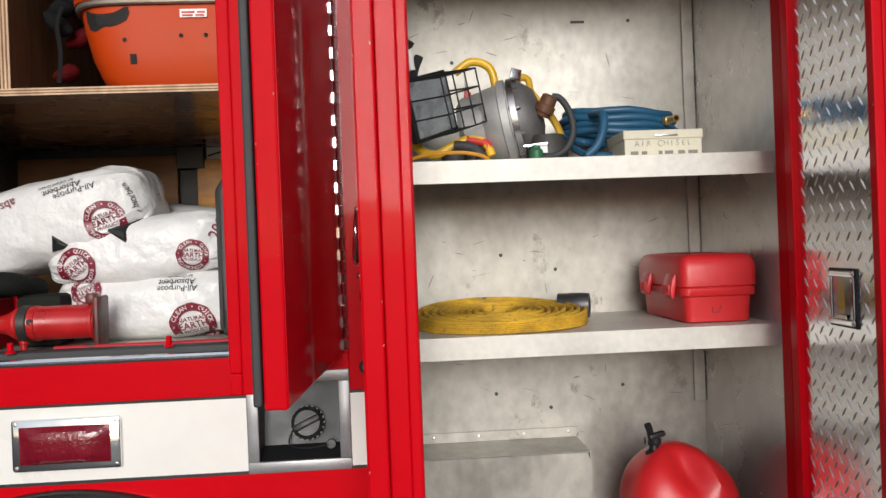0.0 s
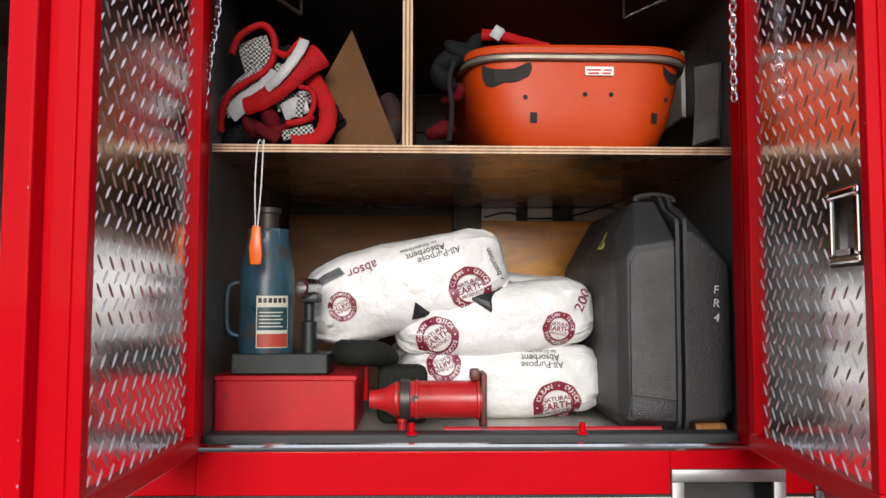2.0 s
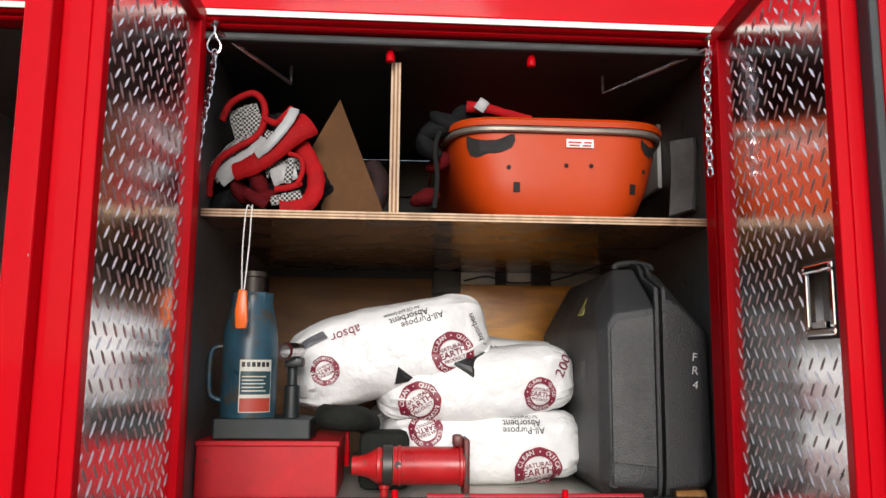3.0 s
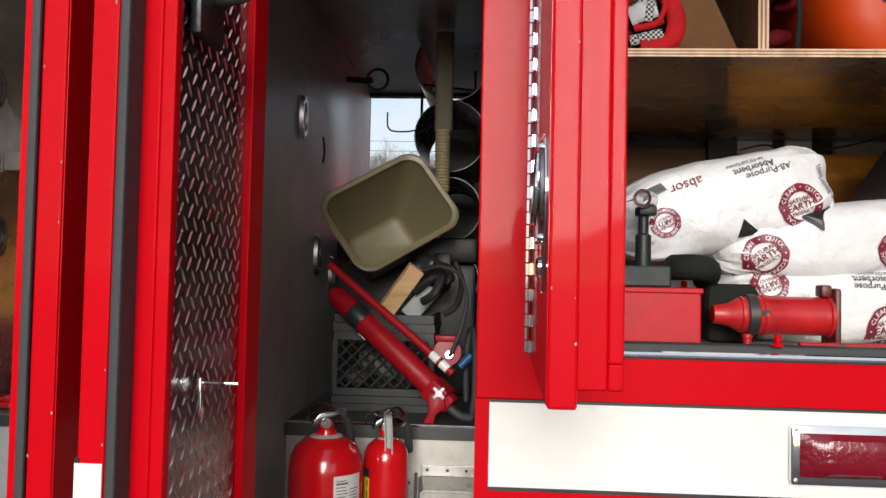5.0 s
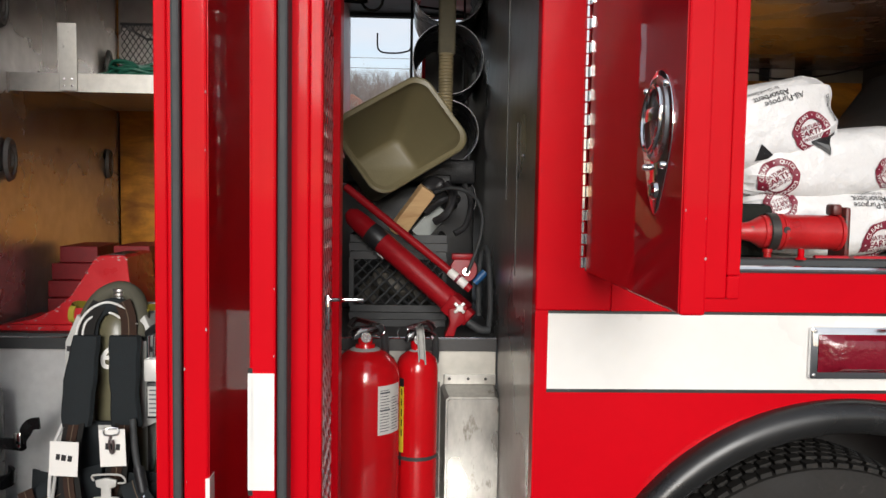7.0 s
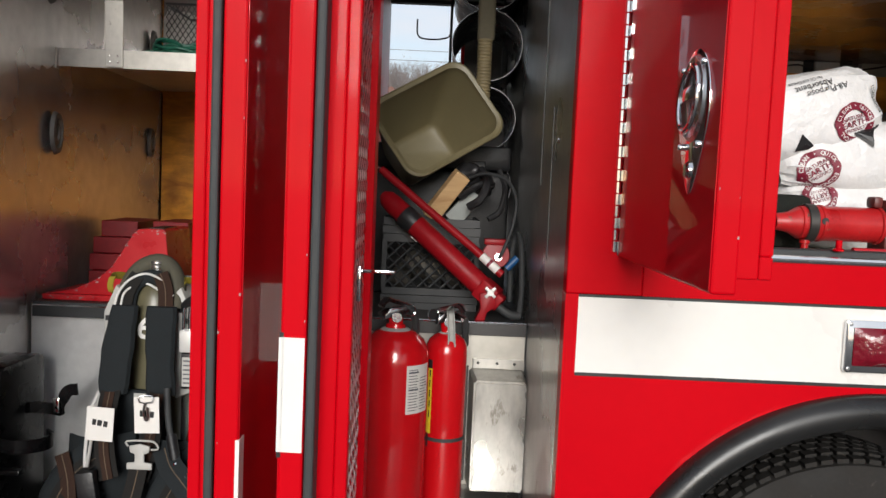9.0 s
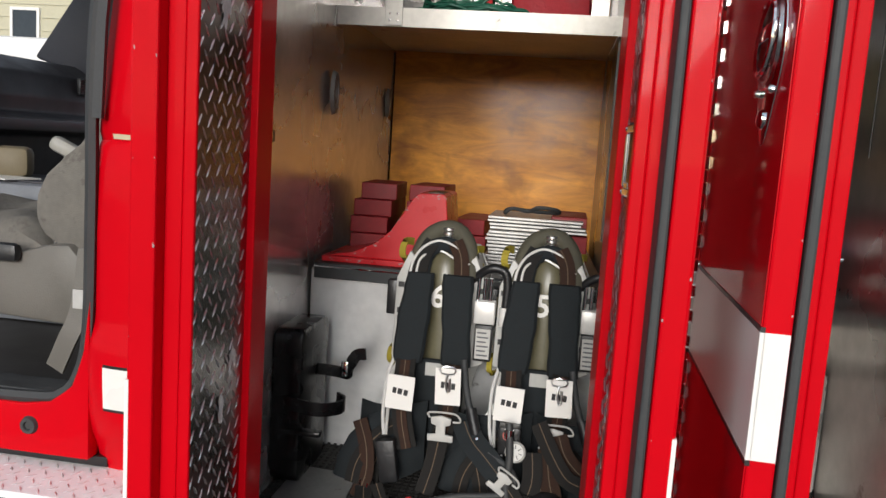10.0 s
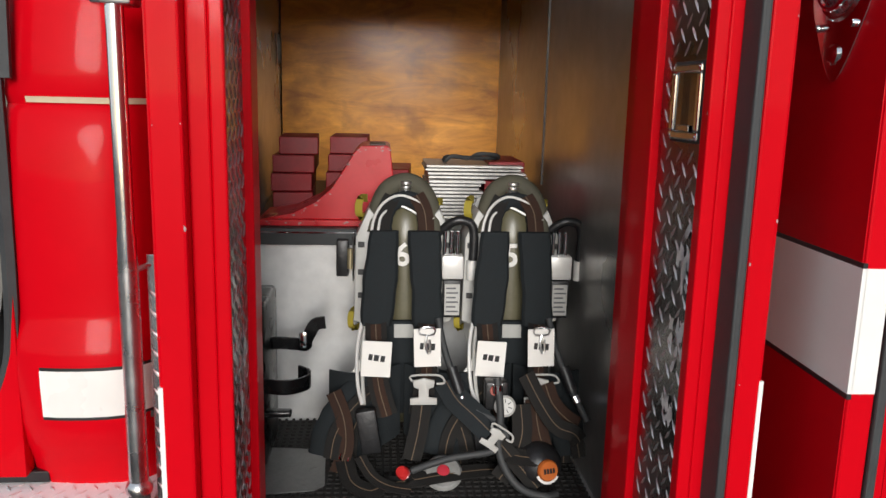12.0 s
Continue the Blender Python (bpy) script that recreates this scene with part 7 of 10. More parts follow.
def trash_can():
    tan = material("tan_can_plastic", (0.185, 0.155, 0.082), 0.42, vary=0.08, scale=5, bump=0.05, bump_scale=120)
    # the mouth faces the viewer; local z runs from the bottom to the mouth
    at = pose(-1.852, 3.02, 1.712, 70, 0, 12) @ pose(0, 0, 0, 0, 0, 32) @ Matrix.Diagonal((1.05, 1.05, 1.0, 1))
    ob = thing("waste_bin", "tan plastic waste bin lying on its side on the crate", "waste bin", at)
    bm, rings = B(), []
    n = 40

    def loop(w, h, z, r):
        return [(a, b, z) for a, b in rounded(-w, w, -h, h, r, 9)]
    prof = [(-0.17, 0.108, 0.078, 0.03), (-0.165, 0.116, 0.086, 0.035), (0.14, 0.178, 0.135, 0.055), (0.16, 0.182, 0.139, 0.056), (0.162, 0.1825, 0.1395, 0.056), (0.162, 0.177, 0.134, 0.055), (-0.138, 0.113, 0.083, 0.038), (-0.150, 0.104, 0.074, 0.036), (-0.156, 0.088, 0.058, 0.03)]
    for z, w, h, r in prof:
        rings.append([bm.verts.new(q) for q in loop(w, h, z, r)])
    for a, b in zip(rings, rings[1:]):
        for i in range(len(a)):
            bm.faces.new((a[i], a[(i + 1) % len(a)], b[(i + 1) % len(a)], b[i]))
    bm.faces.new(rings[0][::-1])
    bm.faces.new(rings[-1])
    bm.transform(at)
    part("bin_shell", bm, tan, ob)
    bm, rings = B(), []
    for z, w, h, r in [(0.160, 0.184, 0.141, 0.057), (0.162, 0.194, 0.151, 0.062), (0.172, 0.194, 0.151, 0.062), (0.176, 0.188, 0.145, 0.06), (0.172, 0.176, 0.133, 0.054), (0.158, 0.175, 0.132, 0.054)]:
        rings.append([bm.verts.new(q) for q in loop(w, h, z, r)])
    for a, b in zip(rings, rings[1:]):
        for i in range(len(a)):
            bm.faces.new((a[i], a[(i + 1) % len(a)], b[(i + 1) % len(a)], b[i]))
    bm.transform(at)
    part("rolled_rim", bm, tan, ob)


trash_can()


def milk_crate():
    grey = material("dark_crate_plastic", (0.018, 0.019, 0.020), 0.5, vary=0.2, scale=10)
    ob = thing("milk_crate", "dark grey plastic milk crate with lattice sides", "crate", (-1.83, 2.95, STEPC))
    x0, x1, y0, y1, z0, z1 = -1.985, -1.660, 2.80, 3.12, STEPC + 0.001, STEPC + 0.315
    for za, zb, nm in ((z1 - 0.085, z1, "top_band"), (z0, z0 + 0.075, "bottom_band")):
        bm = B()
        for k in range(3):
            q = 0.003 * (k % 2)
            h = (zb - za) / 3
            box(bm, x0 - q, x1 + q, y0 - q, y0 + 0.012, za + k * h, za + (k + 1) * h - 0.002)
            box(bm, x0 - q, x0 + 0.012, y0 + 0.012, y1, za + k * h, za + (k + 1) * h - 0.002)
            box(bm, x1 - 0.012, x1 + q, y0 + 0.012, y1, za + k * h, za + (k + 1) * h - 0.002)
            box(bm, x0, x1, y1 - 0.012, y1 + q, za + k * h, za + (k + 1) * h - 0.002)
        part(nm, bm, grey, ob, smooth=False, kind="stuff")
    za, zb = z0 + 0.075, z1 - 0.085
    for s in (-1, 1):
        for i in range(-4, 11):
            xa = x0 + i * 0.04
            xb = xa + s * 0.155
            pa, pb = Vector((xa, y0 + 0.005, za)), Vector((xb, y0 + 0.005, zb))
            d = pb - pa
            t0, t1 = 0.0, 1.0
            for lim in (x0, x1):
                if abs(d.x) > 1e-6:
                    t = (lim - pa.x) / d.x
                    if (pa.x < lim) == (lim == x0) and 0 < t < 1:
                        t0 = max(t0, t)
                    if (pb.x < lim) == (lim == x0) and 0 < t < 1:
                        t1 = min(t1, t)
            qa, qb = pa + d * t0, pa + d * t1
            if qa.x < x0 - 0.001 or qa.x > x1 + 0.001 or qb.x < x0 - 0.001 or qb.x > x1 + 0.001:
                continue
            bm = B()
            tube(bm, [qa, qb], 0.0042, 1, 5, smooth_line=False)
            part("lattice_bar", bm, grey, ob)
    bm = B()
    box(bm, x0 + 0.012, x1 - 0.012, y0 + 0.012, y1 - 0.012, z0 + 0.004, z0 + 0.012)
    part("crate_floor", bm, grey, ob, smooth=False)
    for x in (x0 + 0.005, x1 - 0.005):
        bm = B()
        box(bm, x - 0.008, x + 0.008, y0 - 0.003, y0 + 0.012, z0 + 0.07, z1 - 0.08)
        part("corner_post", bm, grey, ob, smooth=False)


milk_crate()
bm = B()
box(bm, -0.028, 0.028, -0.022, 0.022, -0.09, 0.10, 0.003, m=pose(-1.782, 2.87, 1.50, 18, 32, 20))
solo("wood_block", bm, wood_material("raw_pine", (0.40, 0.22, 0.09), (0.66, 0.44, 0.22), 0.7, 3, (1, 1, 7)), "offcut of raw pine sticking out of the crate", "wood block", (-1.78, 2.87, 1.42), smooth=False)
bm = B()
box(bm, -0.03, 0.03, -0.01, 0.01, -0.07, 0.06, 0.003, m=pose(-1.71, 2.90, 1.47, 15, 40, 10))
solo("plastic_offcut", bm, material("pale_grey_plastic", (0.36, 0.38, 0.36), 0.5), "pale grey plastic piece in the crate", "plastic piece", (-1.71, 2.9, 1.42), smooth=False)
bm = B()
for k in range(9):
    a = k * 2.4
    bmesh.ops.create_icosphere(bm, subdivisions=1, radius=0.035 + 0.01 * (k % 3), matrix=Matrix.Translation((-1.83 + 0.10 * math.cos(a), 2.93 + 0.07 * math.sin(a), STEPC + 0.10 + 0.02 * (k % 4))))
solo("crate_contents", bm, material("oily_parts", (0.10, 0.09, 0.075), 0.5, vary=0.6, scale=40), "oily tangled fittings filling the crate", "fittings", (-1.83, 2.95, STEPC + 0.02), kind="stuff")


def hydraulic_ram():
    red = material("ram_red", (0.30, 0.005, 0.010), 0.45, spec=0.25, vary=0.2, scale=8, stain=(0.10, 0.01, 0.012), stain_at=0.66)
    ob = thing("hand_pump", "red hydraulic hand pump leaning across the crate, with hose and gauge", "hydraulic pump", (-1.64, 2.62, STEPC))
    lo, hi = Vector((-1.648, 2.655, 1.215)), Vector((-1.960, 2.755, 1.475))
    d = (hi - lo).normalized()
    rot = d.to_track_quat("Z", "Y").to_matrix().to_4x4()
    m = Matrix.Translation(lo) @ rot
    L = (hi - lo).length
    bm = B()
    lathe(bm, [(0, 0), (0.034, 0), (0.036, 0.004), (0.036, L - 0.06), (0.034, L - 0.055), (0.034, L - 0.02), (0.030, L + 0.02), (0.015, L + 0.04), (0, L + 0.042)], 26, m)
    part("reservoir", bm, red, ob)
    bm = B()
    lathe(bm, [(0.0365, L - 0.115), (0.0372, L - 0.113), (0.0372, L - 0.062), (0.0365, L - 0.06)], 26, m)
    part("warning_label", bm, INK_BLACK, ob, "black warning label")
    bm = B()
    box(bm, -0.012, 0.012, -0.0015, 0.0, -0.014, 0.014, m=m @ pose(0, 0, L - 0.14) @ pose(0, -0.0366, 0))
    sticker = part("sticker", bm, WHITE, ob)
    bm = B()
    off = Vector((0.045, -0.012, 0.058))
    tube(bm, [lo + off + d * -0.02, lo + off + d * 0.1, hi + off * 0.8 + d * 0.10], 0.013, 1, 12, smooth_line=False)
    part("pump_lever", bm, red, ob, "long red pump lever")
    bm = B()
    q = lo + off + d * 0.035
    lathe(bm, [(0.0134, -0.036), (0.0142, -0.035), (0.0142, 0.035), (0.0134, 0.036)], 14, Matrix.Translation(q) @ rot)
    lever_sticker = part("lever_sticker", bm, WHITE, ob, "white warning sticker with red print")
    bm = B()
    lathe(bm, [(0.0142, -0.006), (0.0146, -0.005), (0.0146, 0.003), (0.0142, 0.004)], 14, Matrix.Translation(q) @ rot @ pose(0, 0, 0, 0, 0, 0))
    part("print_bar", bm, INK_RED, lever_sticker)
    bm = B()
    box(bm, -0.040, 0.040, -0.034, 0.034, -0.055, 0.012, 0.008, m=m)
    box(bm, -0.026, 0.026, -0.026, 0.026, -0.080, -0.050, 0.006, m=m)
    part("valve_block", bm, red, ob)
    bm = B()
    prism(bm, [(-1.672, STEPC + 0.003), (-1.640, STEPC + 0.003), (-1.634, STEPC + 0.03), (-1.605, STEPC + 0.05), (-1.615, STEPC + 0.10), (-1.660, STEPC + 0.09), (-1.655, STEPC + 0.04)], 2.60, 2.66, 0.004)
    part("foot", bm, red, ob)
    bm = B()
    c = Vector((-1.626, 2.592, 1.208))
    for i in range(4):
        box(bm, -0.005, 0.005, -0.005, 0.005, 0.0, 0.022, 0.002, m=Matrix.Translation(c) @ pose(0, 0, 0, 0, 45 + 90 * i, 0))
    lathe(bm, [(0, 0.012), (0.010, 0.012), (0.011, 0)], 12, Matrix.Translation(c) @ pose(0, 0, 0, 90, 0, 0))
    lathe(bm, [(0, 0.0), (0.008, 0.0), (0.008, -0.035), (0, -0.035)], 10, Matrix.Translation(c) @ pose(0, 0, 0, 90, 0, 0))
    part("release_knob", bm, SILVER, ob, "bright cross-shaped release knob")
    bm = B()
    lathe(bm, [(0, 0.02), (0.042, 0.02), (0.045, 0.014), (0.045, 0.0), (0, 0)], 28, pose(-1.608, 2.70, 1.318, 80, 0, 0))
    box(bm, -1.648, -1.575, 2.68, 2.72, 1.352, 1.372, 0.004)
    part("gauge_flange", bm, red, ob)
    bm = B()
    lathe(bm, [(0, 0.018), (0.013, 0.018), (0.016, 0.010), (0.016, 0)], 6, pose(-1.602, 2.68, 1.312, 80, 0, 0))
    part("hose_nut", bm, STAINLESS, ob)
    bm = B()
    tube(bm, [(-1.600, 2.66, 1.312), (-1.585, 2.655, 1.345), (-1.560, 2.66, 1.42), (-1.552, 2.68, 1.50), (-1.580, 2.72, 1.562), (-1.645, 2.78, 1.585), (-1.70, 2.83, 1.57)], 0.0058, 8, 10)
    part("hose", bm, RUBBER, ob, "black hydraulic hose")
    bm = B()
    tube(bm, [(-1.605, 2.64, 1.165), (-1.56, 2.63, 1.135), (-1.525, 2.63, STEPC + 0.02)], 0.014, 5, 10)
    part("coupler", bm, RUBBER, ob)
    bm = B()
    tube(bm, [(-1.53, 2.63, STEPC + 0.016), (-1.522, 2.66, 1.20), (-1.523, 2.70, 1.32), (-1.530, 2.74, 1.385), (-1.545, 2.76, 1.37), (-1.552, 2.76, 1.28), (-1.550, 2.76, 1.16)], 0.010, 8, 10)
    part("return_hose", bm, RUBBER, ob)
    bm = B()
    tube(bm, [(-1.570, 2.71, 1.275), (-1.535, 2.71, 1.312)], 0.013, 2, 10)
    part("blue_grip", bm, material("blue_grip", (0.02, 0.10, 0.26), 0.4), ob)


hydraulic_ram()


def hanging_rings():
    """Open tubes stacked on the far lining, seen end on."""
    inner = material("dull_tube", (0.030, 0.029, 0.034), 0.30, metal=0.3, vary=0.3, scale=10)
    for i, (z, r) in enumerate(((2.383, 0.137), (2.110, 0.134), (1.829, 0.120), (1.565, 0.115))):
        bm = B()
        lathe(bm, [(r + 0.001, 0.0), (r + 0.0035, 0.0), (r + 0.004, 0.0), (r + 0.004, -0.58), (r, -0.58), (r, -0.001), (r + 0.001, 0.0)], 44, pose(-1.644, 3.23, z - 0.02, 90, 0, -1))
        ob = solo("pipe_section", bm, inner, "short open steel pipe section racked against the lining", "pipe", (-1.648, 3.32, z - r - 0.02), group="racked pipe sections")


hanging_rings()


def suction_tube():
    clear = material("yellowed_tube", (0.25, 0.20, 0.11), 0.5, spec=0.25, vary=0.15, scale=12)
    ob = thing("corrugated_tube", "flat greyish tube ending in a ribbed yellowed hose", "tube", (-1.66, 3.06, 1.86))
    bm = B()
    prism(bm, rounded(-1.690, -1.626, 3.035, 3.065, 0.013), 2.075, 2.43, axis="z")
    part("tube_upper", bm, material("grey_tube", (0.12, 0.105, 0.070), 0.6, spec=0.15, vary=0.2, scale=9), ob)
    bm = B()
    prof = []
    for i in range(19):
        z = 1.855 + i * 0.0117
        prof += [(0.0245, z), (0.0275, z + 0.003), (0.0275, z + 0.008), (0.0245, z + 0.0115)]
    lathe(bm, prof, 20, pose(-1.660, 3.05, 0.0, 0, 0.0, 0))
    part("tube_ribbed", bm, clear, ob)
    bm = B()
    lathe(bm, [(0, 0), (0.022, 0.0), (0.022, 0.04), (0, 0.04)], 14, pose(-1.660, 3.05, 1.82))
    part("tube_end", bm, RUBBER, ob)


suction_tube()


def hang_hooks():
    iron = material("black_iron", (0.012, 0.012, 0.013), 0.5)
    bm = B()
    tube(bm, [(-1.786, 3.57, 2.43), (-1.786, 3.57, 2.02)], 0.006, 1, 8, smooth_line=False)
    tube(bm, [(-1.790, 3.57, 2.19), (-1.80, 3.57, 2.178), (-1.84, 3.57, 2.168), (-1.90, 3.57, 2.168), (-1.924, 3.57, 2.178), (-1.932, 3.57, 2.20), (-1.932, 3.57, 2.25)], 0.0035, 4, 8)
    solo("hanging_hook", bm, iron, "thin black wire hook on an iron rod", "hook", (-1.786, 3.57, 2.02))
    bm = B()
    tube(bm, [(-1.56, 3.57, 2.43), (-1.56, 3.57, 1.9)], 0.005, 1, 8, smooth_line=False)
    tube(bm, [(-1.786, 3.57, 2.37), (-1.56, 3.57, 2.345)], 0.005, 1, 8, smooth_line=False)
    solo("hanger_rail", bm, iron, "thin iron hanger rail under the locker roof", "rail", (-1.56, 3.57, 1.9))
    bm = B()
    tube(bm, [(-2.07, 3.35, 2.335), (-1.99, 3.35, 2.33), (-1.965, 3.35, 2.335)], 0.012, 3, 10)
    tube(bm, [(-1.945 + 0.042 * math.cos(t), 3.35, 2.335 + 0.042 * math.sin(t)) for t in [2 * math.pi * i / 14 for i in range(14)]], 0.006, 1, 8, closed=True)
    solo("ring_bracket", bm, iron, "black iron bracket ending in a ring", "bracket", (-2.07, 3.35, 2.29))


hang_hooks()
OILY = material("black_oily_tool", (0.022, 0.021, 0.022), 0.4, vary=0.5, scale=25)
bundle = thing("tool_bundle", "black tangle of tools and straps behind the crate", "tools", (-1.68, 2.9, 1.43))
for k in range(5):
    part("tool_pouch", folds(B(), ((-1.70 + 0.03 * math.cos(k * 2.1), 2.98 + 0.03 * math.sin(k), 1.52 + 0.016 * k, 0.05),), k), OILY, bundle)
bm = B()
tube(bm, [(-1.66, 2.88, 1.60), (-1.64, 2.83, 1.56), (-1.66, 2.80, 1.50), (-1.70, 2.82, 1.47)], 0.014, 6, 8)
part("strap", bm, OILY, bundle)
bm = B()
tube(bm, [(-1.73, 2.86, 1.50), (-1.68, 2.84, 1.54), (-1.62, 2.86, 1.56)], 0.012, 6, 8)
part("strap", bm, OILY, bundle)
bm = B()
tube(bm, [(-1.60, 2.86, 1.60), (-1.575, 2.86, 1.54), (-1.59, 2.86, 1.46), (-1.63, 2.85, 1.43)], 0.010, 6, 8)
part("strap", bm, OILY, bundle)


# catches on the inner face of this locker's door
def door_catches():
    bm = B()
    tube(bm, [(-1.915, 1.42, 1.985), (-1.86, 1.40, 1.985), (-1.842, 1.40, 1.975), (-1.86, 1.40, 1.962), (-1.915, 1.42, 1.962)], 0.006, 5, 8)
    box(bm, -1.922, -1.905, 1.36, 1.46, 1.90, 2.02, 0.004)
    part("door_hook", bm, BLACK, DOORS[4], "black steel door hook")
    bm = B()
    box(bm, -1.925, -1.918, 1.44, 1.455, 1.33, 1.39, 0.002)
    box(bm, -1.92, -1.862, 1.445, 1.452, 1.378, 1.384, 0.002)
    part("door_catch", bm, CHROME, DOORS[4], "bright steel catch")


door_catches()

bm = B()
box(bm, -2.06, -1.535, 3.20, 3.62, STEPC + 0.001, 1.60, 0.015)
gear_case = thing("equipment_case", "dark plastic equipment case behind the crate", "case", (-1.8, 3.4, STEPC))
part("case_body", bm, BLACK, gear_case)
bm = B()
box(bm, -2.064, -1.531, 3.195, 3.625, 1.604, 1.70, 0.015)
part("case_lid", bm, BLACK, gear_case)
for x in (-1.95, -1.66):
    bm = B()
    box(bm, x - 0.03, x + 0.03, 3.186, 3.197, 1.57, 1.64, 0.004)
    part("case_latch", bm, BLACK, gear_case)

# ---- tall locker with the breathing sets ----
DF = FLOOR
STEPD = 1.146
bm = B()
prism(bm, [(-2.985, 2.44), (-2.143, 2.44), (-2.188, 3.668), (-3.062, 3.668)], STEPD - 0.02, STEPD, axis="z")
part("step_top", bm, DARKLINE, truck, smooth=False)
slab("step_edge", RUBBER, -2.985, -2.143, 2.428, 2.44, STEPD - 0.045, STEPD, bevel=0.002)
slab("step_nosing", CHROME, -2.985, -2.143, 2.424, 2.430, STEPD - 0.012, STEPD - 0.008, bevel=0.0)
slab("step_front", material("grey_step_metal", (0.70, 0.70, 0.69), 0.40, metal=0.45, vary=0.25, scale=3.0, stain=(0.20, 0.19, 0.18), stain_at=0.64, bump=0.02, bump_scale=10), -3.0, -2.143, 2.452, 2.462, DF, STEPD - 0.02)
# white shelf high up, with its upright
bm = B()
box(bm, -3.008, -2.142, 2.62, 2.624, 1.858, 1.914)
prism(bm, [(-3.012, 2.624), (-2.142, 2.624), (-2.153, 3.645), (-3.055, 3.645)], 1.906, 1.914, axis="z")
part("locker_shelf", bm, ALUWHITE, truck, "white aluminium shelf with a turned-down edge", smooth=False)
slab("shelf_upright", ALUWHITE, -2.857, -2.803, 2.612, 2.62, 1.860, 2.064, label="short white upright on the shelf edge")
slab("upright_flange", ALUWHITE, -2.861, -2.857, 2.612, 2.665, 1.914, 2.064)
slab("shelf_end", ALUWHITE, -3.014, -3.008, 2.612, 2.68, 1.850, 1.914)
for z in (1.875, 1.895):
    for x in (-2.842, -2.818):
        bm = B()
        lathe(bm, [(0, 0.003), (0.003, 0.002), (0.004, 0)], 8, pose(x, 2.612, z, 90, 0, 0))
        part("rivet", bm, STAINLESS, truck)
for x, y, z, s in ((-3.002, 2.593, 1.648, 1.0), (-3.045, 3.50, 1.672, 0.9), (-2.998, 2.55, 2.10, 1.0), (-3.04, 3.5, 2.08, 0.9)):
    bm = B()
    lathe(bm, [(0, 0.003), (0.012, 0.003), (0.014, 0.010), (0.020, 0.010), (0.022, 0.004), (0.026, 0.004), (0.028, 0.012), (0.036, 0.012), (0.040, 0.0)], 28, Matrix.Translation((x, y, z)) @ pose(0, 0, 0, 0, 90, 4) @ Matrix.Diagonal((1.7 * s, 1.0 * s, 1, 1)))
    part("vent_grommet", bm, WORNMETAL, truck, "round ringed steel vent in the locker side")
for x, z in ((-2.30, 1.62), (-2.245, 1.42), (-2.30, 1.90), (-2.66, 1.42), (-2.86, 1.43), (-2.90, 1.43), (-2.94, 1.43), (-2.6, 1.90)):
    bm = B()
    lathe(bm, [(0, 0.004), (0.007, 0.003), (0.009, 0)], 10, pose(x, 3.67, z, 90, 0, 0))
    part("board_screw", bm, STAINLESS, truck)
slab("upper_back", STEELD, -3.05, -2.156, 3.646, 3.654, 1.915, 2.43, label="grey sheet above the plywood")
slab("back_joint", DARKLINE, -3.05, -2.19, 3.664, 3.669, 1.900, 1.905, bevel=0.0)
slab("corner_trim", DARKLINE, -3.058, -3.05, 3.655, 3.668, STEPD, 1.9, bevel=0.0)
slab("lining_seam", DULLSTEEL, -2.156, -2.150, 2.66, 2.663, 1.25, 1.9, bevel=0.0)

bm = B()
for a0, a1, b0, b1 in ((2.050, 2.078, 1.492, 1.495), (2.050, 2.078, 1.517, 1.520), (2.050, 2.053, 1.495, 1.517), (2.075, 2.078, 1.495, 1.517)):
    box(bm, -2.990, -2.986, a0, a1, b0, b1)
part("square_stain", bm, material("brown_stain", (0.12, 0.05, 0.025), 0.7), truck, "small square brown mark", smooth=False)

# perforated rubber floor mat: crossed ribs
MAT = material("black_floor_mat", (0.030, 0.028, 0.026), 0.7, spec=0.3, vary=0.3, scale=14)
mat_thing = thing("floor_mat", "black perforated rubber mat", "mat", (-2.6, 2.2, DF))
bm = B()
for i in range(43):
    x = -2.98 + i * 0.0195
    box(bm, x, x + 0.0075, 1.93, 2.448, DF + 0.001, DF + 0.008)
for j in range(24):
    y = 1.93 + j * 0.0215
    box(bm, -2.98, -2.14, y, y + 0.009, DF + 0.0012, DF + 0.0085)
part("mat_ribs", bm, MAT, mat_thing, smooth=False, kind="stuff")
slab("sill_strip", STAINLESS, TALL_D[0], TALL_D[1], FACE - 0.004, FACE + 0.05, DF - 0.014, DF + 0.002, bevel=0.003)
slab("sill_seal", RUBBER, TALL_D[0], TALL_D[1], FACE + 0.05, FACE + 0.085, DF, DF + 0.016, bevel=0.004)
for x in (-2.68, -2.37):
    bm = B()
    lathe(bm, [(0.012, 0.0), (0.012, 0.003), (0.007, 0.006), (0.007, 0.03), (0.0, 0.032)], 12, pose(x, 1.905, DF))
    part("door_pin", bm, RED, truck)


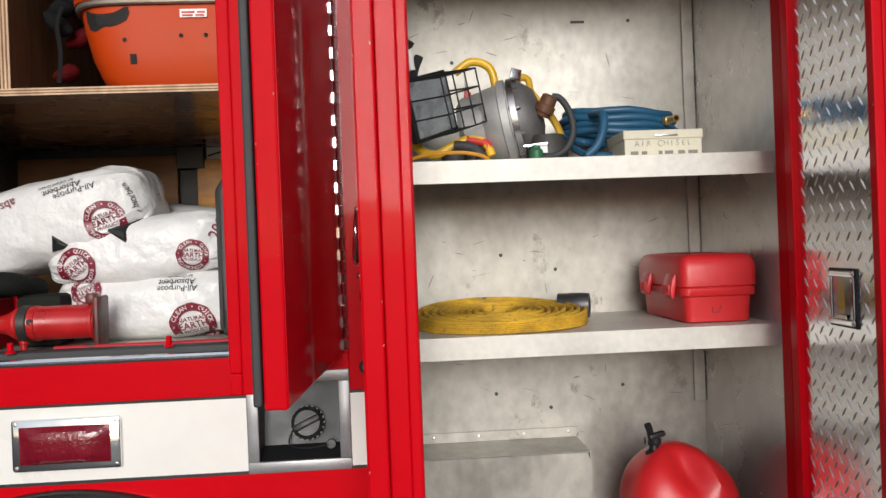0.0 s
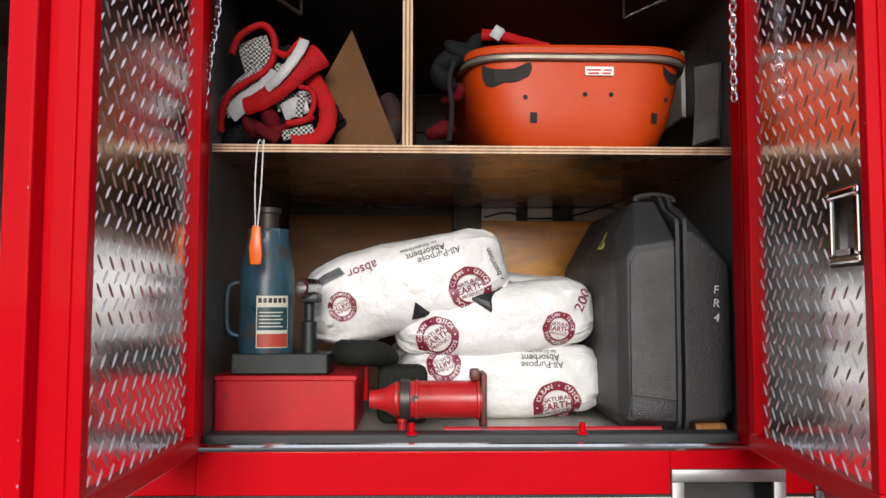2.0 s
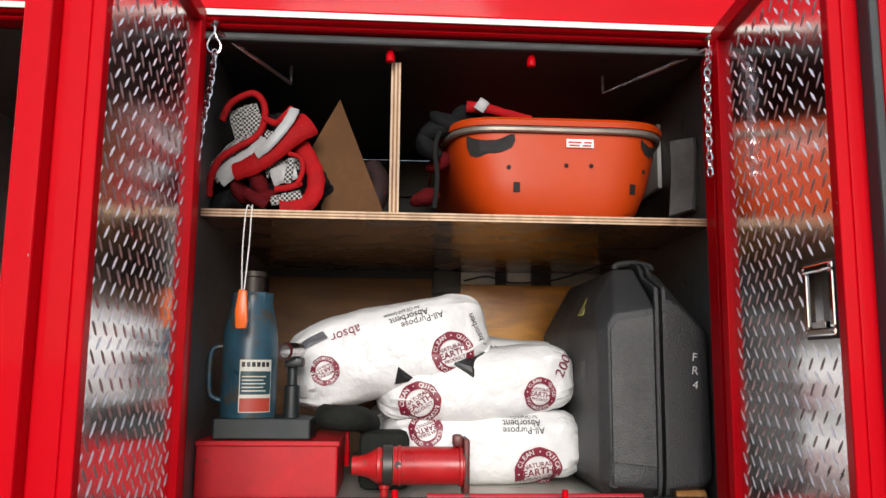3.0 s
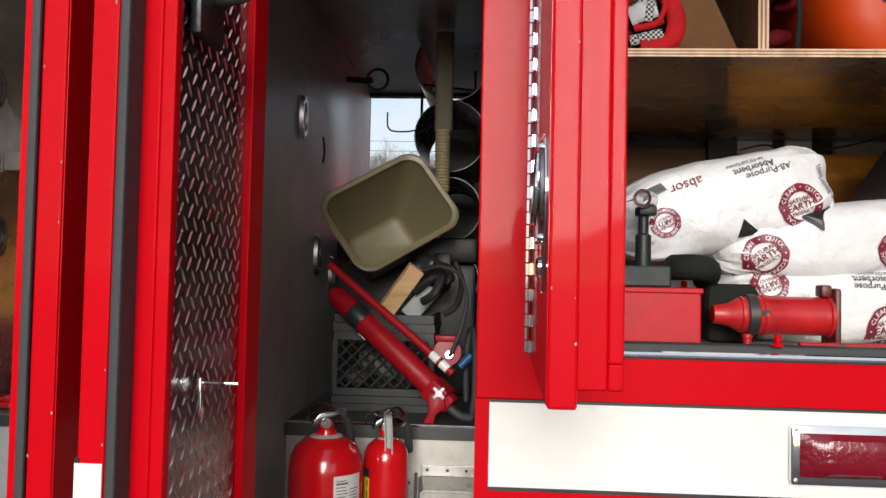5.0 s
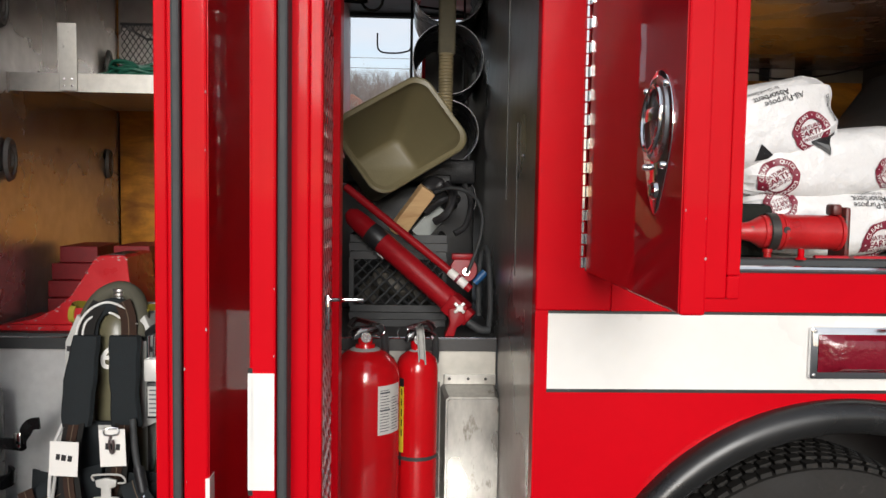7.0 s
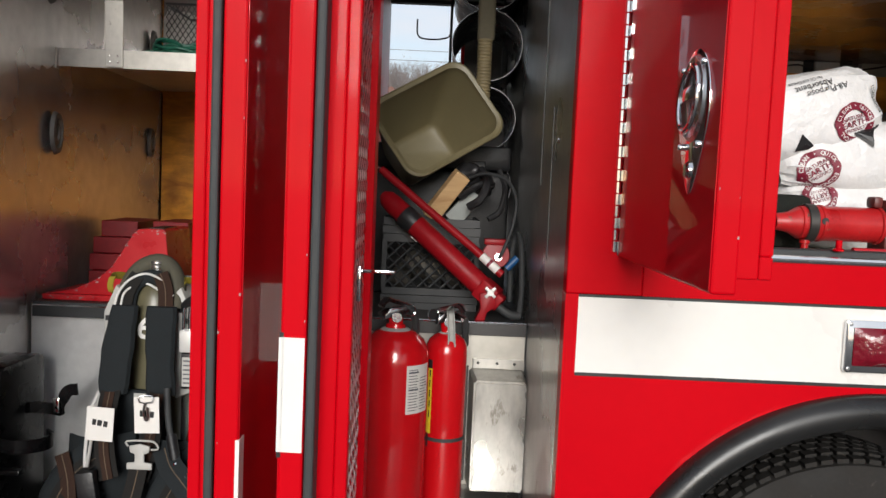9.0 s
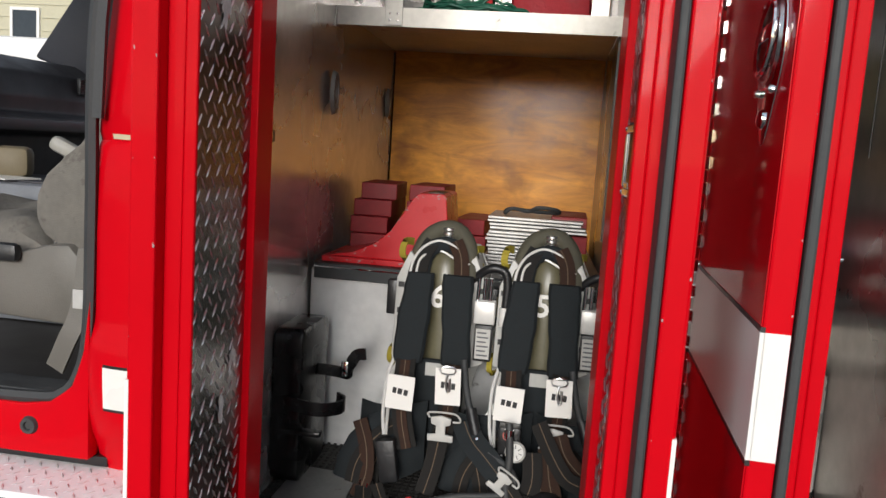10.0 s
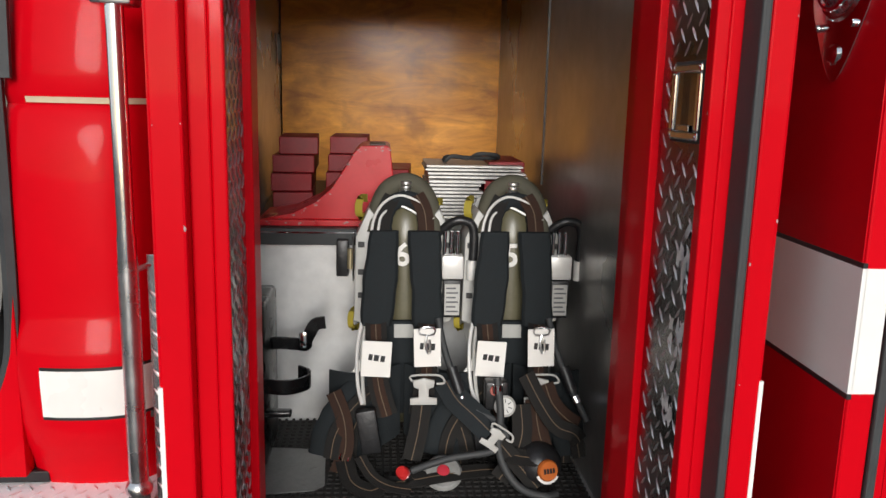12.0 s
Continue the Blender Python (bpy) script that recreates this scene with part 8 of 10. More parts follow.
def wheel_chock():
    paint = material("chock_red", (0.50, 0.010, 0.016), 0.34, vary=0.15, scale=8, stain=(0.55, 0.45, 0.42), stain_at=0.70)
    ob = thing("wheel_chock", "large red steel wheel chock with chipped edges", "wheel chock", (-2.78, 2.60, STEPD))
    bm = B()
    x0, x1 = -2.962, -2.590
    curve = [(x0, 0.018), (x0 + 0.08, 0.034), (x0 + 0.145, 0.066), (x0 + 0.19, 0.105), (x0 + 0.225, 0.160), (x0 + 0.252, 0.205), (x0 + 0.27, 0.222)]
    top = [(x1 - 0.034, 0.224), (x1 - 0.022, 0.218), (x1 + 0.0, 0.018)]
    outline = curve + top
    prism(bm, [(a, STEPD + b) for a, b in outline], 2.475, 2.70, 0.003)
    part("wedge", bm, paint, ob, smooth=False)
    bm = B()
    box(bm, x0 - 0.012, x1 + 0.012, 2.462, 2.715, STEPD + 0.001, STEPD + 0.018, 0.003)
    part("base_plate", bm, paint, ob, smooth=False)
    bm = B()
    box(bm, -2.67, -2.625, 2.50, 2.62, STEPD + 0.2235, STEPD + 0.2255)
    part("top_slot", bm, INK_BLACK, ob, smooth=False)
    rnd, bm = random.Random(12), B()
    edge = curve + top
    for k in range(70):
        j = rnd.randrange(len(edge) - 1)
        f, h = rnd.random(), 0.0012 + 0.0035 * rnd.random() ** 2
        px, pz = (edge[j][i] * (1 - f) + edge[j + 1][i] * f for i in (0, 1))
        pz -= h + 0.012 * rnd.random() ** 3
        if k % 4 == 0:
            px, pz = rnd.uniform(x0, x1), rnd.uniform(0.004, 0.014)
        y = 2.4745 if k % 4 else 2.4612
        bm.faces.new([bm.verts.new((px + h * rnd.uniform(0.6, 1.4) * math.cos(t), y, STEPD + max(0.003, pz + h * rnd.uniform(0.4, 0.8) * math.sin(t)))) for t in [i * 1.047 for i in range(6)]])
    part("paint_chips", bm, CHIP, ob, "pale chips along the edges", smooth=False, kind="stuff")


wheel_chock()


def crib_stack(x, y, n, label):
    paint = material("crib_red", (0.24, 0.005, 0.009), 0.5, vary=0.25, scale=9, stain=(0.4, 0.25, 0.2), stain_at=0.70)
    ob = thing("step_chock", label, "step chock", (x, y, STEPD), group="step chocks")
    rnd = random.Random(int(-1000 * x))
    h = 0.056
    for k in range(n):
        bm = B()
        d, w = 0.022 * k, 0.060 + rnd.uniform(-0.006, 0.006)
        box(bm, -w, w, -0.16 + d, 0.16, 0.001, h - 0.0005, 0.003, m=pose(x + rnd.uniform(-0.007, 0.007) + 0.005 * k, y, STEPD + k * h, 0, 0, rnd.uniform(-4, 4)))
        part("block", bm, paint, ob, smooth=False)


crib_stack(-2.925, 2.93, 4, "stack of dark red stepped blocks beside the chock")
crib_stack(-2.755, 2.99, 4, "stack of dark red stepped blocks behind the chock")
crib_stack(-2.60, 3.12, 2, "low stack of dark red blocks")
crib_stack(-2.26, 2.82, 3, "stack of dark red blocks in the corner")


def plate_stack():
    alu = material("ribbed_plate", (0.48, 0.47, 0.45), 0.4, metal=0.6, vary=0.3, scale=12)
    ob = thing("plate_stack", "stack of ribbed aluminium spacer plates", "metal plates", (-2.37, 2.75, STEPD))
    rnd = random.Random(5)
    for k in range(15):
        bm = B()
        top = k > 10
        s = rnd.uniform(-0.012, 0.012)
        box(bm, -2.50 + s * 0.5, -2.335 + s + (0.13 if top else 0), 2.62 + rnd.uniform(0, 0.012) + (0.03 if top else 0), 2.90, STEPD + 0.001 + k * 0.0107, STEPD + 0.0088 + k * 0.0107, 0.0015)
        part("plate", bm, alu, ob, smooth=False)
    bm = B()
    z = STEPD + 0.172
    tube(bm, [(-2.45, 2.63, z), (-2.43, 2.62, z + 0.016), (-2.38, 2.64, z + 0.010), (-2.35, 2.62, z + 0.024), (-2.30, 2.64, z + 0.020), (-2.29, 2.68, z + 0.008), (-2.36, 2.70, z + 0.006), (-2.44, 2.68, z + 0.01)], 0.006, 6, 8, closed=True)
    part("strap", bm, RUBBER, ob)


plate_stack()

CLOTH = material("dark_strap_cloth", (0.018, 0.0215, 0.0235), 0.9, spec=0.2, vary=0.2, scale=30, bump=0.25, bump_scale=420)
WEB = material("dark_webbing", (0.016, 0.015, 0.014), 0.85, spec=0.2, vary=0.2, scale=60, bump=0.3, bump_scale=500)
BROWNWEB = material("brown_webbing", (0.036, 0.019, 0.013), 0.85, spec=0.2, vary=0.25, scale=60, bump=0.3, bump_scale=500)
STITCH = material("tan_stitch", (0.11, 0.075, 0.045), 0.8)
OLIVE = material("olive_cylinder", (0.105, 0.095, 0.055), 0.32, vary=0.2, scale=9, stain=(0.05, 0.045, 0.03), stain_at=0.64, coat=0.2)
PALE = material("white_resin", (0.44, 0.435, 0.41), 0.45, vary=0.1)
YELLOW = material("yellow_strap", (0.34, 0.27, 0.03), 0.6, vary=0.15)


def band(parent, points, width, mat, name, stitch=True, thick=0.004, up=Vector((0, -1, 0)), label="", stitch_mat=None):
    """A flat strap along points with a stitched middle line on the side facing 'up'."""
    bm = B()
    line = spline(points, 7)
    w, h = width / 2, thick / 2
    sweep(bm, line, [(-w, -h), (w, -h), (w, h), (-w, h)], up=up)
    ob = part(name, bm, mat, parent, label)
    if stitch:
        bm = B()
        sweep(bm, line, [(-0.0011, h), (0.0011, h), (0.0011, h + 0.0010), (-0.0011, h + 0.0010)], up=up)
        part("stitch_line", bm, stitch_mat or STITCH, ob if ob.parent.parent is None else ob.parent)
    return ob


def buckle(parent, x, y, z, turn, s=1.0):
    m = pose(x, y, z, 0, turn, 0) @ Matrix.Diagonal((s, s, s, 1))
    bm = B()
    prism(bm, [(-0.032, -0.034), (0.032, -0.034), (0.032, -0.018), (0.012, -0.016), (0.012, 0.006), (0.024, 0.010), (0.026, 0.026), (0.0, 0.032), (-0.026, 0.026), (-0.024, 0.010), (-0.012, 0.006), (-0.012, -0.016), (-0.032, -0.018)], -0.004, 0.004, 0.0015, m=m)
    bk = part("buckle", bm, PALE, parent, "pale metal strap buckle")
    bm = B()
    tube(bm, [m @ Vector(q) for q in ((-0.028, -0.004, 0.026), (-0.030, -0.006, 0.040), (0.028, -0.006, 0.042), (0.045, -0.006, 0.034), (0.048, -0.006, 0.022), (0.030, -0.005, 0.020))], 0.0026, 3, 6)
    part("buckle_wire", bm, PALE, parent)


def tag_card(parent, x0, x1, z0, z1, y, lean, clip):
    m = pose((x0 + x1) / 2, y, (z0 + z1) / 2, 0, lean, 0)
    w, h = (x1 - x0) / 2, (z1 - z0) / 2
    bm = B()
    box(bm, -w, w, -0.0012, 0.0012, -h, h, m=m)
    card = part("name_card", bm, WHITE, parent, "white card with black marker strokes", smooth=False)
    for u, ww in ((-0.42, 0.28), (-0.02, 0.34), (0.42, 0.3)):
        bm = B()
        box(bm, (u - ww / 2) * w, (u + ww / 2) * w, -0.002, -0.0012, -0.10 * h, 0.24 * h, m=m @ pose(0, 0, 0, 0, 6, 0))
        part("marker_bar", bm, INK_BLACK, parent, smooth=False)
    if clip:
        bm = B()
        tube(bm, [m @ Vector(q) for q in ((-0.016, -0.006, h + 0.004), (-0.016, -0.008, h - 0.012), (0.016, -0.008, h - 0.012), (0.016, -0.006, h + 0.004))], 0.0024, 2, 6, closed=True)
        tube(bm, [m @ Vector(q) for q in ((0.0, -0.008, h - 0.012), (-0.004, -0.012, h - 0.030), (0.0, -0.012, h - 0.056), (0.006, -0.012, h - 0.050), (0.005, -0.010, h - 0.024))], 0.003, 4, 6)
        part("snap_clip", bm, STAINLESS, parent)


def breathing_set(cx, number, label, mirror_reg=True):
    """A breathing set hung upright, harness outwards: olive bottle with its number, padded shoulder
    straps, belts, buckles, cards, regulator block at its right."""
    base = DF + 0.01
    ob = thing("breathing_set", label, "breathing set", (cx, 2.30, base), group="breathing sets")
    X = lambda d: cx + d
    # bottle and frame
    bm = B()
    lathe(bm, [(0, 0.66), (0.05, 0.66), (0.066, 0.69), (0.068, 0.72), (0.068, 1.15), (0.060, 1.20), (0.040, 1.235), (0.020, 1.25), (0.016, 1.275), (0, 1.276)], 32, pose(X(0.005), 2.312, 0.0, 0, 0, 0))
    bottle = part("air_bottle", bm, OLIVE, ob, "olive air bottle with a white number")
    bm = B()
    for k in range(3):
        lathe(bm, [(0.017, 1.262 + k * 0.011), (0.022, 1.264 + k * 0.011), (0.022, 1.270 + k * 0.011), (0.017, 1.272 + k * 0.011)], 14, pose(X(0.005), 2.312, 0.0))
    part("bottle_neck", bm, STAINLESS, bottle)
    text_part("number", number, 0.082, WHITE, bottle, facing(X(-0.004), 2.240, 1.112), 0.0012, bold=0.0016)
    bm = B()
    prism(bm, [(X(-0.118), 0.93), (X(-0.112), 1.17), (X(-0.075), 1.245), (X(0.085), 1.245), (X(0.118), 1.17), (X(0.110), 0.93), (X(0.05), 0.70), (X(-0.06), 0.70)], 2.384, 2.396, 0.003)
    part("back_frame", bm, PALE, ob, "white frame plate with slots")
    for s in (-1, 1):
        bm = B()
        prism(bm, [(X(s * 0.078), 0.92), (X(s * 0.124), 0.94), (X(s * 0.120), 1.155), (X(s * 0.088), 1.228), (X(s * 0.062), 1.20), (X(s * 0.072), 1.15)], 2.255, 2.384, 0.003)
        wing = part("frame_wing", bm, PALE, ob)
        for z in (1.00, 1.06, 1.13):
            bm = B()
            box(bm, X(s * 0.106) - 0.008, X(s * 0.106) + 0.008, 2.250, 2.256, z, z + 0.014)
            part("frame_slot", bm, INK_BLACK, wing, smooth=False)
    bm = B()
    prism(bm, [(X(-0.070), 0.70), (X(0.070), 0.70), (X(0.080), 0.86), (X(0.070), 0.948), (X(-0.070), 0.948), (X(-0.080), 0.86)], 2.222, 2.240, 0.006)
    lumbar = part("lumbar_pad", bm, CLOTH, ob, "dark cloth lumbar pad")
    bm = B()
    box(bm, X(-0.022), X(0.026), 2.2195, 2.2215, 0.905, 0.940)
    part("maker_label", bm, PALE, lumbar, smooth=False)
    # shoulder arch: padded roll in olive cloth, with two pale hoses over it
    bm = B()
    tube(bm, [(X(-0.070), 2.262, 1.165), (X(-0.064), 2.285, 1.225), (X(-0.040), 2.31, 1.270), (X(0.005), 2.32, 1.288), (X(0.045), 2.31, 1.270), (X(0.068), 2.285, 1.225), (X(0.074), 2.262, 1.165)], 0.024, 7, 12)
    part("shoulder_roll", bm, material("olive_cloth", (0.075, 0.070, 0.048), 0.8, vary=0.2, scale=30, bump=0.2, bump_scale=300), ob, "olive padded shoulder roll")
    bm = B()
    puff(bm, [(X(-0.050), 2.246, 1.165), (X(-0.048), 2.252, 1.205), (X(-0.032), 2.262, 1.238), (X(0.005), 2.268, 1.252), (X(0.038), 2.262, 1.238), (X(0.052), 2.252, 1.205), (X(0.054), 2.246, 1.165)], 0.040, 0.018)
    part("shoulder_yoke", bm, CLOTH, ob, "dark cloth yoke over the shoulders")
    for r0, rr, mat in ((0.068, 0.0036, SILVER), (0.054, 0.0032, SILVER)):
        bm = B()
        k = r0 / 0.080
        tube(bm, [(X(-0.098 * k), 2.228, 1.150), (X(-0.088 * k), 2.234, 1.205), (X(-0.060 * k), 2.250, 1.258 - 0.02 * (1 - k) * 5), (X(-0.010), 2.262, 1.283 - 0.03 * (1 - k) * 5), (X(0.045 * k), 2.255, 1.266 - 0.03 * (1 - k) * 5), (X(0.085 * k), 2.242, 1.205)], rr, 7, 8)
        part("pale_hose", bm, mat, ob)
    band(ob, [(X(0.030), 2.262, 1.262), (X(0.050), 2.245, 1.222), (X(0.056), 2.232, 1.165)], 0.040, BROWNWEB, "brown_webbing", up=Vector((0, -1, 0.3)))
    band(ob, [(X(-0.030), 2.262, 1.258), (X(-0.050), 2.245, 1.218), (X(-0.058), 2.232, 1.165)], 0.040, WEB, "dark_webbing", stitch=False, up=Vector((0, -1, 0.3)))
    # padded straps: soft slabs, a little bowed
    for s, tilt in ((-1, 0.012), (1, -0.006)):
        bm = B()
        n = 8
        rows = []
        for i in range(n + 1):
            t = i / n
            z = 1.178 - 0.232 * t
            xc = X(s * (0.049 + 0.006 * t) - tilt * t)
            y = 2.222 - 0.030 * t - 0.010 * math.sin(math.pi * t)
            hw = 0.0345 + 0.004 * t + 0.003 * math.sin(5 * t + s) + 0.0015 * math.sin(17 * t)
            sec = [(-hw, 0.010), (-hw - 0.003, 0.0), (-hw + 0.004, -0.010), (0.0, -0.015), (hw - 0.004, -0.010), (hw + 0.003, 0.0), (hw, 0.010)]
            rows.append([bm.verts.new((xc + a, y + b, z)) for a, b in sec])
        for a, b in zip(rows, rows[1:]):
            for j in range(7):
                bm.faces.new((a[j], a[(j + 1) % 7], b[(j + 1) % 7], b[j]))
        bm.faces.new(rows[0])
        bm.faces.new(rows[-1][::-1])
        bmesh.ops.recalc_face_normals(bm, faces=bm.faces[:])
        part("shoulder_pad", bm, CLOTH, ob, "dark padded shoulder strap")
        # webbing below the pad
        band(ob, [(X(s * 0.056 - tilt), 2.182, 0.955), (X(s * 0.053 - tilt), 2.150, 0.90), (X(s * 0.048 - tilt), 2.128, 0.82), (X(s * 0.038), 2.105, 0.745)], 0.052, WEB, "lower_strap", stitch=False)
        band(ob, [(X(s * 0.056 - tilt), 2.177, 0.952), (X(s * 0.053 - tilt), 2.146, 0.90), (X(s * 0.048 - tilt), 2.123, 0.82), (X(s * 0.038), 2.100, 0.745)], 0.026, BROWNWEB, "brown_strap")
    tag_card(ob, X(-0.100), X(-0.030), 0.842, 0.930, 2.110, 3, False)
    tag_card(ob, X(0.024), X(0.088), 0.868, 0.962, 2.108, -2, True)
    bm = B()
    prism(bm, [(X(-0.125), 0.838), (X(-0.055), 0.846), (X(-0.085), 0.905)], 2.152, 2.155)
    part("white_flap", bm, WHITE, ob, smooth=False)
    buckle(ob, X(0.048), 2.085, 0.815, 0)
    band(ob, [(X(0.046), 2.088, 0.79), (X(0.036), 2.07, 0.72), (X(0.020), 2.05, 0.655)], 0.046, WEB, "belt_end")
    # hip pads
    for s in (-1, 1):
        bm = B()
        rows = []
        for i in range(9):
            t = i / 8
            xx = X(s * (0.005 + 0.178 * t))
            rows.append([bm.verts.new((xx, 2.20 - 0.05 * math.sin(math.pi * t) + b, 0.735 - 0.035 * t + a)) for a, b in ((0.105 + 0.02 * t, 0.012), (0.110 + 0.02 * t, -0.004), (0.0, -0.022), (-0.075 - 0.03 * t, -0.010), (-0.080 - 0.03 * t, 0.010), (0.0, 0.02))])
        for a, b in zip(rows, rows[1:]):
            for j in range(6):
                bm.faces.new((a[j], a[(j + 1) % 6], b[(j + 1) % 6], b[j]))
        bm.faces.new(rows[0])
        bm.faces.new(rows[-1][::-1])
        bmesh.ops.recalc_face_normals(bm, faces=bm.faces[:])
        part("hip_pad", bm, CLOTH, ob, "dark cloth hip pad")
        band(ob, [(X(s * 0.06), 2.155, 0.80), (X(s * 0.10), 2.135, 0.74), (X(s * 0.125), 2.13, 0.68), (X(s * 0.13), 2.12, 0.61)], 0.036, WEB, "hip_strap")
    for nm, w, pts in (("hip_cushion", 0.085, [(X(-0.075), 2.175, 0.800), (X(-0.130), 2.135, 0.765), (X(-0.172), 2.115, 0.705), (X(-0.185), 2.105, 0.645)]),
                       ("hip_cushion", 0.085, [(X(0.070), 2.170, 0.775), (X(0.118), 2.140, 0.735), (X(0.140), 2.120, 0.685), (X(0.148), 2.105, 0.640)])):
        bm = B()
        puff(bm, pts, w, 0.030, up=Vector((0, -1, 0.1)))
        part(nm, bm, CLOTH, ob, "dark cloth hip cushion")
        band(ob, [(q[0] + 0.012, q[1] - 0.021, q[2]) for q in pts], 0.036, WEB, "hip_webbing")
    # hoses down the left edge and the black box at their end
    for d in (0.0, 0.012):
        bm = B()
        tube(bm, [(X(-0.100 + d), 2.20, 0.96), (X(-0.112 + d), 2.16, 0.90), (X(-0.110 + d), 2.13, 0.82), (X(-0.098 + d * 0.4), 2.10, 0.775)], 0.0045, 7, 8)
        part("pale_hose", bm, PALE if d else SILVER, ob)
    bm = B()
    box(bm, -0.024, 0.024, -0.014, 0.014, -0.055, 0.055, 0.005, m=pose(X(-0.082), 2.085, 0.715, 0, -9, 0))
    part("alarm_box", bm, BLACK, ob, "black alarm box")
    # black hose on the right
    bm = B()
    tube(bm, [(X(0.085), 2.17, 0.97), (X(0.100), 2.14, 0.90), (X(0.130), 2.10, 0.82), (X(0.168), 2.06, 0.745)], 0.0085, 7, 10)
    hose = part("black_hose", bm, RUBBER, ob)
    bm = B()
    tube(bm, [(X(0.116), 2.118, 0.862), (X(0.136), 2.094, 0.806)], 0.014, 2, 10)
    part("hose_grip", bm, BLACK, hose)
    bm = B()
    tube(bm, [(X(0.140), 2.090, 0.798), (X(0.147), 2.083, 0.784)], 0.0125, 2, 12)
    part("hose_ferrule", bm, CHROME, hose)
    # regulator block
    bm = B()
    box(bm, X(0.095), X(0.150), 2.225, 2.265, 1.055, 1.115, 0.004)
    reg = part("regulator", bm, SILVER, ob, "silver regulator block with tubes")
    bm = B()
    box(bm, X(0.100), X(0.146), 2.229, 2.262, 0.955, 1.052, 0.003)
    part("regulator_case", bm, BLACK, reg)
    bm = B()
    box(bm, X(0.104), X(0.142), 2.2275, 2.230, 0.962, 1.042)
    lab = part("regulator_label", bm, PALE, reg)
    for k in range(6):
        bm = B()
        box(bm, X(0.108), X(0.138 - 0.006 * (k % 2)), 2.2262, 2.2273, 0.970 + k * 0.012, 0.974 + k * 0.012)
        part("print_bar", bm, GREYINK, reg, smooth=False)
    for k in range(3):
        bm = B()
        tube(bm, [(X(0.102 + k * 0.016), 2.243, 1.112), (X(0.103 + k * 0.016), 2.243, 1.175)], 0.0055, 1, 10, smooth_line=False)
        part("regulator_tube", bm, CHROME, reg)
    bm = B()
    tube(bm, [(X(0.172), 2.25, 1.05), (X(0.172), 2.25, 1.10)], 0.013, 1, 12, smooth_line=False)
    part("regulator_stub", bm, SILVER, reg)
    bm = B()
    tube(bm, [(X(0.175), 2.25, 1.10), (X(0.176), 2.25, 1.165), (X(0.165), 2.25, 1.195), (X(0.130), 2.25, 1.200), (X(0.095), 2.26, 1.175), (X(0.085), 2.27, 1.15)], 0.0115, 7, 12)
    part("regulator_hose", bm, BLACK, reg)
    # yellow straps and the spring clip on the frame's left
    for dx, z, w in ((-0.104, 1.222, 0.020), (0.090, 1.216, 0.018), (-0.124, 0.930, 0.016)):
        bm = B()
        sweep(bm, spline([(X(dx) + 0.010, 2.330, z + 0.022), (X(dx) - 0.004, 2.292, z + 0.026), (X(dx) - 0.010, 2.280, z + 0.006), (X(dx) - 0.006, 2.284, z - 0.018), (X(dx) + 0.012, 2.322, z - 0.024)], 5), [(-w / 2, -0.0015), (w / 2, -0.0015), (w / 2, 0.0015), (-w / 2, 0.0015)], up=Vector((-0.5, -1, 0)))
        part("yellow_strap", bm, YELLOW, ob, "folded yellow strap loop")
    return ob


breathing_set(-2.578, "6", "breathing set numbered six in dark harness, hung on the step")
breathing_set(-2.303, "5", "breathing set numbered five in dark harness, hung on the step")


def spring_clamp(x):
    ob = thing("spring_clamp", "black spring clamp with a brass roller on the step front", "clamp", (x, 2.43, 1.02), group="spring clamps")
    bm = B()
    box(bm, x - 0.020, x + 0.012, 2.40, 2.452, 1.020, 1.120, 0.004)
    part("clamp_body", bm, BLACK, ob)
    bm = B()
    lathe(bm, [(0, 0), (0.008, 0), (0.008, 0.055), (0, 0.055)], 12, pose(x + 0.018, 2.39, 1.045))
    part("roller", bm, material("brass_roller", (0.55, 0.46, 0.28), 0.35, metal=0.7), ob)
    bm = B()
    lathe(bm, [(0, 0), (0.0025, 0), (0.0025, 0.12), (0, 0.12)], 8, pose(x + 0.026, 2.388, 1.012))
    part("pin", bm, CHROME, ob)


spring_clamp(-2.735)
spring_clamp(-2.448)

# black bottle bracket on the left side, with its two clip straps
BRACKET = material("gloss_black_bracket", (0.006, 0.006, 0.0065), 0.28, vary=0.3, scale=9, spec=0.35)
br = thing("bottle_bracket", "black moulded bottle bracket with an open clip strap", "bracket", (-2.955, 2.2, DF))
bm = B()
prism(bm, [(b, a) for a, b in rounded(DF + 0.01, 1.012, 2.13, 2.36, 0.030)], -2.990, -2.910, 0.008, axis="x")
part("back_board", bm, BRACKET, br)
z = 0.815
bm = B()
pts = [(-2.965, 2.14, z), (-2.93, 2.12, z + 0.004), (-2.86, 2.11, z), (-2.815, 2.15, z - 0.004), (-2.81, 2.20, z - 0.006), (-2.84, 2.235, z - 0.006)]
sweep(bm, spline(pts, 6), [(-0.003, -0.018), (0.003, -0.018), (0.003, 0.018), (-0.003, 0.018)])
part("clip_strap", bm, BRACKET, br)
bm = B()
box(bm, -2.955, -2.845, 2.10, 2.13, 0.742, 0.756, 0.004)
part("clip_foot", bm, BRACKET, br)
bm = B()
sweep(bm, spline([(-2.965, 2.26, 0.875), (-2.90, 2.28, 0.872), (-2.85, 2.29, 0.866), (-2.825, 2.28, 0.868), (-2.815, 2.27, 0.90), (-2.80, 2.27, 0.925), (-2.775, 2.27, 0.93)], 6), [(-0.003, -0.016), (0.003, -0.016), (0.003, 0.016), (-0.003, 0.016)])
part("clip_arm", bm, BRACKET, br)
bm = B()
